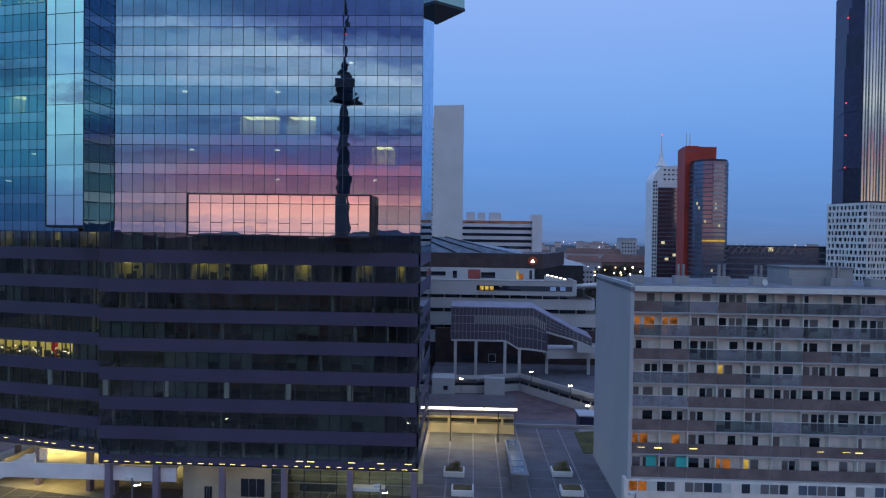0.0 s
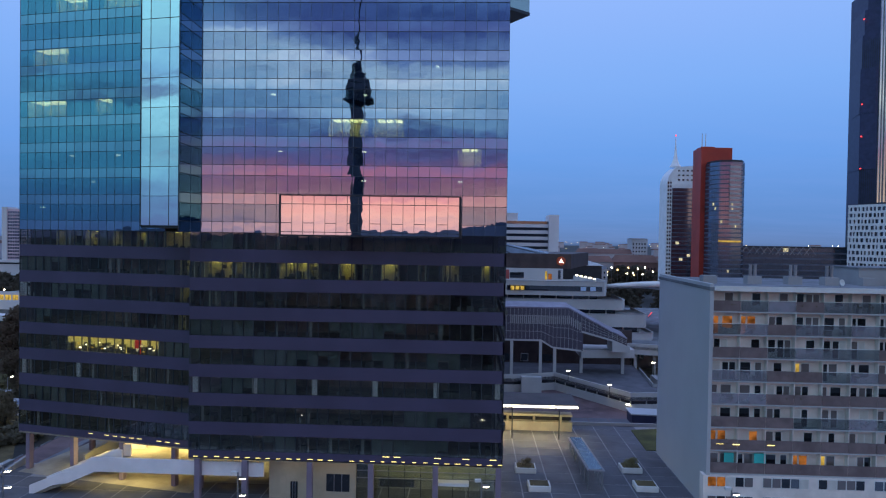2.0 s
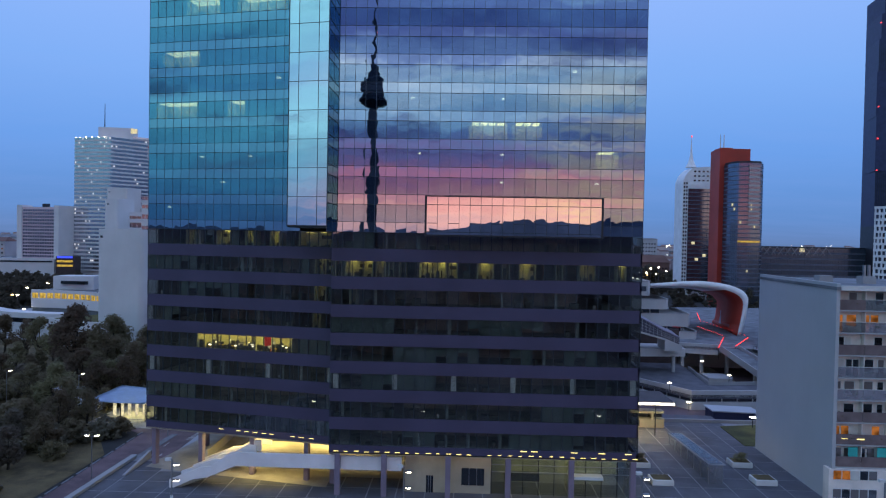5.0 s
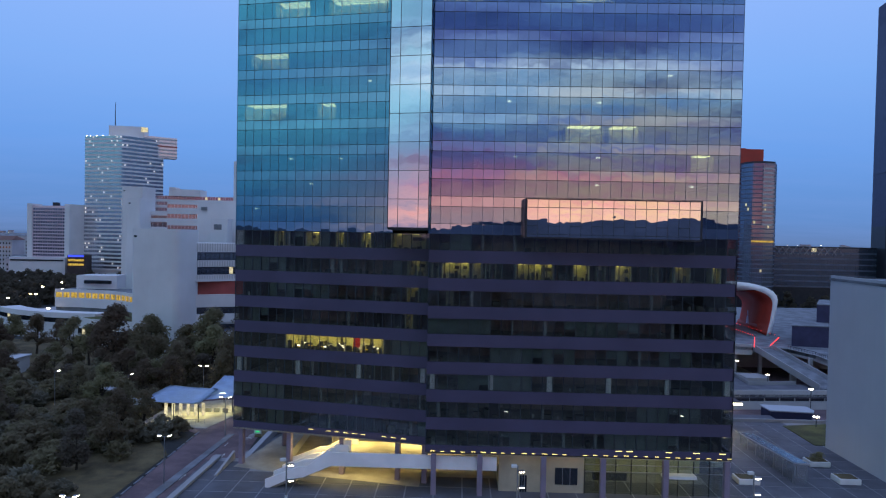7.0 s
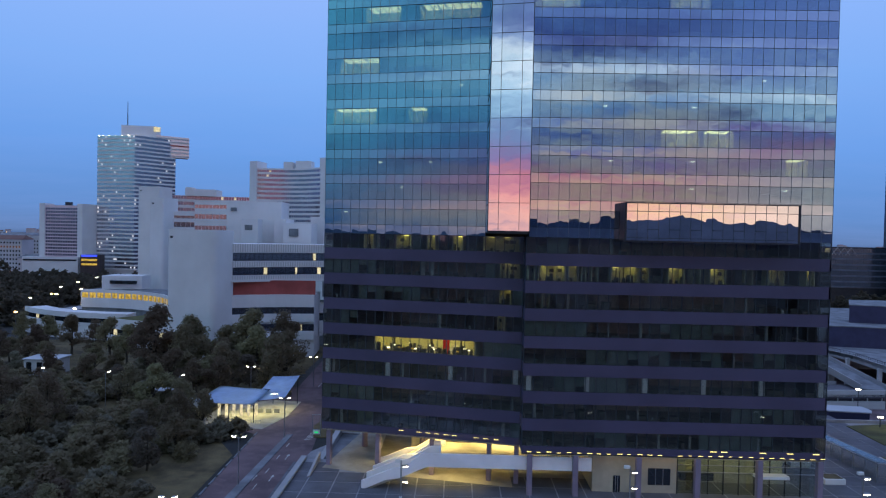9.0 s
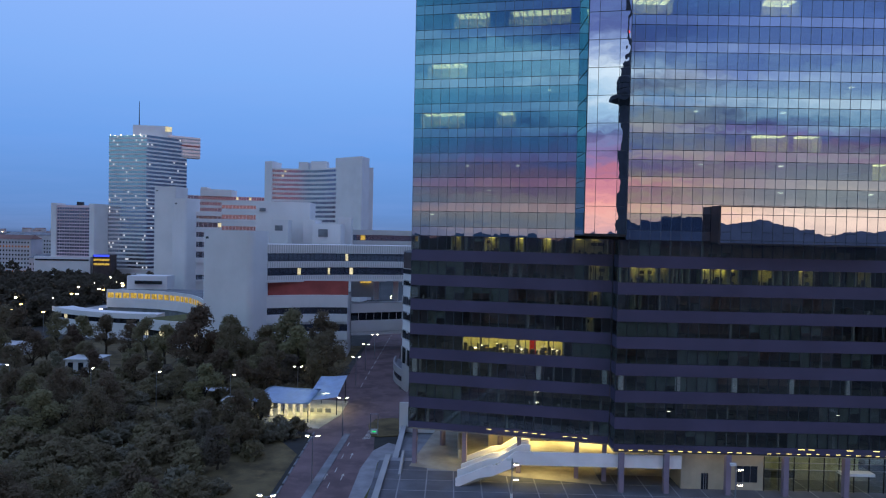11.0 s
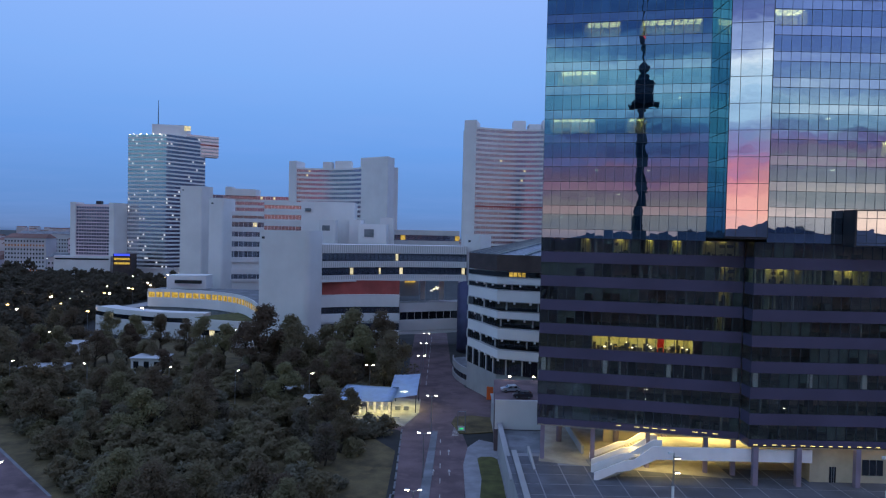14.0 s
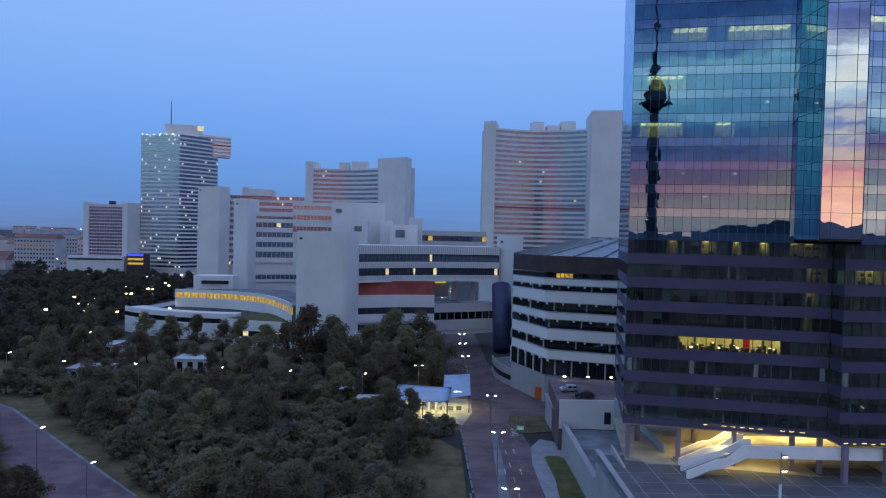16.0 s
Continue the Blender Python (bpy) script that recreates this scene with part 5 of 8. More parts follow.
# plant rooms stepping up on its roof
solid(wing, [(-157.7, 272), (-134.9, 275), (-136, 292), (-158, 290)], 30, 60.0, "concrete_panel", "plant_room")
solid(wing, [(-136.6, 270), (-131.5, 270), (-131.5, 284), (-136.6, 284)], 40, 52.4, "concrete_panel", "plant_room")
solid(wing, [(-132.0, 267), (-120.2, 268), (-120.2, 280), (-132.0, 280)], 40, 50.6, "concrete_panel", "plant_room")
solid(wing, [(-124.6, 286), (-118.6, 286), (-118.6, 292), (-124.6, 292)], 40, 54.0, "concrete_panel", "plant_room")
solid(wing, [(-148, 262), (-141, 262), (-141, 268), (-148, 268)], 42, 52.0, "concrete", "plant_room")
for x0, x1, y, z0, z1 in ((-129.5, -125.5, 266.9, 45.2, 48.4), (-156.0, -153.4, 271.8, 55.6, 57.0), (-146.6, -143.4, 261.9, 47.4, 49.6)):
    b = bm_new()
    box(b, x0, x1, y, y + 0.3, z0, z1)
    part("louvre", b, "roof_felt", wing)
bands(wing, [(-121.4, 299), (-88, 301)], [(41.0, 43.6, 46.2), (46.2, 48.6, 48.6)], "concrete_mid", "win_vic", lit=0.12, lit_mat="lit_yellow", step=2.6)
solid(wing, [(-121, 300), (-88, 302), (-88, 316), (-121, 314)], 30, 48.5, "concrete_mid")
bands(wing, [(-178.5, 289), (-159, 290)], [(44, 46.5, 49), (49.0, 52.2, 54.2), (54.2, 57, 58.6), (58.6, 60.3, 60.3)], "concrete_panel", "win_vic", step=1.6, bar="concrete")
solid(wing, [(-178.4, 290), (-159, 291), (-159, 304), (-178.4, 303)], 30, 60.2, "concrete")

# second wing with the pair of shafts
wing2 = thing("office_wing", (-200, 340, 0), "pale concrete office wing with dark window bands and red strip", "building")
shaft(wing2, (-219.4, 331), (-210.8, 328.6), 12, 0, 63.2, r=1.2)
bands(wing2, arc((-212, 335), (-160, 347), 2.0, 10), [(19.0, 20.5, 23.0), (23.0, 26.0, 26.0), (29.4, 32.2, 35.4), (35.4, 37.8, 40.6), (40.6, 43.2, 45.8), (45.8, 48.4, 51.0), (51.0, 53.0, 54.4), (54.4, 56.6, 56.6)], "concrete_panel", "win_vic", ribs=1.2, lit=0.02, step=2.4, bar="concrete")
b = bm_new()
ribbon(b, arc((-212, 336), (-160, 348), 2.0, 10), -0.6, -0.4, 26.0, 29.4)
part("red_wall", b, "red_panel", wing2, "red recessed wall strip")
W2 = arc((-212, 335), (-160, 347), 2.0, 10)
solid(wing2, offset(W2, -0.7) + offset(W2, -18)[::-1], 0, 56.4, "concrete")
for i in range(6):
    solid(wing2, [(-186 + i * 4.2, 343), (-184 + i * 4.2, 343), (-184 + i * 4.2, 348), (-186 + i * 4.2, 348)], 56.4, 59.2 + (i % 3) * 1.1, "concrete_panel", "roof_shaft")

wing3 = thing("far_office_wing", (-240, 450, 0), "far pale office wing with reddish mirrored windows", "building")
shaft(wing3, (-276.8, 436), (-260.2, 432), 14, 0, 75.8, r=1.2)
bands(wing3, arc((-264, 448), (-206, 462), 4, 10), even(20, 71, 12, 0.55), "concrete_panel", "win_pink", lit=0.03, step=1.8, bar="concrete")
W3 = arc((-264, 448), (-206, 462), 4, 10)
solid(wing3, offset(W3, -0.7) + offset(W3, -18)[::-1], 0, 71.2, "concrete")
solid(wing3, [(-251, 452), (-231, 457), (-231, 470), (-251, 466)], 71, 75.8, "concrete_panel", "plant_room")
solid(wing3, [(-250.5, 451.6), (-246.5, 452.6), (-246.5, 460), (-250.5, 460)], 75.8, 77.0, "concrete_panel", "plant_room")


def bow_tower(name, at, label, p, q, sag, z0, z1, n, left, right, ltop, rtop, bumps, red_row):
    """A tall slab with a hollow bowed front between two plain end walls."""
    t = thing(name, at, label, "building")
    run = arc(p, q, sag, 20)
    lev = even(z0, z1 - 1.2, n, 0.54)
    bands(t, run, lev, "concrete_panel", "win_pink", lit=0.006, lit_mat="lit_pale", step=1.7, recess=0.12, bar="concrete")
    b = bm_new()
    ribbon(b, run, -0.6, 0.05, z1 - 1.2, z1)
    part("parapet", b, "concrete_panel", t)
    b = bm_new()
    za = lev[red_row][0]
    ribbon(b, run, 0.02, 0.10, za, za + 1.0)
    part("red_band", b, "red_panel", t, "narrow red storey band")
    back = offset(run, -16)
    solid(t, offset(run, -0.7) + back[::-1], 0, z1 - 0.4, "concrete")
    solid(t, left, 0, ltop, "concrete_panel", "end_wall")
    solid(t, right, 0, rtop, "concrete_panel", "end_wall")
    for pts, za, zb in bumps:
        solid(t, pts, za, zb, "concrete_panel", "plant_room")
    return t


bow_tower("bowed_tower", (-45, 400, 0), "tall concrete tower with hollow bowed window front and red band", (-77.0, 397), (-19.6, 393), 9.0, 34, 114.2, 26, [(-84.0, 399.5), (-76.6, 396.5), (-73.5, 412), (-80, 416)], [(-22.4, 371.5), (-5.3, 369.0), (-5.7, 384.0), (-12, 402), (-19.5, 401)], 118.4, 121.4, [([(-52, 412), (-44, 412), (-44, 422), (-52, 422)], 114, 121.0), ([(-42, 412), (-34, 412), (-34, 422), (-42, 422)], 114, 119.0), ([(-33, 411), (-24, 410), (-24, 420), (-33, 420)], 114, 121.6)], 10)
tb = bow_tower("bowed_tower", (-170, 450, 0), "smaller concrete tower with hollow bowed window front", (-202.5, 459), (-154.5, 447), 7.0, 30, 92.2, 19, [(-208.4, 462), (-202.2, 458), (-199, 472), (-205, 474)], [(-154.8, 447.5), (-134.4, 433.6), (-131, 446), (-150, 458)], 97.0, 98.8, [([(-184, 462), (-177, 461), (-177, 470), (-184, 470)], 92, 97.0), ([(-175, 461), (-163, 458), (-163, 468), (-175, 470)], 92, 97.6)], 6)
solid(tb, [(-133.6, 446), (-128.6, 450), (-131, 462), (-138, 460)], 0, 92.8, "concrete", "rear_slab")
solid(tb, [(-133.9, 446.4), (-132.6, 447.4), (-132.7, 447.8), (-134, 446.8)], 30, 88, "win_dark", "window_band")

# low buildings by the park
low = thing("low_hall", (-210, 295, 0), "low curved pale hall with a row of lit windows", "building")
YL = [(-236, 298.5), (-222, 297.5), (-209, 294), (-198, 288.5), (-189, 281), (-181, 270), (-174, 257), (-168.5, 244)]
bands(low, YL, [(9.5, 14.0, 16.5), (16.5, 18.0, 18.0)], "concrete_panel", "lit_yellow", step=1.9, recess=0.3)
for p, u in walk_along(YL, 3.8):
    b = bm_new()
    Face(p, p + u).box(b, -0.3, 0.3, -0.3, -0.05, 14.0, 16.5)
    part("window_post", b, "concrete", low)
solid(low, offset(YL, -0.8) + [(-166, 262), (-172, 292), (-186, 312), (-236, 316)], 0, 17.2, "roof_felt")
solid(low, [(-230.2, 306), (-212, 309), (-212, 318), (-230, 318)], 17.4, 24.0, "concrete_panel", "roof_house")
b = bm_new()
box(b, -226, -213, 305.2, 306.2, 20.2, 21.8)
part("roof_window", b, "win_dark", low)
L4 = arc((-252, 282), (-196, 262), -6.0, 14)
bands(low, L4, [(0, 6.8, 6.8), (9.2, 11.4, 11.4), (6.8, 7.2, 9.2)], "concrete_panel", "win_dark", step=3.0, lit=0.06)
solid(low, offset(L4, -0.7) + offset(L4, -9)[::-1], 0, 11.0, "concrete")
L5 = arc((-200, 256), (-166, 246), -3.0, 10)
bands(low, L5, [(0, 3.6, 3.6), (6.4, 10.6, 10.6), (3.6, 3.8, 6.4)], "concrete_panel", "win_dark", step=3.0, lit=0.12)
solid(low, offset(L5, -0.7) + offset(L5, -26)[::-1], 0, 10.2, "lawn", "green_roof_body")

# hotel slab
hotel = thing("hotel_block", (-386, 526, 0), "far hotel slab with reddish window grid and pale end walls", "building")
solid(hotel, [(-401, 531.2), (-371, 527.4), (-373, 546), (-403, 545)], 0, 65.0, "pink_wall")
solid(hotel, [(-405.8, 531), (-401, 530.4), (-402, 545), (-407, 545)], 0, 66.6, "concrete_panel", "end_wall")
solid(hotel, [(-371.5, 526.8), (-367, 526.2), (-363, 543), (-370, 545)], 0, 66.4, "concrete_panel", "end_wall")
HF = Face((-401, 531.2), (-371.5, 527.4))
for i in range(16):
    b = bm_new()
    z = 20.5 + i * 2.72
    for j in range(13):
        HF.box(b, 0.5 + j * 2.28, 2.2 + j * 2.28, 0.0, 0.15, z, z + 1.7)
    tagged(part("window_grid", b, "win_pink", hotel), kind="stuff")
    b = bm_new()
    HF.box(b, 0, HF.length, 0.0, 0.5, z - 0.75, z - 0.25)
    part("floor_edge", b, "pink_wall", hotel)
solid(hotel, [(-409, 514), (-366, 519), (-367, 526), (-410, 522)], 0, 22.6, "concrete", "base")
b = bm_new()
Face((-409, 513.8), (-366, 518.8)).box(b, 1, 42, 0, 0.2, 19.6, 20.8)
part("base_window", b, "win_dark", hotel)
solid(hotel, [(-386, 534), (-382, 534), (-382, 538), (-386, 538)], 65, 68, "dark_metal", "roof_house")

# tall tower with the box on its shoulder
izd = thing("banded_tower", (-328, 550, 0), "far glass tower with pale bands, roof box and mast", "building")
IC, IL, IR = (-327.6, 533.6), (-363.0, 541.0), (-305.5, 562.0)
for p, q, gl in ((IL, IC, "win_izd"), (IC, IR, "win_pink")):
    lev = [(z0, z1, z2) for z0, z1, z2 in even(12, 124.6, 34, 0.58)]
    bands(izd, [p, q], lev, "concrete_panel", gl, lit=0.055 if gl == "win_izd" else 0.03, lit_mat="lit_white", step=1.8, recess=0.12)
solid(izd, [(-362.4, 541.9), (-327.7, 534.6), (-306.3, 562.6), (-326, 588), (-356, 572)], 0, 124.4, "concrete")
solid(izd, [(-345.5, 546), (-318, 551), (-318, 560), (-345, 556)], 124, 134.8, "concrete_panel", "roof_house")
BX = [(-318, 551.5), (-296, 567.5), (-301, 575), (-322, 562)]
solid(izd, BX, 109.5, 127.5, "win_izd", "roof_box")
for i in range(6):
    b = bm_new()
    ribbon(b, BX[:2], 0.0, 0.2, 110 + i * 3.0, 111.2 + i * 3.0)
    part("box_band", b, "red_panel" if i == 3 else "concrete_mid", izd)
b = bm_new()
tube(b, (-341, 548, 134), (-341, 548, 155), 0.45, 0.2, n=6)
part("mast", b, "dark_metal", izd)
for x, y in ((-358, 540.6), (-352, 539.2), (-346, 538), (-340, 536.8), (-334, 535.4), (-362, 541.4)):
    b = bm_new()
    box(b, x - 0.3, x + 0.3, y - 0.4, y + 0.3, 124.4, 124.95)
    part("roof_lamp", b, "lamp_white", izd, "bright roof lamp")
b = bm_new()
slab(b, [(-319.5, 550), (-314.5, 551), (-314.5, 551.5), (-319.5, 550.5)], 130.2, 134.2)
part("roof_sign", b, "lit_pale", izd, "plain pale lit roof sign")
sign = thing("low_shop", (-352, 515, 0), "small far shop with lit yellow windows and blue sign", "building")
solid(sign, [(-362, 515), (-348, 517), (-348, 526), (-362, 524)], 0, 25.0, "brown_fascia")
for z, m in ((16.5, "lit_yellow"), (20.0, "lit_yellow"), (23.4, "lamp_blue")):
    b = bm_new()
    Face((-361, 514.8), (-349, 516.6)).box(b, 0, 12, 0.0, 0.2, z, z + 1.7)
    part("lit_strip", b, m, sign)

# ---------------------------------------------------------------- congress centre with stepped terraces
acv = thing("congress_centre", (-35, 200, 0), "wide congress centre with brown roof rim and stepped white terraces", "building")


def hexplan(g):
    return [(-87.5, 189), (-80, 176 - g), (-40, 162 - g), (-22, 186 - g), (-18, 240), (-78, 240)]


def rim(g):
    return hexplan(g)[:4]


solid(acv, hexplan(0), 36.9, 41.6, "brown_fascia", "roof_rim")
solid(acv, hexplan(-2.0), 34.6, 36.9, "concrete_mid", "upper_storey")
b = bm_new()
ribbon(b, rim(-1.9), 0.0, 0.1, 35.2, 36.6)
part("window_band", b, "win_dark", acv)
FU = Face(hexplan(-1.9)[1], hexplan(-1.9)[2])
for i in range(4):
    b = bm_new()
    FU.box(b, 4.0 + i * 1.25, 5.0 + i * 1.25, 0.12, 0.18, 35.3, 36.5)
    part("lit_window", b, "lit_yellow", acv, "lit window")
b = bm_new()
lo = [b.verts.new((x, y, 41.6)) for x, y in hexplan(-0.5)]
hi = [b.verts.new((x * 0.55 - 16, y * 0.5 + 100, 46.5)) for x, y in hexplan(-0.5)]
for i in range(6):
    b.faces.new((lo[i], lo[(i + 1) % 6], hi[(i + 1) % 6], hi[i]))
b.faces.new(hi)
part("glazed_roof", b, "glazed_roof", acv, "low blue-grey glazed roof")
b = bm_new()
for (x0, y0), (x1, y1) in zip(hexplan(-0.5), hexplan(-0.5)[1:]):
    for k in range(5):
        t = k / 5
        xa, ya = x0 + (x1 - x0) * t, y0 + (y1 - y0) * t
        tube(b, (xa, ya, 41.8), (xa * 0.55 - 16, ya * 0.5 + 100, 46.8), 0.22, n=4)
tagged(part("roof_ribs", b, "galv", acv), kind="stuff")
for g, z0, z1, zg in ((1.5, 33.3, 35.1, 31.6), (3.5, 28.5, 31.6, 25.8), (5.5, 23.9, 25.8, 21.3), (7.5, 18.4, 21.3, 15.6), (9.0, 13.2, 15.6, 8.2)):
    b = bm_new()
    ribbon(b, rim(g), -0.8, 0.0, z0, z1)
    part("terrace_parapet", b, "concrete_panel", acv, "white terrace parapet")
    b = bm_new()
    ribbon(b, rim(g), -0.9, 0.12, z1, z1 + 0.14)
    part("parapet_coping", b, "concrete_dim", acv)
    solid(acv, hexplan(g - 0.6), z0 - 0.3, z0 + 0.5, "concrete_dim", "terrace_floor")
    solid(acv, hexplan(g - 3.4), zg - 0.1, z0, "win_dark", "window_band")
    for p, u in walk_along(rim(g - 0.2), 4.6):
        b = bm_new()
        Face(p, p + u).box(b, -0.25, 0.25, -0.5, 0.0, z0 - 0.75, z0)
        part("bracket", b, "concrete_panel", acv)
    for p, u in walk_along(rim(g - 3.3), 9.2 if zg > 9 else 4.6):
        b = bm_new()
        Face(p, p + u).box(b, -0.22, 0.22, 0.0, 0.25, zg, z0 - 0.3)
        part("post", b, "concrete_mid", acv)
    b = bm_new()
    for p, u in walk_along(rim(g - 3.35), 1.5):
        Face(p, p + u).box(b, -0.05, 0.05, 0.0, 0.1, zg, z0 - 0.3)
    tagged(part("glazing_frame", b, "dark_metal", acv), kind="stuff")
solid(acv, hexplan(5.0), 0, 8.3, "concrete_dim", "base")
# its eastern half: brown rim, cream storey and long stepped terraces
STEPS = [(37.2, 239.0, 26.2, 31.4), (43.6, 237.6, 21.4, 25.0), (51.2, 236.2, 15.4, 20.0), (53.5, 235.0, 9.4, 13.6)]
RUN = [(-30, 238), (37.2, 239.0)]
solid(acv, [(-42, 259), (27.9, 257.3), (42, 300), (-42, 300)], 35.2, 41.0, "brown_fascia", "roof_rim")
b = bm_new()
hexa(b, [(-42, 260, 41.0), (19, 258.6, 41.0), (24, 299, 41.0), (-42, 299, 41.0), (-40, 268, 47.2), (-12.5, 268, 47.0), (-11, 290, 47.0), (-40, 290, 47.2)])
part("glazed_roof", b, "glazed_roof", acv, "hipped blue-grey glazed roof")
for i in range(6):
    b = bm_new()
    tube(b, (-38 + i * 10.5, 259.2, 41.2), (-37 + i * 5.2, 268, 47.2), 0.28, n=5)
    part("roof_rib", b, "dark_metal", acv)
solid(acv, [(-42, 256.6), (24.5, 255.4), (24.5, 262), (-42, 262)], 30.8, 35.2, "concrete_mid", "cream_storey")
for x0, x1, z0, z1, m in ((-16, -10, 32.0, 33.6, "win_dark"), (-7.2, -5.6, 31.2, 34, "win_dark"), (-1.2, 3.6, 31.0, 34.6, "red_panel"), (3.9, 9.3, 31.4, 33.6, "win_dark"), (17.6, 18.4, 31.0, 34.2, "lit_yellow"), (18.8, 20.2, 31.0, 33.2, "lit_orange"), (22.6, 23.6, 31.2, 34.6, "win_dark")):
    b = bm_new()
    Face((-42, 256.6), (24.5, 255.4)).box(b, x0 + 42, x1 + 42, 0.0, 0.12, z0, z1)
    part("wall_panel" if m == "red_panel" else "window", b, m, acv)
for i, (xr, yr, z0, z1) in enumerate(STEPS):
    run = [(-30, yr), (xr, yr), (xr + 1.5, yr + 3.0), (xr + 1.5, 262)]
    b = bm_new()
    ribbon(b, run, -0.5, 0.0, z0, z1)
    part("terrace_parapet", b, "concrete_mid", acv, "long white terrace wall")
    b = bm_new()
    ribbon(b, run, -0.6, 0.15, z1, z1 + 0.16)
    part("parapet_coping", b, "concrete_dim", acv)
    solid(acv, [(-30, yr + 0.5), (xr, yr + 0.5), (xr + 1.0, yr + 3.2), (xr + 1.0, 262), (-30, 262)], z0, z1 - 0.9, "concrete_dim", "terrace_floor")
    zb = STEPS[i + 1][3] - 1.0 if i < 3 else 4.0
    solid(acv, [(-30, yr + 2.2), (xr - 2.0, yr + 2.2), (xr - 1.0, 262), (-30, 262)], zb, z0, "win_dark", "window_band")
    for a in range(0, int(xr + 28), 6):
        b = bm_new()
        box(b, -28 + a, -27.6 + a, yr + 1.9, yr + 2.2, zb, z0)
        part("post", b, "concrete_mid", acv)
b = bm_new()
box(b, 2, 36.6, 238.88, 238.98, 27.9, 29.7)
part("window_band", b, "win_dark", acv)
FR = Face(RUN[0], RUN[1])
for a0, a1, m in ((5, 14, "lit_yellow"), (33, 38.5, "lit_yellow"), (58.5, 61, "canvas"), (62, 64.5, "canvas")):
    n = 3 if m == "lit_yellow" else 1
    for k in range(n):
        b = bm_new()
        w = (a1 - a0) / n
        FR.box(b, a0 + k * w + 0.2, a0 + k * w + w - 0.3, 0.15, 0.2, 28.1, 29.5)
        part("lit_window", b, m, acv, "lit window")
solid(acv, [(-30, 243), (30, 243), (34, 262), (-30, 262)], 0, 30.8, "concrete_mid")
b = bm_new()
lathe(b, [(0.1, 0.0), (1.75, 0.0), (1.75, 0.3), (0.1, 0.3)], n=18)
b.transform(pose(23.9, 257.3, 38.2, 90, 0, 0))
part("round_sign", b, "orange", acv, "round red sign")
b = bm_new()
lathe(b, [(0.1, 0.0), (1.35, 0.0), (1.35, 0.3), (0.1, 0.3)], n=18)
b.transform(pose(23.9, 257.1, 38.2, 90, 0, 0))
part("sign_field", b, "red_panel", acv, "dark red field of the sign")
b = bm_new()
lathe(b, [(0.05, 0.0), (0.95, 0.0), (0.95, 0.3), (0.05, 0.3)], n=3)
b.transform(pose(23.9, 256.9, 38.1, 90, 0, 0) @ Matrix.Rotation(radians(90), 4, "Z"))
part("sign_mark", b, "tube_light", acv, "pale lit mark on the round sign")
for i in range(5):
    b = bm_new()
    box(b, 28.6 + i * 1.4, 29.5 + i * 1.4, 250 - i * 1.5, 250.5 - i * 1.5, 32.9 - i * 0.25, 33.4 - i * 0.25)
    part("terrace_lamp", b, "tube_light", acv, "bright terrace lamp")
b = bm_new()
hexa(b, [(27.8, 251, 30.7), (34.8, 243.6, 30.7), (35.4, 244.2, 30.7), (28.4, 251.6, 30.7), (27.8, 251, 32.9), (34.8, 243.6, 31.9), (35.4, 244.2, 31.9), (28.4, 251.6, 32.9)])
part("lamp_wall", b, "concrete_mid", acv)
# round entrance drum and orange panel by the road
drum = thing("entrance_drum", (-80, 186, 0), "low curved white entrance wall with dark window strip", "building")
DR = arc((-91.5, 212), (-70, 172.5), -7.0, 14)
bands(drum, DR, [(0, 1.6, 3.4), (3.4, 5.6, 5.6)], "concrete_dim", "win_dark", step=2.2, lit=0.0)
solid(drum, offset(DR, -0.7) + [(-66, 176), (-70, 205), (-84, 216)], 0, 4.6, "roof_felt")
b = bm_new()
Face((-82.2, 173.0), (-76.6, 171.6)).box(b, 0, 5.8, -0.2, 0.4, 0.3, 3.9)
part("orange_wall", b, "orange", drum, "bright orange wall panel")

# ---------------------------------------------------------------- terraces and ramps behind the plaza
terr = thing("terrace_building", (15, 200, 0), "terrace deck with dark glazed escalator hall on pale columns", "building")
DECK = 4.2
EDGE = [(-12, 196.5), (2.3, 197.5), (15, 202), (32.5, 177), (41.5, 178), (64, 180)]
b = bm_new()
slab(b, EDGE + [(64, 193), (57, 192), (42, 190), (44, 214), (44, 236), (-12, 236)], DECK - 1.0, DECK)
part("deck", b, "paving", terr, "dark asphalt deck")
b = bm_new()
ribbon(b, EDGE, -0.45, 0.0, DECK - 0.6, DECK + 1.25)
part("deck_parapet", b, "concrete_mid", terr, "pale deck parapet")
b = bm_new()
ribbon(b, EDGE, -1.1, -0.7, 2.2, DECK - 0.6)
part("window_strip", b, "win_dark", terr)
b = bm_new()
ribbon(b, EDGE, -0.9, -0.05, 0.0, 2.2)
part("deck_wall", b, "concrete_mid", terr)
for p, u in walk_along(EDGE[2:], 4.4):
    b = bm_new()
    Face(p, p + u).box(b, -0.12, 0.12, -0.72, -0.5, 2.2, DECK - 0.6)
    part("strip_post", b, "concrete_mid", terr)
for x0, x1, y0, y1, z1 in ((-11, -4.5, 190, 197, 6.0), (4.4, 10.4, 194.8, 197.4, 5.2)):
    b = bm_new()
    box(b, x0, x1, y0, y1, 0, z1)
    part("side_house", b, "concrete_mid", terr)
b = bm_new()
box(b, -7.6, -6.4, 189.9, 190.0, 2.6, 3.8)
part("side_window", b, "win_dark", terr)
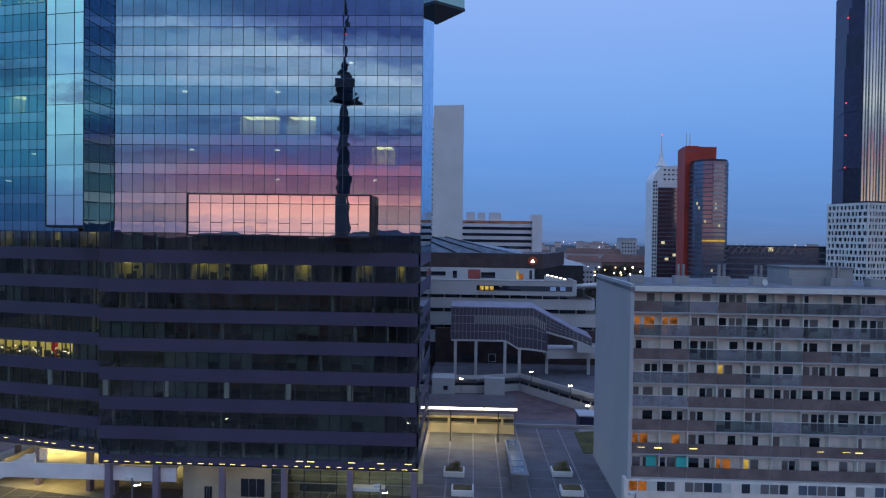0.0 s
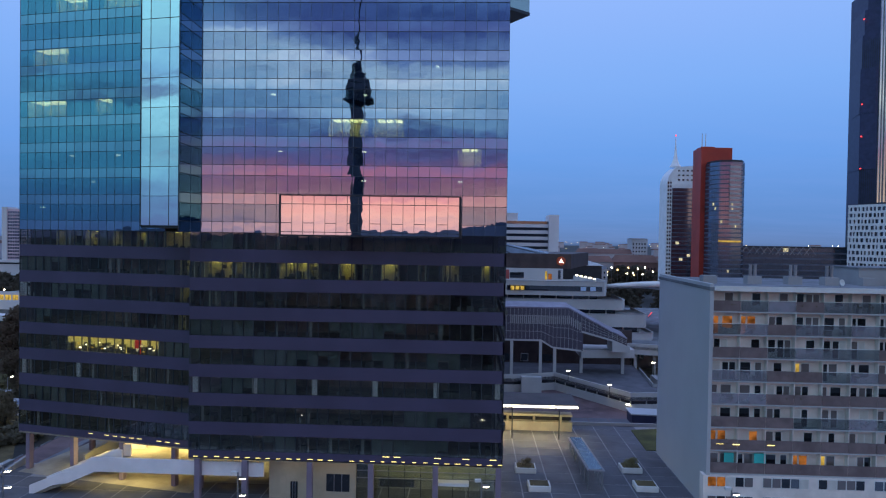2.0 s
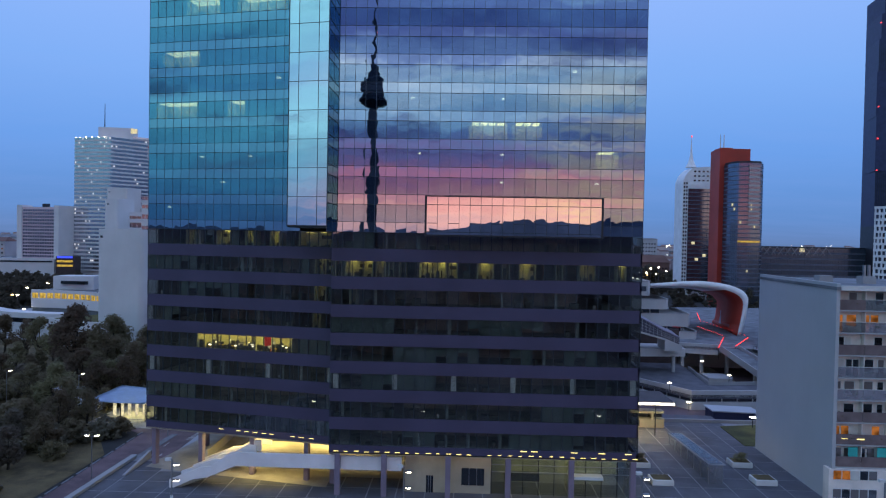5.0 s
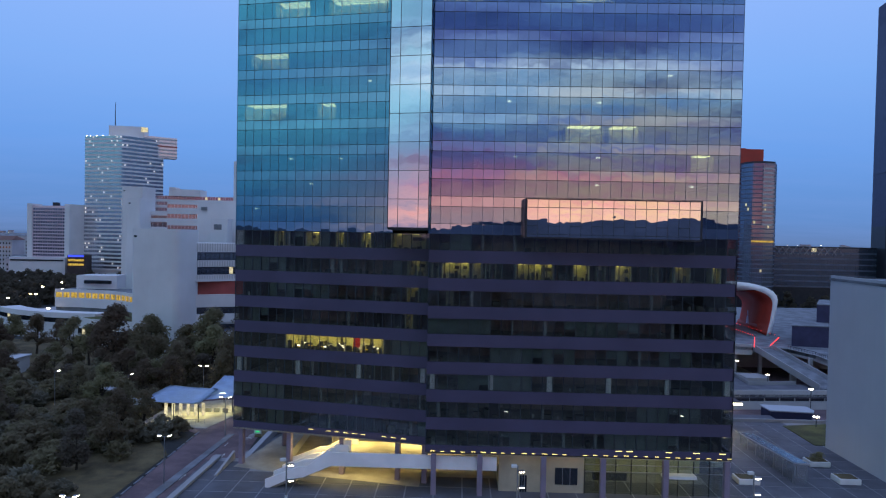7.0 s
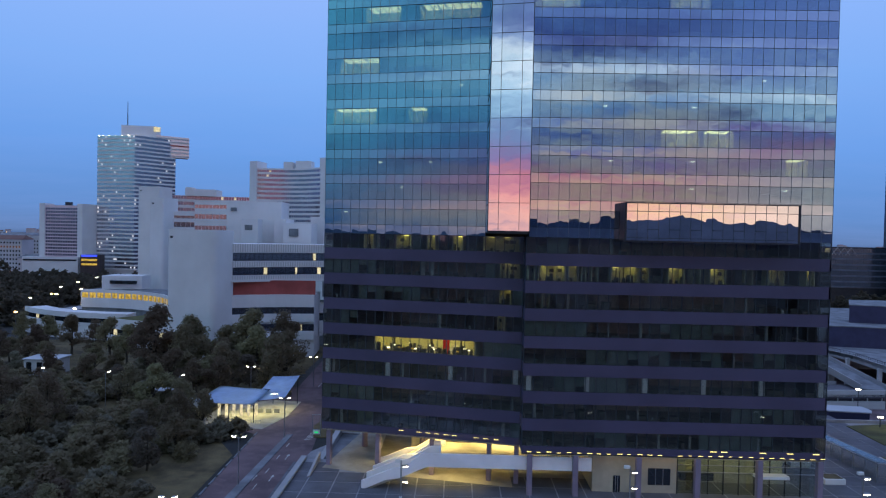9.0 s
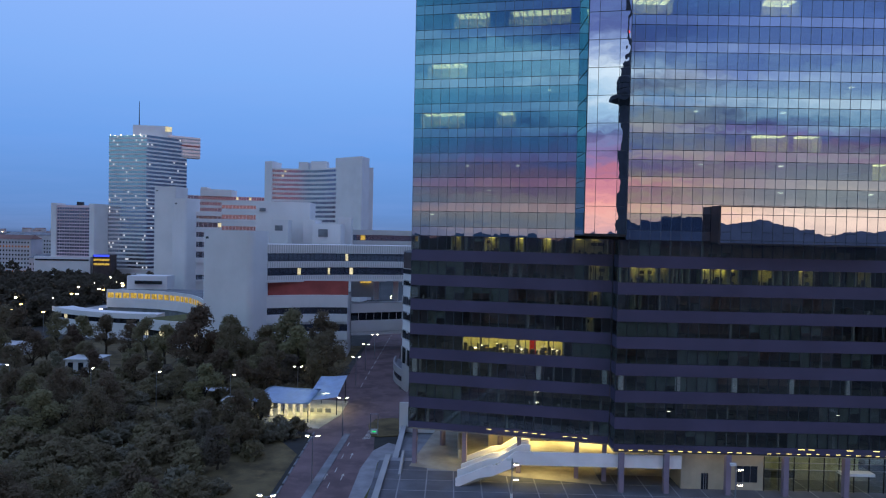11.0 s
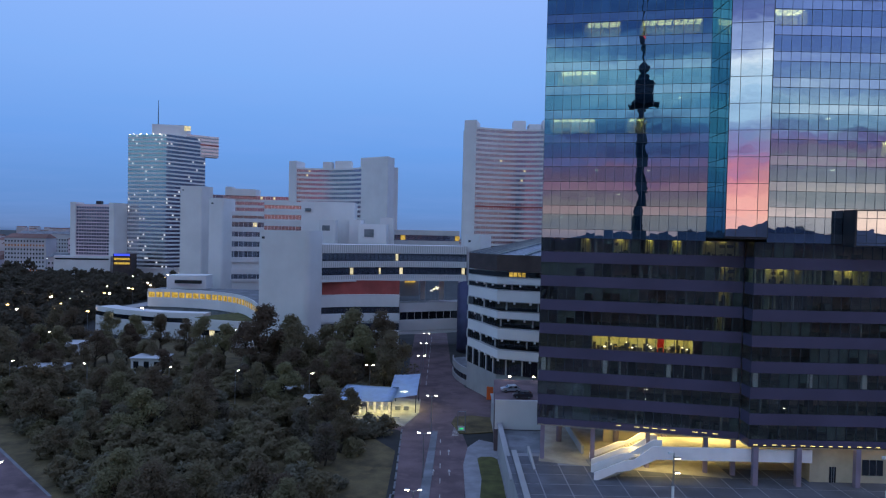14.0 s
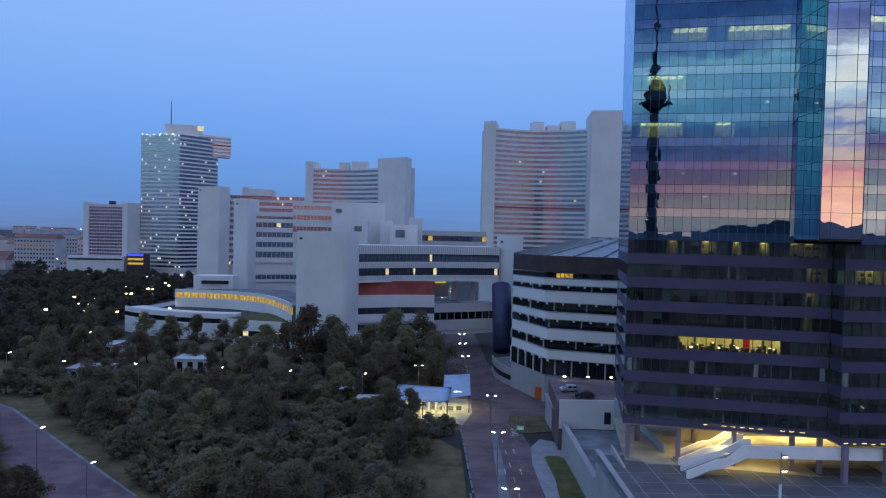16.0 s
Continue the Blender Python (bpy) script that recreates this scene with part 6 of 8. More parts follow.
# glazed escalator hall: level, then folding down to the lower platform
HALL = [(-6.0, 25.2, 15.4), (10.9, 25.2, 15.4), (14.6, 25.2, 13.2), (19.4, 25.2, 12.8), (23.4, 23.0, 12.3)]
FALL = [(23.4, 23.0, 18.4), (33.0, 17.9, 15.8), (37.5, 16.0, 14.0)]
HY = 203.4
for run in (HALL, FALL):
    for (x0, t0, b0), (x1, t1, b1) in zip(run, run[1:]):
        b = bm_new()
        hexa(b, [(x0, HY, b0), (x1, HY, b1), (x1, HY + 0.2, b1), (x0, HY + 0.2, b0), (x0, HY, t0), (x1, HY, t1), (x1, HY + 0.2, t1), (x0, HY + 0.2, t0)])
        part("glazing", b, "hall_glass", terr, "dark dusty side glazing")
        b = bm_new()
        hexa(b, [(x0, HY - 0.15, b0 - 0.55), (x1, HY - 0.15, b1 - 0.55), (x1, HY + 8.4, b1 - 0.55), (x0, HY + 8.4, b0 - 0.55), (x0, HY - 0.15, b0), (x1, HY - 0.15, b1), (x1, HY + 8.4, b1), (x0, HY + 8.4, b0)])
        part("floor_beam", b, "concrete_mid", terr, "pale floor beam")
        b = bm_new()
        hexa(b, [(x0, HY - 0.3, t0), (x1, HY - 0.3, t1), (x1, HY + 9, t1), (x0, HY + 9, t0), (x0, HY - 0.3, t0 + 0.4), (x1, HY - 0.3, t1 + 0.4), (x1, HY + 9, t1 + 1.2), (x0, HY + 9, t0 + 1.2)])
        part("hall_roof", b, "hall_roof", terr, "mauve-grey glazed roof")
        n = max(2, int((x1 - x0) / 1.15))
        b = bm_new()
        for k in range(n):
            f = k / n
            x, zt, zb = x0 + (x1 - x0) * f, t0 + (t1 - t0) * f, b0 + (b1 - b0) * f
            box(b, x - 0.05, x + 0.05, HY - 0.1, HY, zb, zt)
        for lev in (0.25, 0.5, 0.75):
            za, zb = b0 + (t0 - b0) * lev, b1 + (t1 - b1) * lev
            hexa(b, [(x0, HY - 0.1, za), (x1, HY - 0.1, zb), (x1, HY, zb), (x0, HY, za), (x0, HY - 0.1, za + 0.12), (x1, HY - 0.1, zb + 0.12), (x1, HY, zb + 0.12), (x0, HY, za + 0.12)])
        tagged(part("glazing_bar", b, "concrete_dim", terr), kind="stuff")
        if run is HALL:
            b = bm_new()
            for k in range(2 * n):
                f = k / (2 * n)
                x, zt = x0 + (x1 - x0) * f, t0 + (t1 - t0) * f
                if x > 1.0:
                    box(b, x, x + 0.3, HY - 0.14, HY - 0.1, zt - 4.9, zt - 2.2)
            tagged(part("pale_slat", b, "concrete_dim", terr), kind="stuff")
b = bm_new()
hexa(b, [(33.0, HY - 0.1, 11.9), (38.4, HY - 0.1, 11.9), (38.4, HY + 8, 11.9), (33.0, HY + 8, 11.9), (33.0, HY - 0.1, 15.6), (38.4, HY - 0.1, 13.7), (38.4, HY + 8, 13.7), (33.0, HY + 8, 15.6)])
part("end_wedge", b, "concrete_mid", terr)
b = bm_new()
box(b, 23.4, 23.9, HY, HY + 8, 12.0, 18.4)
part("end_wall", b, "hall_glass", terr)
for x, y, z in ((1.8, 203.6, 15.0), (10.8, 203.6, 15.0), (15.3, 204.0, 12.6), (24.3, 208.4, 9.4), (37.4, 208.4, 9.4), (-4.6, 204, 15)):
    b = bm_new()
    box(b, x - 0.45, x + 0.45, y - 0.4, y + 0.5, DECK, z)
    part("column", b, "concrete_mid", terr, "pale square column")
b = bm_new()
slab(b, [(23.9, 206), (41, 208), (41, 217), (23.9, 217)], 9.4, 12.0)
part("platform", b, "concrete_mid", terr, "pale lower platform")
b = bm_new()
box(b, -12, 44, 224, 225, DECK, 16)
part("rear_wall", b, "brown_fascia", terr)
for x0, x1 in ((6.4, 8.6), (12, 17), (-3, 4)):
    b = bm_new()
    box(b, x0, x1, 223.9, 224, DECK + 0.6, DECK + 3.0)
    part("rear_window", b, "win_dark", terr)
b = bm_new()
box(b, 6.2, 8.8, 223.94, 223.99, DECK + 0.4, DECK + 3.2)
part("window_frame", b, "concrete_mid", terr)
# lower court with its small house
b = bm_new()
slab(b, [(42, 186), (60, 188), (60, 240), (42, 240)], 0.0, 0.3)
part("court_floor", b, "sand_paving", terr)
b = bm_new()
slab(b, [(47, 203), (54, 203), (55.5, 206), (54, 211), (47, 211)], 0.3, 3.6)
part("court_house", b, "concrete_dim", terr)
b = bm_new()
ribbon(b, [(44, 214), (42, 190), (57, 192)], -0.3, 0.0, DECK - 1, DECK + 1.0)
part("court_parapet", b, "concrete_dim", terr)


def deck_lamp(x, y, z, h):
    lam = thing("deck_lamp", (x, y, z), "low deck lamp with a bright flat head", "lamp", "deck lamps")
    b = bm_new()
    tube(b, (x, y, z), (x, y, z + h), 0.09)
    part("post", b, "dark_metal", lam)
    b = bm_new()
    slab(b, [(x - 0.5, y - 0.3), (x + 0.5, y - 0.3), (x + 0.5, y + 0.3), (x - 0.5, y + 0.3)], z + h, z + h + 0.18)
    part("head", b, "lamp_white", lam, "bright flat lamp head")


for x, y, z, h in ((18.2, 194.5, DECK, 3.2), (27.6, 180.5, DECK, 2.4), (49.1, 215.4, 0.3, 6.3), (49.9, 195.0, 0.3, 6.0), (-2.5, 192, 0.0, 5.4), (46.5, 164, 0.0, 9.0), (31.6, 176, 0.0, 2.4), (25.3, 122.2, 11.0, 1.9)):
    deck_lamp(x, y, z, h)

# blue service house behind the plaza edge
sh = thing("service_house", (27, 137, 0), "small blue-grey service house with a flat roof", "building")
solid(sh, [(22.8, 135.5), (31, 134.5), (32, 136), (32, 139), (22.8, 140)], 0, 10.5, "blue_tube", "wall")
solid(sh, [(22.5, 135.2), (31.2, 134.2), (32.3, 135.9), (32.3, 139.3), (22.5, 140.3)], 10.5, 10.75, "grey_render", "roof")

# raised pedestrian platform with ramp, railing and dark boxes
pf = thing("pedestrian_platform", (75, 250, 0), "wide raised grey pedestrian platform with a sloping ramp", "platform")
PLAT = [(40, 222), (55, 217.6), (66, 216), (69, 204), (68, 186), (124, 186), (170, 360), (40, 345)]
b = bm_new()
slab(b, PLAT, 10.0, 11.0)
part("platform_slab", b, "roof_felt", pf)
b = bm_new()
ribbon(b, PLAT[:2], -0.5, 0.0, 8.4, 12.0)
part("platform_parapet", b, "concrete_mid", pf)
b = bm_new()
ribbon(b, PLAT[1:5], -0.5, 0.0, 9.2, 11.2)
part("platform_edge", b, "concrete_dim", pf)
for p, u in walk_along(PLAT[2:5], 1.2):
    b = bm_new()
    Face(p, p + u).box(b, 0, 0.08, -0.3, -0.2, 11.0, 12.1)
    part("rail_post", b, "dark_metal", pf)
b = bm_new()
ribbon(b, PLAT[2:5], -0.32, -0.18, 12.05, 12.15)
part("handrail", b, "dark_metal", pf)
for x, y in ((45, 222.5), (51, 221), (68.2, 205), (67.6, 188), (60, 222)):
    b = bm_new()
    box(b, x - 0.5, x + 0.5, y, y + 1.0, 0, 10.0)
    part("column", b, "concrete_mid", pf)
b = bm_new()
slab(b, [(40, 240), (124, 240), (124, 246), (40, 246)], 0, 10.0)
part("rear_wall", b, "concrete_dim", pf)
b = bm_new()
hexa(b, [(55.4, 217.6, 10.2), (61.6, 217, 10.2), (66.5, 182, 4.2), (59.6, 184, 4.2), (55.4, 217.6, 11.0), (61.6, 217, 11.0), (66.5, 182, 5.0), (59.6, 184, 5.0)])
part("ramp", b, "roof_felt", pf, "sloping grey ramp")
for xa, xb, ya, yb in ((55.3, 59.5, 217.6, 184), (61.5, 66.4, 217, 182)):
    b = bm_new()
    hexa(b, [(xa, ya, 10.0), (xa + 0.3, ya, 10.0), (xb + 0.3, yb, 4.0), (xb, yb, 4.0), (xa, ya, 12.1), (xa + 0.3, ya, 12.1), (xb + 0.3, yb, 6.1), (xb, yb, 6.1)])
    part("ramp_parapet", b, "concrete_dim", pf, "pale ramp parapet")
for y in (190, 202):
    b = bm_new()
    z = 4.2 + (y - 183) / 34 * 6
    box(b, 60.4, 62.2, y, y + 0.8, 0, z)
    part("ramp_pier", b, "concrete_dim", pf)
for pts, z1 in (([(70.6, 222.5), (106, 216), (106, 240), (80.5, 240)], 18.0), ([(84, 232), (112, 226), (112, 252), (96, 252)], 24.5)):
    db = thing("dark_pavilion", (*pts[0], 11.0), "dark blue clad box on the raised platform", "building", "dark pavilions")
    solid(db, pts, 11.0, z1, "blue_tube", "wall")
    solid(db, [(x + (0.3 if i in (1, 2) else -0.3), y + (0.3 if i > 1 else -0.3)) for i, (x, y) in enumerate(pts)], z1, z1 + 0.3, "roof_felt", "roof")
RL = [((52.9, 211.4), (64.1, 236.1)), ((60.2, 215.8), (72.9, 236.1)), ((82.4, 316.0), (73.2, 286.0)), ((70.3, 302.2), (76.5, 319.4))]
for p, q in RL + [((72.8, 284.3), (74.3, 239.1)), ((64.8, 264.9), (65.4, 239.0))]:
    solid_line = (p, q) in RL
    rail_light = thing("handrail_light", (*p, 11.0), "thin red light line along a platform rail", "light", "ramp light lines")
    L = (Vector(q) - Vector(p)).length
    n = 12 if solid_line else 13
    for k in range(n):
        b = bm_new()
        w = L / n
        f = Face(p, q)
        f.box(b, k * w + 0.1, k * w + (w * 0.7 if solid_line else 0.4), -0.1, 0.1, 11.9, 12.12 if solid_line else 12.05)
        part("bulb", b, "lamp_red", rail_light)
    b = bm_new()
    Face(p, q).box(b, 0, L, -0.05, 0.05, 11.78, 11.9)
    for k in range(4):
        Face(p, q).box(b, k * L / 3 - 0.05, k * L / 3 + 0.05, -0.05, 0.05, 11.0 if p[1] > 212 else 8.0, 11.9)
    part("rail", b, "dark_metal", rail_light)
hall = thing("low_hall", (55, 410, 0), "far low hall with a shallow grey roof", "building")
solid(hall, [(34, 402), (67.6, 399), (72, 440), (34, 440)], 0, 31, "dark_metal")
b = bm_new()
hexa(b, [(33, 401, 31), (68.6, 398, 31), (73, 441, 31), (33, 441, 31), (34, 408, 36.4), (48, 408, 36.0), (56, 436, 35.4), (34, 436, 36.4)])
part("roof", b, "grey_render", hall)
# curved red pavilion
arch = thing("red_arch", (75, 250, 11), "red lined curved pavilion with a white rounded roof edge", "pavilion")


def bend(a, c, e, n=9):
    """Points of a smooth bend from a to e, pulled towards c."""
    return [((1 - t) ** 2 * a[0] + 2 * t * (1 - t) * c[0] + t * t * e[0], (1 - t) ** 2 * a[1] + 2 * t * (1 - t) * c[1] + t * t * e[1]) for t in [i / n for i in range(n + 1)]]


OUT = [(38.0, 30.0), (52.0, 31.3)] + bend((58, 31.6), (78.6, 31.0), (77.2, 23.4)) + bend((77.2, 23.4), (76.8, 18.5), (74.9, 11.0))[1:]
INN = [(38.0, 29.0), (52.0, 29.6)] + bend((60, 29.6), (75.8, 28.4), (75.5, 22.9)) + bend((75.5, 22.9), (75.2, 18.5), (73.5, 11.0))[1:]


def shell(outer, inner, y0, y1, shift):
    b = bm_new()
    rows = [[b.verts.new((x + dx, y, z - (dx * 0.75 if z > 14 else 0.0))) for x, z in run] for run, y, dx in ((outer, y0, 0), (inner, y0, 0), (inner, y1, shift), (outer, y1, shift))]
    for k in range(len(outer) - 1):
        for a, c in ((0, 1), (1, 2), (2, 3), (3, 0)):
            b.faces.new((rows[a][k], rows[a][k + 1], rows[c][k + 1], rows[c][k]))
    for k in (0, -1):
        b.faces.new([r[k] for r in rows])
    return b


part("edge", shell(OUT, INN, 247.0, 284.0, 4.6), "bright_white", arch, soft=True)
part("red_wall", shell([(x - 0.04, z) for x, z in INN[5:]], [(x - 0.30, z - 0.1) for x, z in INN[5:]], 247.3, 284.5, 4.6), "red_tower", arch, "deep red curved lining", soft=True)
for z0, z1, xo in ((13.5, 18.5, 0.0), (13.5, 16.0, 1.6)):
    b = bm_new()
    hexa(b, [(72.9 + xo * 0.1, 262 + xo, z0), (73.0 + xo * 0.1, 262 + xo, z0), (73.2, 263 + xo, z0), (73.1, 263 + xo, z0), (74.4, 266 + xo * 0.3, z1), (74.5, 266 + xo * 0.3, z1), (74.6, 266.8 + xo * 0.3, z1), (74.5, 266.8 + xo * 0.3, z1)])
    part("wall_mark", b, "canvas", arch, "pale painted mark")

# ---------------------------------------------------------------- towers to the east
red = thing("red_tower", (155, 466, 0), "red slab tower with dark rounded glass front", "building")
solid(red, [(147.6, 464), (169.6, 466), (169.4, 486), (148.6, 484)], 0, 112.4, "red_tower")
GF = [(150.6, 463.5), (151.4, 453), (154.6, 447.6), (162, 445.6), (169.8, 447.8), (173.2, 453), (173.8, 466)]
bands(red, GF, even(10, 100.4, 30, 0.74), "east_band", "win_east", lit=0.012, lit_mat="lit_pale", step=1.6, recess=0.15)
bands(red, [(160.5, 445.0), (168.0, 446.2)], even(58, 99, 14, 0.6), "concrete_mid", "win_pink", lit=0.02, lit_mat="lit_pale", step=1.3, recess=0.1)
solid(red, offset(GF, -0.8), 0, 101.8, "dark_metal")
b = bm_new()
ribbon(b, GF[2:5], 0.05, 0.15, 46.4, 47.6)
part("lit_storey", b, "lit_yellow", red, "one lit yellow storey")
for x in (150, 152.5):
    b = bm_new()
    tube(b, (x, 470, 112.4), (x, 470, 123), 0.4, 0.2, n=6)
    part("antenna", b, "white_paint", red)
b = bm_new()
box(b, 149.5, 158, 468, 480, 112.4, 113.4)
part("roof_house", b, "red_tower", red)

wt = thing("white_tower", (150, 524, 0), "white tower with dark glass front and thin spire", "building")
solid(wt, [(140.6, 520), (146, 518), (170, 520), (170, 540), (140.8, 540)], 0, 91.5, "bright_white")
b = bm_new()
prof = [(140.6, 91.5), (141.2, 95.0), (142.6, 98.6), (145.0, 101.8), (148.4, 104.6), (158, 105.4), (170, 105.4), (170, 91.5)]
lo, hi = [b.verts.new((x, 519.6, z)) for x, z in prof], [b.verts.new((x, 539.8, z)) for x, z in prof]
b.faces.new(lo), b.faces.new(hi[::-1])
for i in range(len(prof)):
    j = (i + 1) % len(prof)
    b.faces.new((lo[i], lo[j], hi[j], hi[i]))
part("crown", b, "bright_white", wt, "white crown with a rounded shoulder")
for z in (94.0, 97.6, 101.2):
    b = bm_new()
    for j in range(6 if z < 100 else 4):
        box(b, 149 + j * 3.3, 150.5 + j * 3.3, 519.4, 519.6, z, z + 1.1)
    tagged(part("window_row", b, "win_dark", wt), kind="stuff")
bands(wt, [(144.4, 517.6), (169, 518.4)], even(8, 88, 25, 0.78), "east_band", "win_east", step=3.0, recess=0.1, lit=0.01)
b = bm_new()
for i in range(30):
    for j in range(2):
        box(b, 141.2 + j * 1.7, 142.1 + j * 1.7, 519.0 - j * 0.5, 520, 6 + i * 2.95, 7.5 + i * 2.95)
tagged(part("window_grid", b, "win_dark", wt), kind="stuff")
b = bm_new()
lathe(b, [(4.6, 105.5), (2.9, 108.5), (1.7, 112), (0.9, 117), (0.5, 123), (0.18, 130)], 149.2, 528, 10)
part("spire", b, "bright_white", wt, "thin white spire with a flared foot")
b = bm_new()
tube(b, (149.2, 528, 130), (149.2, 528, 131), 0.5, 0.5, n=6)
part("beacon", b, "lamp_red", wt, "red beacon light")

dc = thing("folded_tower", (280, 475, 0), "very tall dark tower with folded glass front", "building")
DX = []
for i in range(13):
    DX.append((261.3 + i * 4.2, 454.4 + (0.35 if i % 2 else 0.0) + i * 0.3))
LEFT_DC = [(254.6, 462.8), (257.0, 459.6), (259.2, 456.9), (260.6, 455.2)]
for z0, z1, sh in ((0, 59.4, 0.0), (59.4, 97.7, 0.0), (97.7, 136, -0.6), (136, 166.6, -1.0), (166.6, 189.6, -0.2), (189.6, 207, 1.0), (207, 222, 3.0)):
    solid(dc, [(x + sh, y) for x, y in LEFT_DC] + DX + [(313, 480), (306, 495), (262, 491)], z0, z1, "blue_tube" if z0 >= 59 else "dark_metal", "storey_block")
    if z0 >= 59:
        b = bm_new()
        ribbon(b, DX, 0.1, 0.3, z0, z1)
        part("mirror_front", b, "win_gold", dc, "folded mirror glass front")
for i in range(26):
    b = bm_new()
    x = 261.3 + i * 2.1
    box(b, x - 0.11, x + 0.11, 453.7 + i * 0.15, 454.5 + i * 0.15, 59.4, 214)
    part("fin", b, "galv", dc)
for p, u in walk_along(LEFT_DC + DX[:1], 1.3):
    b = bm_new()
    Face(p, p + u).box(b, 0, 0.35, -0.4, 0.25, 62, 186)
    part("rib", b, "dark_metal", dc)
for z in (98, 120, 142, 200):
    b = bm_new()
    box(b, 254.0, 254.7, 461, 461.7, z, z + 0.7)
    part("beacon", b, "lamp_red", dc, "red beacon light")

grid = thing("white_grid_tower", (195, 340, 0), "white tower with an irregular grid of windows", "building")
solid(grid, [(177.0, 334.4), (185.2, 316.6), (236, 332.2), (226, 352)], 0, 64.8, "win_vic")
GR = Face((185.0, 316.0), (236, 331.8))
GR2 = Face((176.5, 334), (185.0, 316.0))
for f, n in ((GR, 16), (GR2, 9)):
    for i in range(18):
        b = bm_new()
        f.box(b, -0.1, f.length, 0.0, 0.5, 12.7 + i * 3.06, 13.9 + i * 3.06)
        part("floor_band", b, "white_paint", grid)
    b = bm_new()
    for i in range(17):
        a = 0.0
        while a < f.length - 0.6:
            w = brng.choice((0.45, 0.6, 0.8, 1.1))
            f.box(b, a, min(a + w, f.length), 0.0, 0.46, 13.8 + i * 3.06, 15.86 + i * 3.06)
            a += w + brng.choice((0.9, 1.2, 1.6))
    tagged(part("wall_grid", b, "white_paint", grid), kind="stuff")
solid(grid, [(190, 324), (222, 334), (220, 344), (186, 336)], 64.8, 67.2, "dark_metal", "roof_house")

dark = thing("dark_office_block", (220, 484, 0), "long low dark office block with thin pale lines", "building")
bands(dark, [(176, 480), (262, 478)], even(14, 43, 7, 0.75), "east_band", "win_east", step=4.0, recess=0.1, lit=0.012)
solid(dark, [(176, 481), (262, 479), (262, 500), (176, 500)], 0, 44.0, "dark_metal")
b = bm_new()
for i in range(10):
    tube(b, (182 + i * 5, 478.8, 38), (186 + i * 5, 478.8, 43.5), 0.25, n=4)
    tube(b, (186 + i * 5, 478.8, 43.5), (190 + i * 5, 478.8, 38), 0.25, n=4)
tagged(part("truss", b, "galv", dark), kind="stuff")

vf = thing("far_banded_block", (18, 456, 0), "far concrete block with even window bands", "building")
bands(vf, [(-24, 449), (41.5, 451)], even(20, 58.8, 9, 0.45), "concrete_panel", "win_dark", step=3.0, recess=0.2)
solid(vf, [(-24, 450), (41.5, 452), (41.5, 468), (-24, 466)], 0, 58.6, "concrete")
solid(vf, [(41.0, 446), (47.5, 446.5), (47.5, 470), (41.0, 470)], 0, 63.2, "concrete_panel", "end_wall")
for x0, x1 in ((-4, 2), (4, 9), (12, 20)):
    solid(vf, [(x0, 454), (x1, 454), (x1, 462), (x0, 462)], 58.5, 64.4, "concrete_panel", "plant_room")


# ---------------------------------------------------------------- plaza things
def planter(at, bush):
    p = thing("stone_planter", at, "low white stone planter box on the plaza" + (" with a round bush" if bush else ""), "planter", "plaza planters")
    x, y, z = at
    b = bm_new()
    box(b, x - 1.6, x + 1.6, y - 1.3, y + 1.3, z, z + 0.85)
    bmesh.ops.bevel(b, geom=b.edges[:], offset=0.06, segments=1, affect="EDGES")
    part("box", b, "white_paint", p)
    b = bm_new()
    box(b, x - 1.35, x + 1.35, y - 1.05, y + 1.05, z + 0.8, z + 0.9)
    part("soil", b, "grass", p)
    return p


for at, bush in (((-2.2, 100.3, PLAZA), True), ((-0.8, 93.0, PLAZA), False), ((14.4, 101.7, PLAZA), True), ((14.8, 94.2, PLAZA), False)):
    planter(at, bush)
kiosk = thing("glass_kiosk", (7.2, 100, PLAZA), "long narrow kiosk with a sloping glass roof", "kiosk")
b = bm_new()
hexa(b, [(6.3, 93.0, PLAZA), (8.4, 93.0, PLAZA), (8.4, 112, PLAZA), (6.3, 112, PLAZA), (6.3, 93.0, 13.4), (8.4, 93.0, 13.4), (8.4, 112, 12.2), (6.3, 112, 12.2)])
part("body", b, "kiosk_glass", kiosk, "greenish clear glass walls")
b = bm_new()
hexa(b, [(6.1, 92.7, 13.42), (8.6, 92.7, 13.42), (8.6, 112.3, 12.22), (6.1, 112.3, 12.22), (6.1, 92.7, 13.6), (8.6, 92.7, 13.6), (8.6, 112.3, 12.4), (6.1, 112.3, 12.4)])
part("roof_frame", b, "paving_joint", kiosk)
for i in range(6):
    ya, yb = 93.1 + i * 3.2, 96.1 + i * 3.2
    za, zb = 13.6 - (ya - 92.7) * 0.0612, 13.6 - (yb - 92.7) * 0.0612
    b = bm_new()
    hexa(b, [(6.4, ya, za - 0.04), (8.3, ya, za - 0.04), (8.3, yb, zb - 0.04), (6.4, yb, zb - 0.04), (6.4, ya, za + 0.05), (8.3, ya, za + 0.05), (8.3, yb, zb + 0.05), (6.4, yb, zb + 0.05)])
    part("roof_glass", b, "glazed_roof", kiosk, "dull blue roof glass")
for i in range(7):
    for x in (6.24, 8.36):
        b = bm_new()
        y = 93.1 + i * 3.12
        box(b, x, x + 0.08, y, y + 0.08, PLAZA, 13.38 - (y - 93.0) * 0.062)
        part("post", b, "galv", kiosk)
can = thing("lit_canopy", (-0.5, 119, PLAZA), "flat canopy with a bright tube of light along its edge", "canopy")
b = bm_new()
box(b, -14, 8.6, 116.5, 126, 16.3, 16.75)
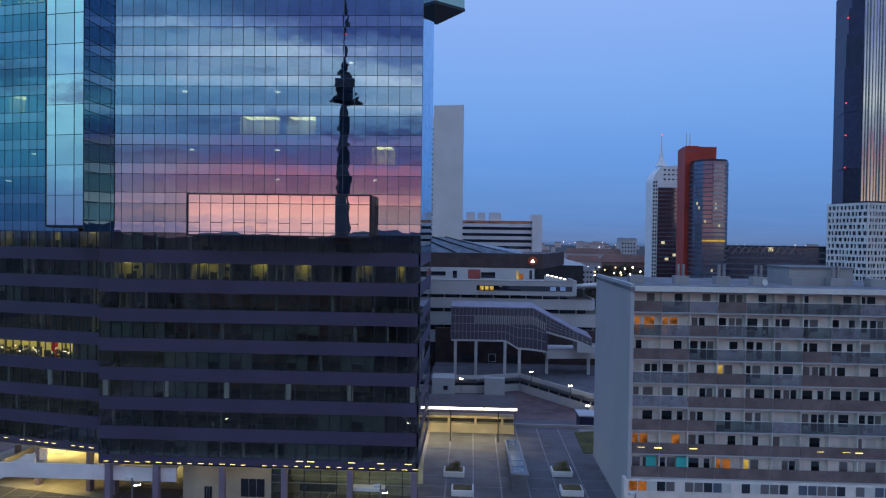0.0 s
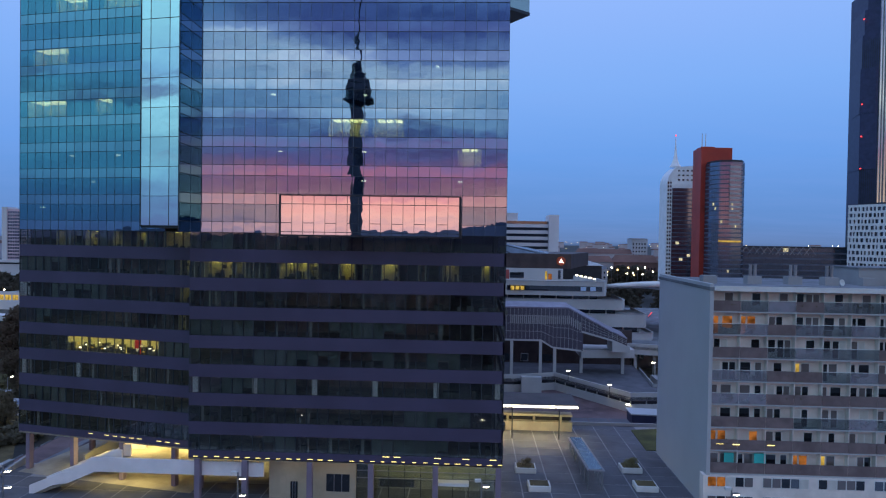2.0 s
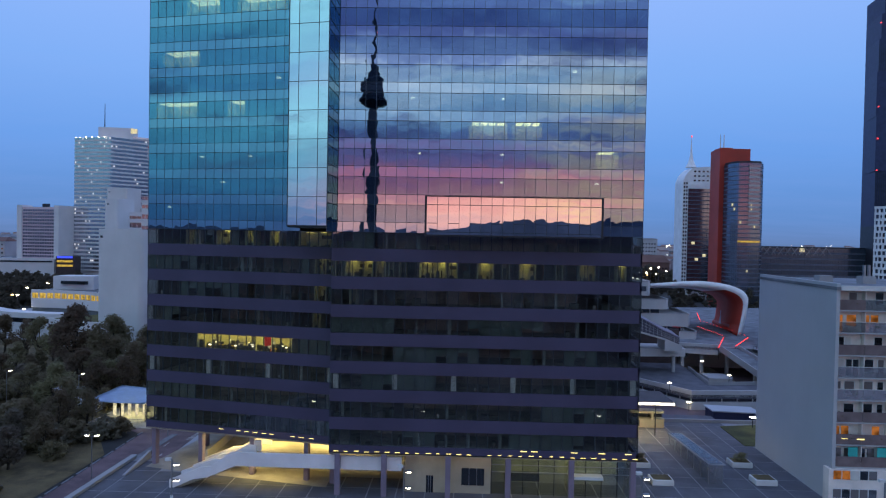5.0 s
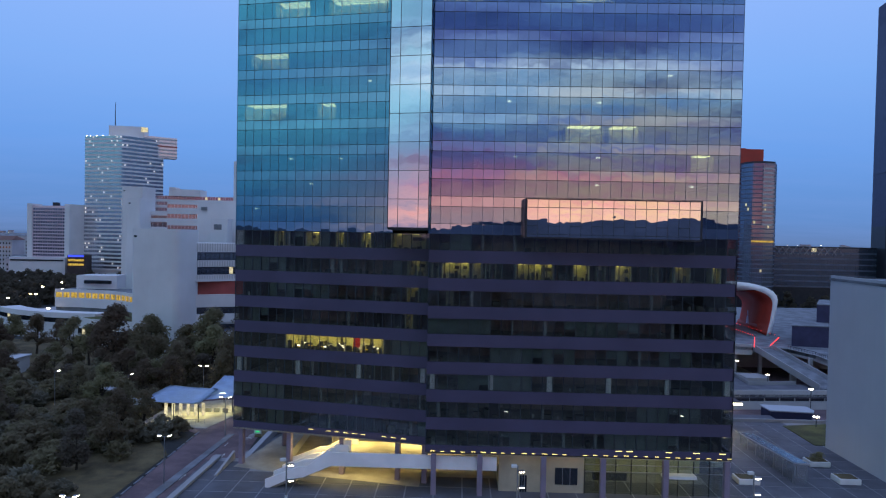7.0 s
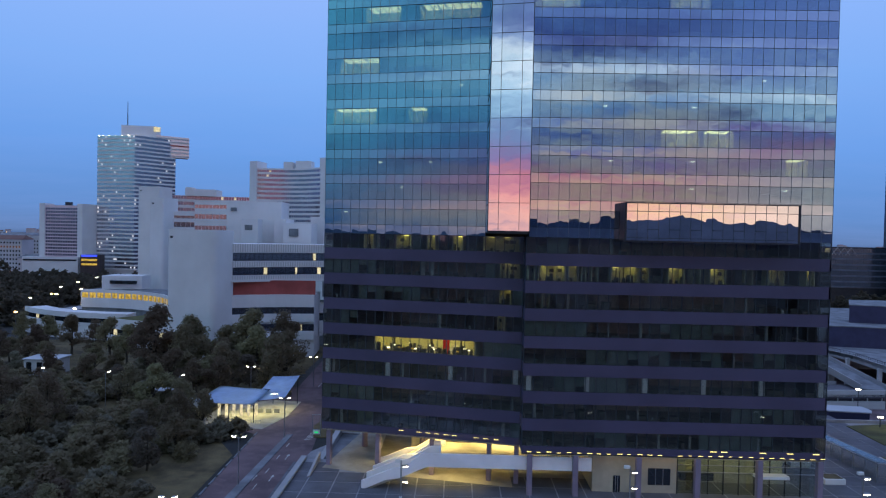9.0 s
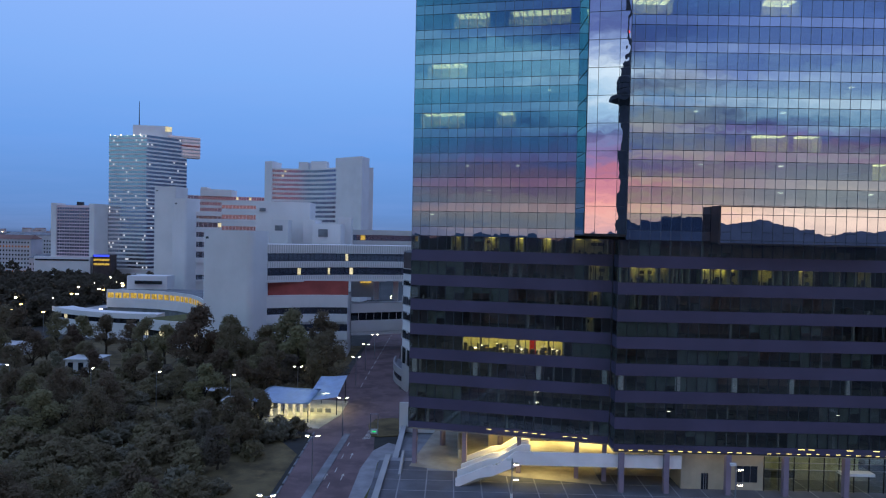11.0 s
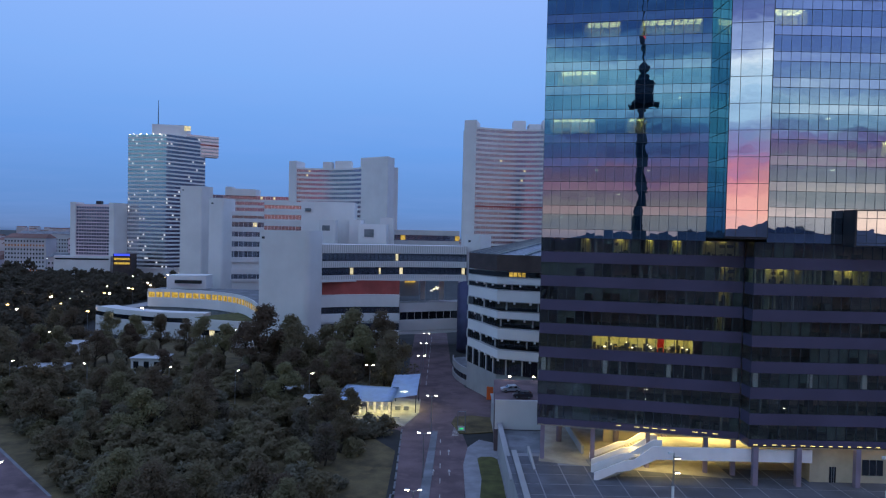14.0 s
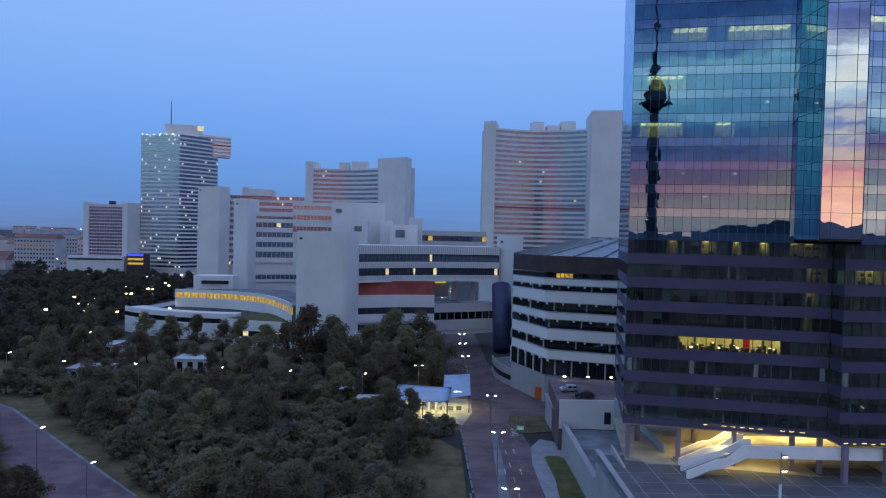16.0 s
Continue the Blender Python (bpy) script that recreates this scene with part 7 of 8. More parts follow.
part("roof", b, "brown_fascia", can)
for i in range(11):
    b = bm_new()
    x = -13.4 + i * 2.0
    box(b, x, x + 1.86, 116.25, 116.48, 16.35, 16.72)
    part("light_tube", b, "tube_light", can, "bright light tube")
for x in (-3.3, 5.2):
    b = bm_new()
    tube(b, (x, 116.9, PLAZA), (x, 116.9, 16.3), 0.10, n=8)
    part("post", b, "dark_metal", can)
b = bm_new()
box(b, -16, 8.4, 122, 124.6, PLAZA, 12.2)
part("low_wall", b, "beige_wall", can)
b = bm_new()
box(b, -16, 8.4, 122.2, 124.4, 13.2, 13.6)
part("wall_cap", b, "beige_wall", can)
for i in range(5):
    b = bm_new()
    box(b, -14 + i * 5, -13.6 + i * 5, 122.1, 124.5, 12.2, 13.2)
    part("wall_post", b, "beige_wall", can)
b = bm_new()
box(b, -16, 8.3, 123.4, 123.6, 12.2, 13.2)
part("window_strip", b, "win_dark", can)
lamp("canopy_lamp", "AREA", (-3, 117.6, 16.2), (-3, 116.0, 0), 1500, (1.0, 0.84, 0.45), 20, 1.0)
bm = bm_new()
slab(bm, [(19.6, 112), (21.3, 112), (40, 122), (40, 128), (19.8, 124)], PLAZA - 0.02, PLAZA + 0.12)
structure("plaza_lawn", bm, "lawn", "small patch of green lawn on the plaza", "lawn")
bm = bm_new()
box(bm, 9, 60, 126.6, 127.0, PLAZA - 1.1, PLAZA + 0.6)
structure("plaza_back_wall", bm, "concrete_dim", "low grey wall behind the plaza", "wall")

def plaza_lamp():
    p = thing("plaza_lamp", (0, 0, 0), "plaza lamp post with two small bright heads", "lamp", "plaza lamps")
    # lower post in white: the heads' light on the pole is put into colour
    b = bm_new()
    tube(b, (0, 0, 0), (0, 0, 4.8), 0.17, n=10)
    part("lower_post", b, "white_paint", p, "lower post whitened for the lamplight on it", local=True)
    b = bm_new()
    tube(b, (0, 0, 4.8), (0, 0, 9.2), 0.09, n=8)
    part("post", b, "galv", p, local=True)
    for z in (8.5, 6.6):
        b = bm_new()
        box(b, 0.06, 0.85, -0.16, 0.16, z, z + 0.12)
        part("arm", b, "galv", p, local=True)
        b = bm_new()
        box(b, 0.25, 0.82, -0.15, 0.15, z - 0.12, z - 0.01)
        part("light", b, "lamp_white", p, "bright flat light", local=True)
    b = bm_new()
    box(b, -0.75, -0.1, -0.2, 0.2, 9.0, 9.3)
    part("reflector", b, "white_paint", p, local=True)
    return p


pl = plaza_lamp()
pl.matrix_basis = pose(-65.1, 71.0, PLAZA, 0, 0, 8)
for x in (-37.4, -9.6, 18.0):
    copy_thing(pl, pose(x, 71.0, PLAZA, 0, 0, 8))


def street_lamp(double, glow="lamp_white"):
    p = thing("street_lamp", (0, 0, 0), "tall steel street lamp with " + ("two bright heads" if double else "one bright head"), "street lamp", "street lamps")
    b = bm_new()
    tube(b, (0, 0, 0), (0, 0, 8.8), 0.11, 0.07, n=8)
    part("pole", b, "galv", p, local=True)
    for s in ((-1, 1) if double else (1,)):
        b = bm_new()
        tube(b, (0, 0, 8.7), (s * 0.8, 0, 9.0), 0.05, n=6)
        part("arm", b, "galv", p, local=True)
        b = bm_new()
        hexa(b, [(s * 0.66, -0.2, 8.86), (s * 1.30, -0.2, 8.98), (s * 1.30, 0.2, 8.98), (s * 0.66, 0.2, 8.86), (s * 0.66, -0.2, 9.02), (s * 1.30, -0.14, 9.12), (s * 1.30, 0.14, 9.12), (s * 0.66, 0.2, 9.02)])
        head = part("lamp_head", b, glow, p, "bright lamp head", local=True)
        b = bm_new()
        hexa(b, [(s * 0.66, -0.22, 9.03), (s * 1.30, -0.18, 9.13), (s * 1.30, 0.18, 9.13), (s * 0.66, 0.22, 9.03), (s * 0.66, -0.16, 9.14), (s * 1.30, -0.1, 9.2), (s * 1.30, 0.1, 9.2), (s * 0.66, 0.16, 9.14)])
        part("hood", b, "galv", head, local=True)
    return p


dbl = street_lamp(True)
dbl.matrix_basis = pose(-99.2, 83.7, 0.1)
for x, y in ((-98.5, 112.0), (-97.5, 140.8), (-101.7, 190.7), (-101.7, 214), (-101.2, 236), (-115.9, 174.6), (-101, 300), (-101, 330)):
    copy_thing(dbl, pose(x, y, 0.03))
sgl = street_lamp(False)
sgl.matrix_basis = pose(-186, 109, 0, 0, 0, 20)
for x, y, r in ((-167, 91, 30), (-216.6, 170, 0), (-193.8, 168, 160), (-170, 165.6, 90), (-151, 163, 60), (-130.7, 161.6, 40), (-239, 181, 0), (-262, 176, 10), (-175, 235, 20)):
    copy_thing(sgl, pose(x, y, 0, 0, 0, r))
wrm = street_lamp(True, "lamp_warm")
wrm.matrix_basis = pose(-240, 330, 0)
lrng = random.Random(5)
for k, (x, y) in enumerate(((-286, 268), (-323, 352), (-270, 280), (-290, 330), (-283, 296), (-274, 286), (-316, 388), (-285, 332), (-320, 462), (-309, 450), (-318, 540), (-292, 425), (-300, 535), (-272, 515), (-306, 610), (-276, 500), (-288, 640), (-262, 555), (-246, 470), (-258, 540))):
    copy_thing(wrm if k % 3 else dbl, pose(x, y, 0, 0, 0, lrng.uniform(0, 180)))
for i in range(20):
    copy_thing(wrm if lrng.random() < 0.7 else dbl, pose(lrng.uniform(90, 215), lrng.uniform(620, 1000), 0, 0, 0, lrng.uniform(0, 180)))
for i in range(8):
    copy_thing(dbl, pose(-110 + i * 1.6 + lrng.uniform(-3, 3), 375 + i * 11, 0, 0, 0, 30 * i))

# bus shelter with tent roof
sh = thing("tent_shelter", (-110, 160, 0), "open shelter with two white tent roofs, lit inside", "shelter")
for pts, nm in (([(-122.5, 151, 4.8), (-107.5, 150, 4.7), (-106.5, 161, 5.9), (-121, 165, 5.6)], "west_roof"), ([(-109.0, 153.5, 4.7), (-101.6, 157, 4.9), (-101.2, 171, 7.5), (-108.4, 170, 7.3)], "east_roof")):
    b = bm_new()
    g = 8
    grid_v = []
    P = [Vector(p) for p in pts]
    for i in range(g + 1):
        row = []
        for j in range(g + 1):
            u, v = i / g, j / g
            q = P[0] * (1 - u) * (1 - v) + P[1] * u * (1 - v) + P[2] * u * v + P[3] * (1 - u) * v
            q.z -= 1.1 * math.sin(math.pi * u) * math.sin(math.pi * v) * 0.5 - 0.25 * abs(u - 0.5)
            row.append(b.verts.new(q))
        grid_v.append(row)
    for i in range(g):
        for j in range(g):
            b.faces.new((grid_v[i][j], grid_v[i + 1][j], grid_v[i + 1][j + 1], grid_v[i][j + 1]))
    bmesh.ops.solidify(b, geom=b.faces[:], thickness=0.12)
    part("tent_roof", b, "canvas", sh, "white stretched tent roof", soft=True)
for x, y, h in ((-121.5, 152, 4.6), (-114, 151.2, 4.4), (-107.8, 151, 4.5), (-101.9, 158, 4.8), (-101.6, 170, 7.2), (-108, 169, 6.9), (-120, 163, 5.3)):
    b = bm_new()
    tube(b, (x, y, 0), (x, y, h), 0.12, n=8)
    part("post", b, "dark_metal", sh)
for i in range(6):
    b = bm_new()
    box(b, -118.5 + i * 1.9, -117.9 + i * 1.9, 156, 156.5, 0.1, 3.4)
    part("lit_panel", b, "lit_pale", sh, "bright upright panel")
for i in range(5):
    b = bm_new()
    box(b, -114 + i * 2.2, -112.6 + i * 2.2, 160, 160.6, 0.1, 1.2)
    part("bench", b, "galv", sh)
for i in range(14):
    b = bm_new()
    tube(b, (-120 + i * 1.1, 149.6, 0.05), (-120 + i * 1.1, 149.6, 1.15), 0.04, n=5)
    part("rail_post", b, "galv", sh)
b = bm_new()
tube(b, (-120.2, 149.6, 1.15), (-105.5, 149.6, 1.15), 0.05, n=6)
part("rail", b, "galv", sh)
lamp("shelter_lamp", "AREA", (-112, 156.5, 4.3), (-112, 156.5, 0), 860, (1.0, 0.94, 0.42), 9, 4)
lamp("shelter_lamp", "AREA", (-105, 162, 5.2), (-105, 162, 0), 660, (1.0, 0.96, 0.46), 5, 5)
bm = bm_new()
slab(bm, [(-121, 148.6), (-104.2, 146), (-101, 158), (-101, 172), (-109, 173), (-121, 166)], 0.0, 0.12)
structure("shelter_paving", bm, "sand_paving", "pale paving under the shelter", "pavement")

# traffic sign with a green light
ts = thing("traffic_display", (-90.2, 141.8, 0.18), "steel frame with a small green lit display", "traffic sign")
for x in (-91.2, -89.4):
    b = bm_new()
    tube(b, (x, 141.8, 0.18), (x, 141.8, 5.2), 0.09, n=6)
    part("post", b, "galv", ts)
for z in (5.1, 1.6):
    b = bm_new()
    tube(b, (-91.2, 141.8, z), (-89.4, 141.8, z), 0.07, n=6)
    part("bar", b, "galv", ts)
b = bm_new()
box(b, -91.1, -89.5, 141.6, 141.8, 0.6, 1.5)
part("panel", b, "white_paint", ts)
b = bm_new()
box(b, -90.7, -89.9, 141.5, 141.58, 0.95, 1.2)
part("display", b, "lamp_green", ts, "green lit display")


def car(at, turn, paint, label):
    c = thing("parked_car", at, label, "car", "parked cars", turn=turn)
    b = bm_new()
    prof = [(-2.2, 0.45), (-2.25, 0.85), (-2.0, 1.0), (-1.1, 1.08), (-0.5, 1.55), (1.3, 1.6), (2.0, 1.1), (2.2, 0.95), (2.2, 0.45)]
    lo, hi = [b.verts.new((x, -0.88, z)) for x, z in prof], [b.verts.new((x, 0.88, z)) for x, z in prof]
    b.faces.new(lo), b.faces.new(hi[::-1])
    for i in range(len(prof)):
        j = (i + 1) % len(prof)
        b.faces.new((lo[i], lo[j], hi[j], hi[i]))
    part("body", b, paint, c, local=True)
    for y0, y1 in ((-0.90, -0.885), (0.885, 0.90)):
        b = bm_new()
        for x0, x1 in ((-0.85, 0.25), (0.35, 1.45)):
            hexa(b, [(x0 + 0.1, y0, 1.08), (x1, y0, 1.08), (x1, y1, 1.08), (x0 + 0.1, y1, 1.08), (x0 + 0.4, y0, 1.48), (x1 - 0.15, y0, 1.48), (x1 - 0.15, y1, 1.48), (x0 + 0.4, y1, 1.48)])
        part("side_windows", b, "win_dark", c, local=True)
    for x, z0, z1, dx in ((-1.1, 1.1, 1.5, 0.52), (1.95, 1.15, 1.55, -0.56)):
        b = bm_new()
        s = -0.02 if dx > 0 else 0.02
        hexa(b, [(x + s, -0.75, z0), (x + s * 2, -0.75, z0), (x + s * 2, 0.75, z0), (x + s, 0.75, z0), (x + s + dx, -0.68, z1), (x + s * 2 + dx, -0.68, z1), (x + s * 2 + dx, 0.68, z1), (x + s + dx, 0.68, z1)])
        part("windscreen", b, "win_dark", c, local=True)
    for x in (-1.35, 1.35):
        for y in (-0.8, 0.8):
            b = bm_new()
            tube(b, (x, y - 0.12, 0.33), (x, y + 0.12, 0.33), 0.33, n=14)
            w = part("wheel", b, "tyre", c, local=True)
            b = bm_new()
            s = -0.13 if y < 0 else 0.13
            tube(b, (x, y + s, 0.33), (x, y + s * 0.8, 0.33), 0.2, n=10)
            part("rim", b, "galv", w, local=True)
    for x, m in ((-2.24, "white_paint"), (2.19, "red_panel")):
        for y in (-0.65, 0.65):
            b = bm_new()
            box(b, x - 0.02, x + 0.03, y - 0.16, y + 0.16, 0.75, 0.9)
            part("light", b, m, c, local=True)
    return c


car((-79.0, 140.2, PLAZA), 8, "car_paint", "silver parked car on the deck")
car((-76.8, 134.6, PLAZA), -4, "car_dark", "dark parked car on the deck")
for i in range(5):
    b = bm_new()
    x, y = -78 + i * 6, 152.0
    dl = thing("wall_lamp", (x, y, PLAZA), "small bright lamp at the deck edge", "lamp", "deck edge lamps")
    tube(b, (x, y, PLAZA), (x, y, PLAZA + 0.9), 0.08)
    part("post", b, "dark_metal", dl)
    b = bm_new()
    box(b, x - 0.3, x + 0.3, y - 0.2, y + 0.2, PLAZA + 0.9, PLAZA + 1.15)
    part("light", b, "lamp_white", dl)

# small huts in the park
for x, y, w, d, h in ((-216, 186, 11, 8, 4.2), (-190, 200, 10, 8, 5.0), (-238, 228, 20, 8, 4.0), (-140, 170, 12, 4, 3.0), (-128, 160, 7, 4, 3.0)):
    hut = thing("park_hut", (x, y, 0), "small pale flat-roofed hut among trees", "hut", "park huts")
    b = bm_new()
    box(b, x - w / 2, x + w / 2, y - d / 2, y + d / 2, 0, h)
    part("wall", b, "concrete_mid", hut)
    b = bm_new()
    box(b, x - w / 2 - 0.4, x + w / 2 + 0.4, y - d / 2 - 0.4, y + d / 2 + 0.4, h, h + 0.3)
    part("roof", b, "grey_render", hut)
    for i in range(3):
        b = bm_new()
        x0 = x - w / 2 + w * (i + 0.25) / 3
        box(b, x0, x0 + w / 6, y - d / 2 - 0.04, y - d / 2, 1.0, h - 0.8)
        part("window", b, "win_dark", hut)
b = bm_new()
tube(b, (-183.5, 103, 0), (-183.5, 103, 3.2), 0.06)
rs = thing("road_sign", (-183.5, 103, 0), "small blue road sign on a post", "road sign")
part("post", b, "galv", rs)
b = bm_new()
box(b, -184.1, -182.9, 102.9, 102.96, 2.2, 3.4)
part("plate", b, "win_blue", rs, "blue plate")

# ---------------------------------------------------------------- trees
def leaf_cards(rnd, clumps, per, size):
    verts, faces = [], []
    for c, r, squash in clumps:
        for _ in range(per):
            d = Vector((rnd.gauss(0, 1), rnd.gauss(0, 1), rnd.gauss(0, 1))).normalized()
            p = c + Vector((d.x * r, d.y * r, d.z * r * squash)) * (rnd.random() ** 0.35)
            a = Vector((rnd.gauss(0, 1), rnd.gauss(0, 1), rnd.gauss(0, 0.6))).normalized()
            q = a.cross(d if abs(a.dot(d)) < 0.95 else Vector((0, 0, 1))).normalized()
            s = size * rnd.uniform(0.6, 1.4)
            i = len(verts)
            verts += [p - a * s, p + q * s * 0.66, p + a * s, p - q * s * 0.5]
            faces.append((i, i + 1, i + 2, i + 3))
    return verts, faces


def joined_leaves(name, label, category, kinds, places):
    """Many alike crowns as one mesh: kinds are rows of clumps with a leaf material."""
    vs, mats, n = [], [], 0
    for k, m in places:
        arr, leaf = kinds[k]
        R = np.array(m.to_3x3())
        vs.append(arr @ R.T + np.array(m.translation))
        mats.append(np.full(len(arr) // 4, leaf, dtype=np.int32))
    co = np.concatenate(vs).astype(np.float32)
    idx = np.concatenate(mats)
    me = bpy.data.meshes.new(name)
    me.vertices.add(len(co))
    me.vertices.foreach_set("co", co.ravel())
    me.loops.add(len(co))
    me.loops.foreach_set("vertex_index", np.arange(len(co), dtype=np.int32))
    me.polygons.add(len(co) // 4)
    me.polygons.foreach_set("loop_start", np.arange(0, len(co), 4, dtype=np.int32))
    for mt in LEAF:
        me.materials.append(mt)
    me.polygons.foreach_set("material_index", idx)
    me.update(calc_edges=True)
    return tagged(new(name, me), label, category, kind="stuff")


def crown_points(seed, height, spread, base, clump_n, per, size):
    rnd = random.Random(seed)
    clumps = []
    for i in range(clump_n):
        a, h = rnd.uniform(0, 6.283), rnd.random()
        prof = math.sin(math.pi * min(1.0, 0.12 + 0.88 * h ** 0.8)) ** 0.6
        rad = spread * prof * rnd.uniform(0.35, 1.0)
        clumps.append((Vector((math.cos(a) * rad, math.sin(a) * rad, height * (base + (1 - base) * h * 0.93))), spread * rnd.uniform(0.22, 0.40), rnd.uniform(0.6, 0.9)))
    v, f = leaf_cards(rnd, clumps, per, size)
    return np.array([tuple(p) for p in v])


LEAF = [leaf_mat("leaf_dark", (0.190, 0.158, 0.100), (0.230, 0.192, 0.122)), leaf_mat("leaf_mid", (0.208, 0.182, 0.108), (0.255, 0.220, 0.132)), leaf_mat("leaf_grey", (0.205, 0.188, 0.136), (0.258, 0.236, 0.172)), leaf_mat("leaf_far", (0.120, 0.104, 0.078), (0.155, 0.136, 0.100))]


def make_tree(seed, height, spread, leaf, base=0.28, clump_n=30, per=150, size=0.27, bush=False):
    rnd = random.Random(seed)
    t = thing("park_bush" if bush else "park_tree", (0, 0, 0), "leafy dark green bush in rough grass" if bush else "leafy dark green park tree with a full crown", "bush" if bush else "tree", "park bushes" if bush else "park trees")
    b = bm_new()
    lean = Vector((rnd.uniform(-0.4, 0.4), rnd.uniform(-0.4, 0.4), height * base))
    tube(b, (0, 0, -0.2), lean, 0.035 * height, 0.024 * height, n=8, caps=False)
    tube(b, lean, lean * 1.9, 0.024 * height, 0.01 * height, n=6, caps=False)
    clumps = []
    # a few main lobes, each with its own clumps, so that the outline bulges and breaks
    lobes = [(rnd.uniform(0, 6.283), rnd.uniform(0.15, 1.0), rnd.uniform(0.75, 1.1)) for _ in range(6)]
    for i in range(clump_n):
        a0, h0, out = lobes[i % 6]
        a, h = a0 + rnd.gauss(0, 0.55), min(1.0, max(0.0, h0 + rnd.gauss(0, 0.16)))
        prof = math.sin(math.pi * min(1.0, 0.16 + 0.84 * h ** 0.85)) ** 0.55
        rad = spread * prof * out * rnd.uniform(0.25, 0.85)
        c = Vector((math.cos(a) * rad, math.sin(a) * rad, height * (base * 0.9 + (1 - base * 0.9) * h * 0.92)))
        clumps.append((c, spread * rnd.uniform(0.26, 0.46), rnd.uniform(0.65, 0.95)))
        if i < 9:
            tube(b, lean * rnd.uniform(0.7, 1.3), c, 0.012 * height, 0.004 * height, n=5, caps=False)
    part("trunk", b, "bark", t, local=True)
    v, f = leaf_cards(rnd, clumps, per, size)
    me = bpy.data.meshes.new("crown")
    me.from_pydata(v, [], f)
    me.materials.append(LEAF[leaf])
    cr = new("crown", me)
    cr.parent = t
    return t


KINDS = [make_tree(1, 13, 4.9, 0), make_tree(2, 11, 4.6, 1), make_tree(3, 15, 5.0, 0, 0.20), make_tree(4, 9, 4.2, 2, 0.16), make_tree(5, 10, 3.4, 0, 0.12)]
BUSH = [make_tree(7, 4.2, 3.4, 1, 0.05, 18, 90, 0.22, True), make_tree(8, 3.6, 3.2, 2, 0.05, 16, 90, 0.22, True), make_tree(9, 5.6, 3.4, 0, 0.08, 20, 90, 0.24, True)]
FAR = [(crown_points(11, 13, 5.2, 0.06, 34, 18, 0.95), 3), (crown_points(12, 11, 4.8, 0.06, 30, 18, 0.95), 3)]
SCRUB = [(crown_points(15, 4.2, 3.4, 0.02, 22, 34, 0.42), 1), (crown_points(16, 3.6, 3.2, 0.02, 20, 34, 0.42), 2), (crown_points(17, 5.6, 3.4, 0.02, 24, 34, 0.44), 0)]
trng = random.Random(8)
homes = [(-152, 196, 0, 1.35), (-160, 204, 2, 1.15), (-140, 190, 2, 1.0), (-146, 206, 0, 1.1), (-125, 206, 0, 1.25), (-116, 212, 2, 1.1), (-121, 196, 1, 1.2), (-112, 200, 0, 0.9), (-133, 205, 1, 1.1), (-124, 171, 2, 0.85), (-117, 142, 0, 0.75), (-122, 139, 2, 0.75), (-131, 148, 4, 0.6), (-127, 136, 1, 0.8), (-116.5, 126, 1, 0.8), (-118.5, 118, 3, 0.9), (-236, 236, 0, 1.2), (-224, 240, 2, 1.0), (-213, 236, 1, 1.2), (-201, 232, 0, 1.1), (-190, 228, 2, 0.95), (-181, 222, 0, 1.15), (-171, 214, 1, 1.25), (-208, 222, 4, 1.2), (-246, 244, 2, 1.1), (-256, 238, 0, 1.2)]


def blocked(x, y):
    if ((x + 137) / 25) ** 2 + ((y - 112) / 19) ** 2 < 1:
        return True
    t = (y - 97) / 56
    xr = -170 - t * 50
    if y < 165 and abs(x - xr) < 12 and y > 60:
        return True
    if x > (-114.5 if y < 138 else -109.5):
        return True
    if -123 < x < -100 and 143 < y < 176:
        return True
    for hx, hy in ((-216, 184), (-190, 198), (-238, 226), (-186, 109), (-167, 91), (-216.6, 170), (-193.8, 168), (-170, 165.6), (-151, 163), (-130.7, 161.6), (-239, 181)):
        if abs(x - hx) < 5 and -14 < y - hy < 5:
            return True
    return False


used = list(homes)
for x, y, k, s in homes:
    s *= 1.0 if x < -158 else 1.28 if y > 180 else 1.0
    copy_thing(KINDS[k], pose(x, y, 0, 0, 0, trng.uniform(0, 360)) @ Matrix.Scale(s, 4))
count = 0
while count < 150:
    x, y = trng.uniform(-250, -106), trng.uniform(62, 214)
    if blocked(x, y) or any((x - u[0]) ** 2 + (y - u[1]) ** 2 < 24 for u in used):
        continue
    s = trng.uniform(0.62, 1.05) if y < 170 else trng.uniform(0.62, 0.9) if -215 < x < -154 else trng.uniform(0.85, 1.2)
    used.append((x, y, 0, s))
    copy_thing(trng.choice(KINDS), pose(x, y, 0, 0, 0, trng.uniform(0, 360)) @ Matrix.Diagonal((s * trng.uniform(0.9, 1.2), s * trng.uniform(0.9, 1.2), s, 1)))
    count += 1
count, bushes = 0, []
while count < 560:
    x, y = trng.uniform(-240, -104.8), trng.uniform(62, 182)
    open_spot = ((x + 137) / 25) ** 2 + ((y - 112) / 19) ** 2 < 1
    if (x > -110.5 and y < 128) or (blocked(x - 1.5, y) and not (open_spot and trng.random() < 0.35)) or any((x - u[0]) ** 2 + (y - u[1]) ** 2 < 5.0 for u in used):
        continue
    s = trng.uniform(0.6, 1.25)
    used.append((x, y, 0, s))
    bushes.append((trng.randrange(3), pose(x, y, 0, 0, 0, trng.uniform(0, 360)) @ Matrix.Scale(s, 4)))
    count += 1
bushes.sort(key=lambda q: q[1].translation.y)
for k, m in bushes[:200]:
    copy_thing(BUSH[k], m)
joined_leaves("undergrowth", "dense dim green scrub between the park trees", "scrub", SCRUB, bushes[200:])
# woods further off, along the far road and behind the camera
woods = []


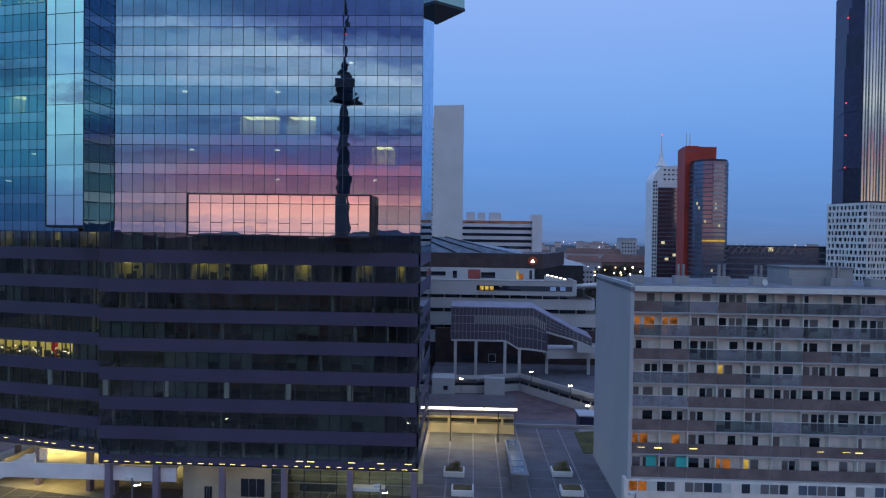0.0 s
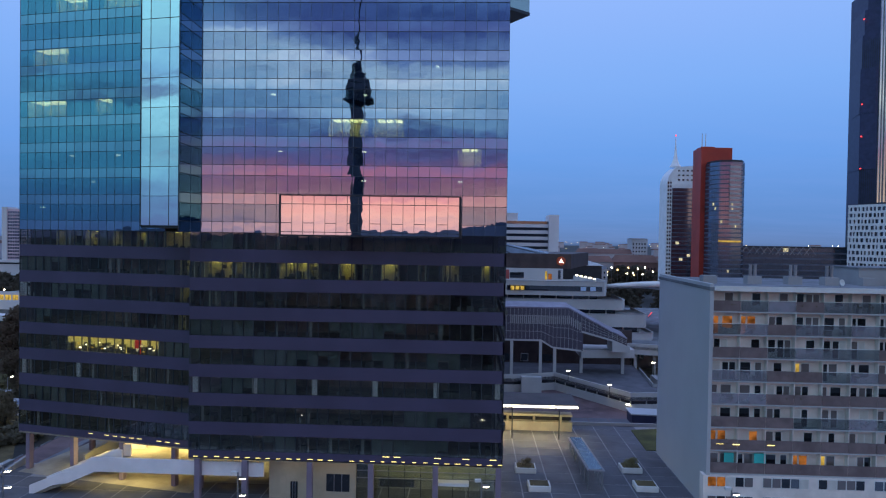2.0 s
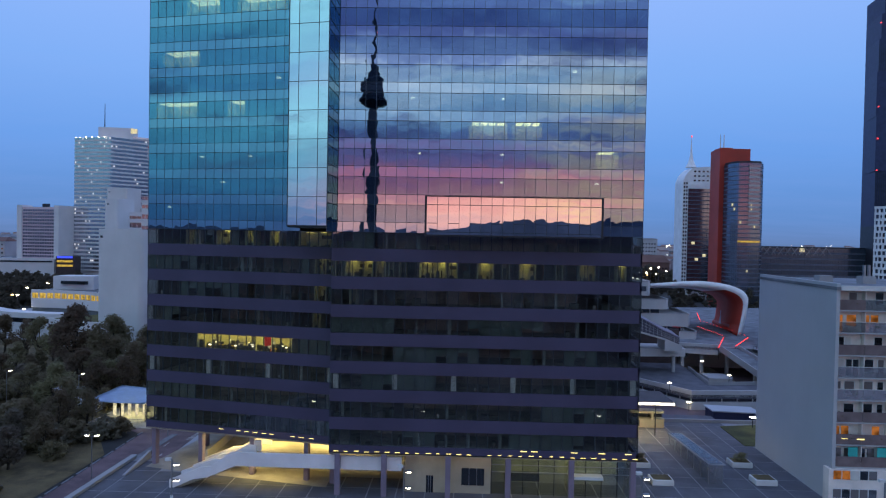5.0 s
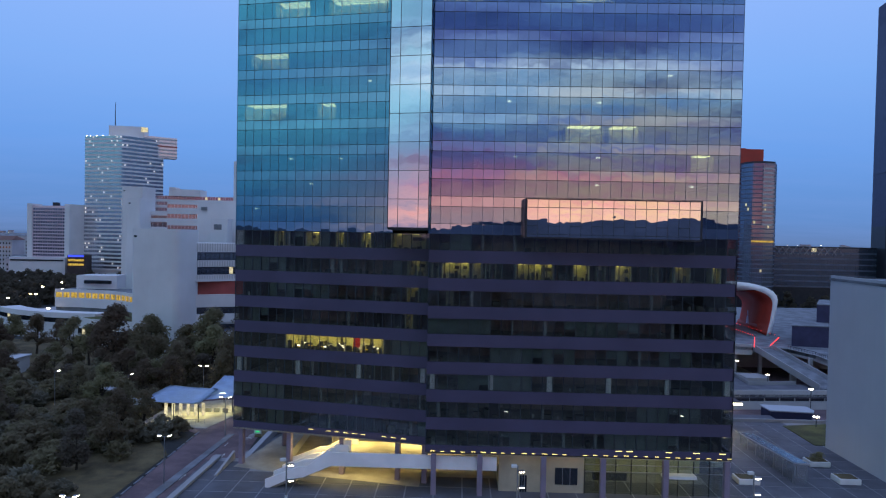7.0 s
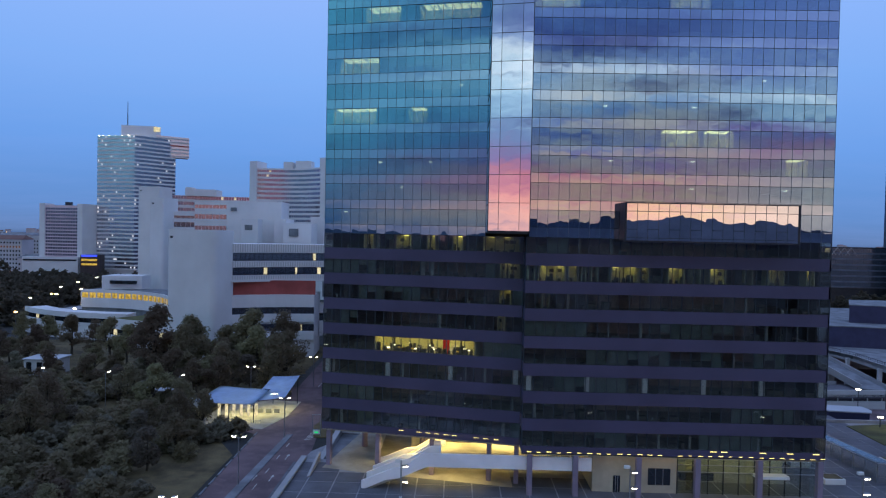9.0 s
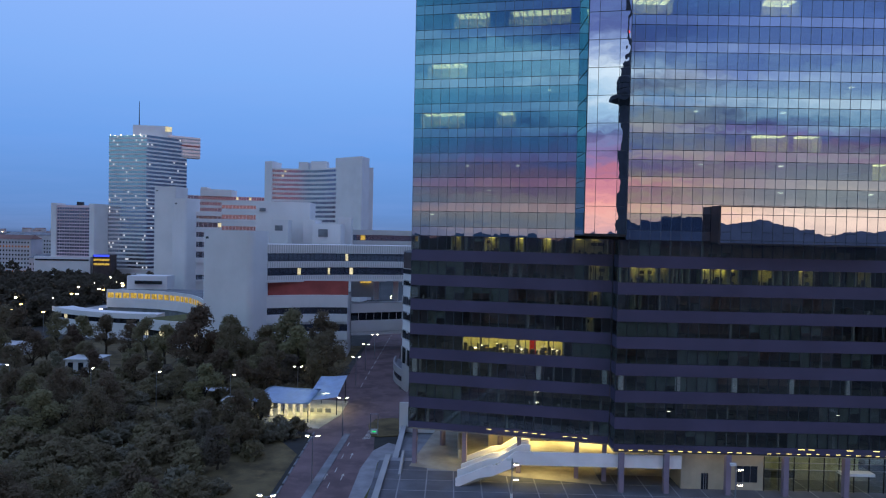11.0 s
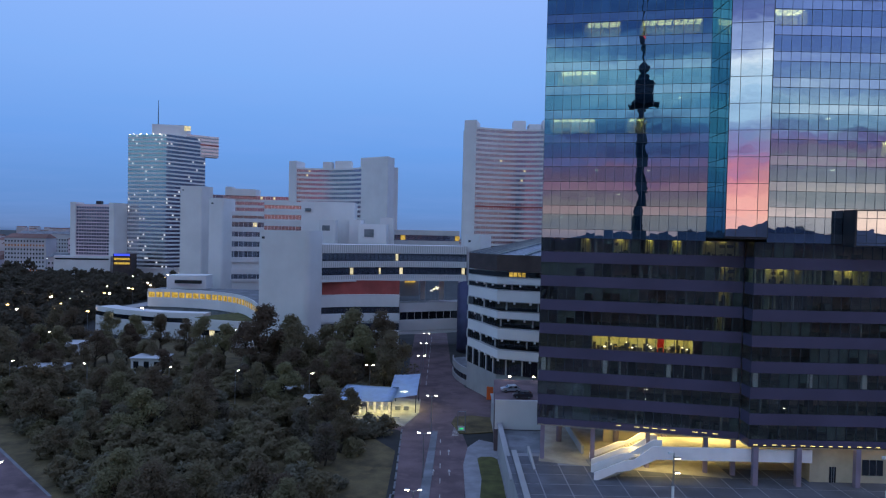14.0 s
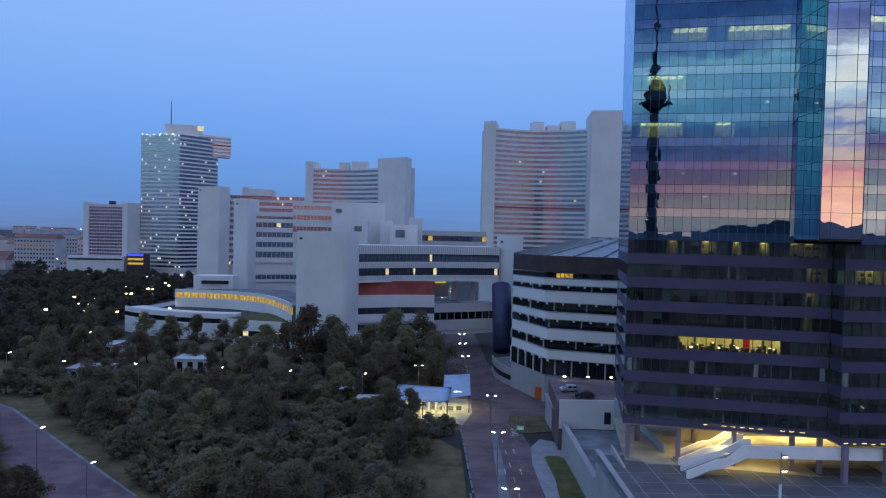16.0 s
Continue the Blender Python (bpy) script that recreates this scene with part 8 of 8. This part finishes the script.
def far_tree(x, y, s):
    woods.append((trng.randrange(2), pose(x, y, 0, 0, 0, trng.uniform(0, 360)) @ Matrix.Scale(s, 4)))


count = 0
while count < 260:
    x, y = trng.uniform(-420, -236), trng.uniform(212, 500)
    off = (x + 300) - (y - 262) * 0.16
    if abs(off) < 8 or (x > -262 and y > 268) or (off > 0 and y > 330) or x < -262 - (y - 200) * 0.62:
        continue
    far_tree(x, y, trng.uniform(0.75, 1.15))
    count += 1
for i in range(60):
    far_tree(-560 + 230 * trng.random(), 420 + 190 * trng.random(), trng.uniform(0.9, 1.3))
for i in range(60):
    far_tree(trng.uniform(60, 230), trng.uniform(400, 610), trng.uniform(0.7, 1.2))
for i in range(46):
    far_tree(trng.uniform(84, 172), trng.uniform(596, 632), trng.uniform(1.2, 1.75))
for i in range(90):
    far_tree(trng.uniform(-260, 170), trng.uniform(-240, -70), trng.uniform(0.9, 1.5))
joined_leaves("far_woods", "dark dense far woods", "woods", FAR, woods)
# lamps along the far roads
lampm = thing("far_street_lamp", (0, 0, 0), "far street lamp with a bright head", "street lamp", "far street lamps")
b = bm_new()
tube(b, (0, 0, 0), (0, 0, 9.0), 0.12, 0.08, n=6)
part("pole", b, "galv", lampm, local=True)
b = bm_new()
box(b, -0.36, 0.36, -0.36, 0.36, 8.75, 9.25)
part("head", b, "lamp_white", lampm, "bright lamp head", local=True)
lampw = copy_thing(lampm, pose(-318, 236, 0))
for ch in lampw.children:
    if ch.name.startswith("head"):
        ch.data = ch.data.copy()
        ch.data.materials[0] = M["lamp_warm"]
WOOD_LAMPS = [(-332, 338), (-313, 330), (-302, 297), (-287, 281), (-283, 282), (-304, 335), (-285, 305), (-282, 306), (-306, 369), (-288, 336), (-285, 336), (-310, 404), (-288, 359), (-285, 359), (-320, 440), (-392, 626), (-333, 488), (-286, 389), (-290, 392), (-298, 436), (-287, 415), (-301, 462), (-307, 484), (-317, 514), (-342, 560), (-349, 603), (-257, 296), (-254, 279), (-412, 550), (-237, 295), (-235, 220)]
for i, (x, y) in enumerate(WOOD_LAMPS):
    copy_thing(lampw if i % 5 == 2 else lampm, pose(x, y, 0) @ Matrix.Diagonal((1 + y / 900, 1 + y / 900, 1, 1)))
for i, (x, h) in enumerate([(104, 2.51), (110, 2.01), (110, 1.67), (114, 2.46), (128, 2.46), (127, 1.89), (133, 1.95), (134, 1.72), (143, 2.51), (141, 1.84), (119, 2.23), (137, 2.34), (150, 2.12), (94, 2.23)]):
    copy_thing(lampw if i % 3 == 1 else lampm, pose(x, 588 + (i % 4), 0) @ Matrix.Diagonal((1.0, 1.0, h, 1)))
lampm.matrix_basis = pose(-330, 250, 0)
bm = bm_new()
sheet(bm, [(-304, 250), (-292, 250), (-254, 500), (-266, 500)], 0.03)
structure("far_road", bm, "concrete_dim", "far pale road through the woods", "road")
for i, ob in enumerate(KINDS):
    ob.matrix_basis = pose(-280 - 9 * i, 240, 0)
for i, ob in enumerate(BUSH):
    ob.matrix_basis = pose(-265 - 7 * i, 205, 0)
# clipped round bushes on the plaza
for x, y, z, s in ((-2.2, 100.3, PLAZA + 0.85, 0.34), (14.4, 101.7, PLAZA + 0.85, 0.36)):
    copy_thing(BUSH[0], pose(x, y, z) @ Matrix.Scale(s, 4))

# ---------------------------------------------------------------- distance
grng = random.Random(31)
walls, roofs, lights, warm = bm_new(), bm_new(), bm_new(), bm_new()
for i in range(520):
    y = 620 + 3300 * grng.random() ** 1.6
    x = grng.uniform(-1.0, 1.0) * (y * 0.85 + 60)
    if y < 760 and (-460 < x < -150):
        continue
    w, d, h = grng.uniform(12, 50), grng.uniform(10, 24), grng.choice((8, 10, 12, 15, 18, 22))
    if y > 2200:
        h *= 1.5
    box(walls, x, x + w, y, y + d, 0, h)
    hexa(roofs, [(x - 0.4, y - 0.4, h), (x + w + 0.4, y - 0.4, h), (x + w + 0.4, y + d + 0.4, h), (x - 0.4, y + d + 0.4, h), (x + 0.5, y + d * 0.4, h + 3.4), (x + w - 0.5, y + d * 0.4, h + 3.4), (x + w - 0.5, y + d * 0.6, h + 3.4), (x + 0.5, y + d * 0.6, h + 3.4)])
for i in range(340):
    y = 600 + 3600 * grng.random() ** 1.5
    x = grng.uniform(-1.0, 1.0) * (y * 0.85)
    s = 0.35 + y / 2600
    box(lights if grng.random() < 0.6 else warm, x, x + s, y - 2, y - 2 + s, 12 + y * 0.004, 12 + y * 0.004 + s)
tagged(part("far_houses", walls, "far_wall"), "far low houses of the city", "houses", kind="stuff")
tagged(part("far_roofs", roofs, "far_roof"), "far dark tiled roofs of the city", "roofs", kind="stuff")
tagged(part("far_lights", lights, "lamp_white"), "far white street lights of the city", "lights", kind="stuff")
tagged(part("far_lights", warm, "lamp_warm"), "far warm street lights of the city", "lights", kind="stuff")
for x, y, w, d, h, ridge, wl in ((92, 640, 34, 14, 25, 6, "far_wall"), (128, 650, 44, 15, 25, 7, "far_roof"), (100, 700, 60, 16, 32, 5, "far_wall"), (88, 560, 16, 12, 22, 2, "far_white"), (158, 700, 16, 22, 48, 1, "far_white"), (176, 640, 60, 20, 27, 3, "far_wall"), (300, 620, 60, 30, 40, 2, "far_wall"), (230, 640, 40, 30, 34, 2, "far_wall"), (-470, 640, 34, 18, 33, 5, "pink_wall"), (-520, 620, 40, 18, 34, 4, "far_white"), (-436, 600, 26, 14, 28, 5, "pink_wall"), (-560, 700, 70, 20, 37, 3, "far_white"), (-480, 720, 60, 20, 36, 4, "far_white"), (-430, 540, 24, 16, 20, 3, "far_wall")):
    hb = thing("far_house", (x, y, 0), "far plain city house with a pitched roof", "building", "far houses")
    solid(hb, [(x, y), (x + w, y), (x + w, y + d), (x, y + d)], 0, h, wl, "wall")
    b = bm_new()
    hexa(b, [(x - 0.5, y - 0.5, h), (x + w + 0.5, y - 0.5, h), (x + w + 0.5, y + d + 0.5, h), (x - 0.5, y + d + 0.5, h), (x + ridge * 0.5, y + d * 0.45, h + ridge), (x + w - ridge * 0.5, y + d * 0.45, h + ridge), (x + w - ridge * 0.5, y + d * 0.55, h + ridge), (x + ridge * 0.5, y + d * 0.55, h + ridge)])
    part("roof", b, "far_roof" if ridge > 3 else "roof_felt", hb)
    for i in range(int(h / 4.2)):
        b = bm_new()
        for j in range(int(w / 3.0)):
            box(b, x + 0.8 + j * 3.0, x + 2.0 + j * 3.0, y - 0.1, y, 2 + i * 4.0, 3.7 + i * 4.0)
        tagged(part("window_strip", b, "win_dark" if grng.random() < 0.9 else "lit_orange", hb), kind="stuff")

# hills behind the camera, seen in the mirror glass
bm = bm_new()
lo, hi = [], []
for i in range(161):
    x = -5600 + i * 70
    h = 46 + 60 * (0.5 + 0.5 * math.sin(x * 0.0011 + 0.4)) + 46 * noise.noise((x * 0.0021, 3.1, 0)) + 11 * noise.noise((x * 0.006, 1.7, 0)) + 2 * noise.noise((x * 0.02, 0.7, 0))
    h *= 0.85 + 0.95 / (1 + math.exp(-(x + 150) / 260))
    lo.append((x, -4200 - 300 * math.cos(x / 4000), -1)), hi.append((x, -4260 - 300 * math.cos(x / 4000), max(20, h)))
lov, hiv, bkv = [bm.verts.new(p) for p in lo], [bm.verts.new(p) for p in hi], [bm.verts.new((p[0], p[1] - 400, -1)) for p in hi]
for i in range(160):
    bm.faces.new((lov[i], lov[i + 1], hiv[i + 1], hiv[i]))
    bm.faces.new((hiv[i], hiv[i + 1], bkv[i + 1], bkv[i]))
structure("backdrop_hills", bm, "hill", "far dark wooded hills under the sunset", "hills")

# observation tower behind the camera, seen in the mirror glass
DT = (-118.0, -432.0)
dt = thing("observation_tower", (*DT, 0.0), "slender concrete observation tower with round cabin and mast", "tower")
x, y = DT
TALL = 1.13


def stretch(profile):
    return [(r * 1.08, z * TALL) for r, z in profile]


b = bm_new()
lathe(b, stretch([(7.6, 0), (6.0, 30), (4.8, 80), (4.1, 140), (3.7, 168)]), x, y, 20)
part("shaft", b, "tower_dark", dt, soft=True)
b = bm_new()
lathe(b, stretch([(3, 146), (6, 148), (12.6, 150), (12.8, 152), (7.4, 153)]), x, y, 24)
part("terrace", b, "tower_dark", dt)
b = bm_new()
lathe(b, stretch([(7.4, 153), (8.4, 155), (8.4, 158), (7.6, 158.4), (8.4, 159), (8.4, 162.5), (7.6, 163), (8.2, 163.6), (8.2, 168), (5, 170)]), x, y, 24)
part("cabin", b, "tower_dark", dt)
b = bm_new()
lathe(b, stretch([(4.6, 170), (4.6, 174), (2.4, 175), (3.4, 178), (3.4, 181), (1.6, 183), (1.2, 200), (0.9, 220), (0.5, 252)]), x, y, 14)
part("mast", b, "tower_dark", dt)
for dx, z in ((-10.5, 153.0), (10.5, 153.0), (1.5, 205)):
    b = bm_new()
    box(b, x + dx - 0.6, x + dx + 0.6, y - 0.6, y + 0.6, z * TALL, z * TALL + 2.2)
    part("beacon", b, "lamp_red" if z > 200 else "tower_dark", dt)


# ---------------------------------------------------------------- paving slabs of the plaza
SLAB = box_mesh("paving_slab", 3.86, 3.86, 0.03, "paving")
inv_plaza = world_of(plaza).inverted()
laid = 0
for i in range(-24, 8):
    for j in range(-11, 5):
        x, y = 0.75 + i * 4.05, 111.75 + j * 4.05
        if x < -86.4 + (y - 76) * 0.07 + 0.6 or x + 4 > 21.2 and y + 4 > 87:
            continue
        if -75 < x + 2 < -6.5 and y > 88 or x < -66 and y > 92 or y < 70:
            continue
        if laid >= 300:
            continue
        ob = new("paving_slab", SLAB)
        ob.parent = plaza
        ob.matrix_basis = inv_plaza @ pose(x + 0.09, y + 0.09, PLAZA - 0.02)
        laid += 1
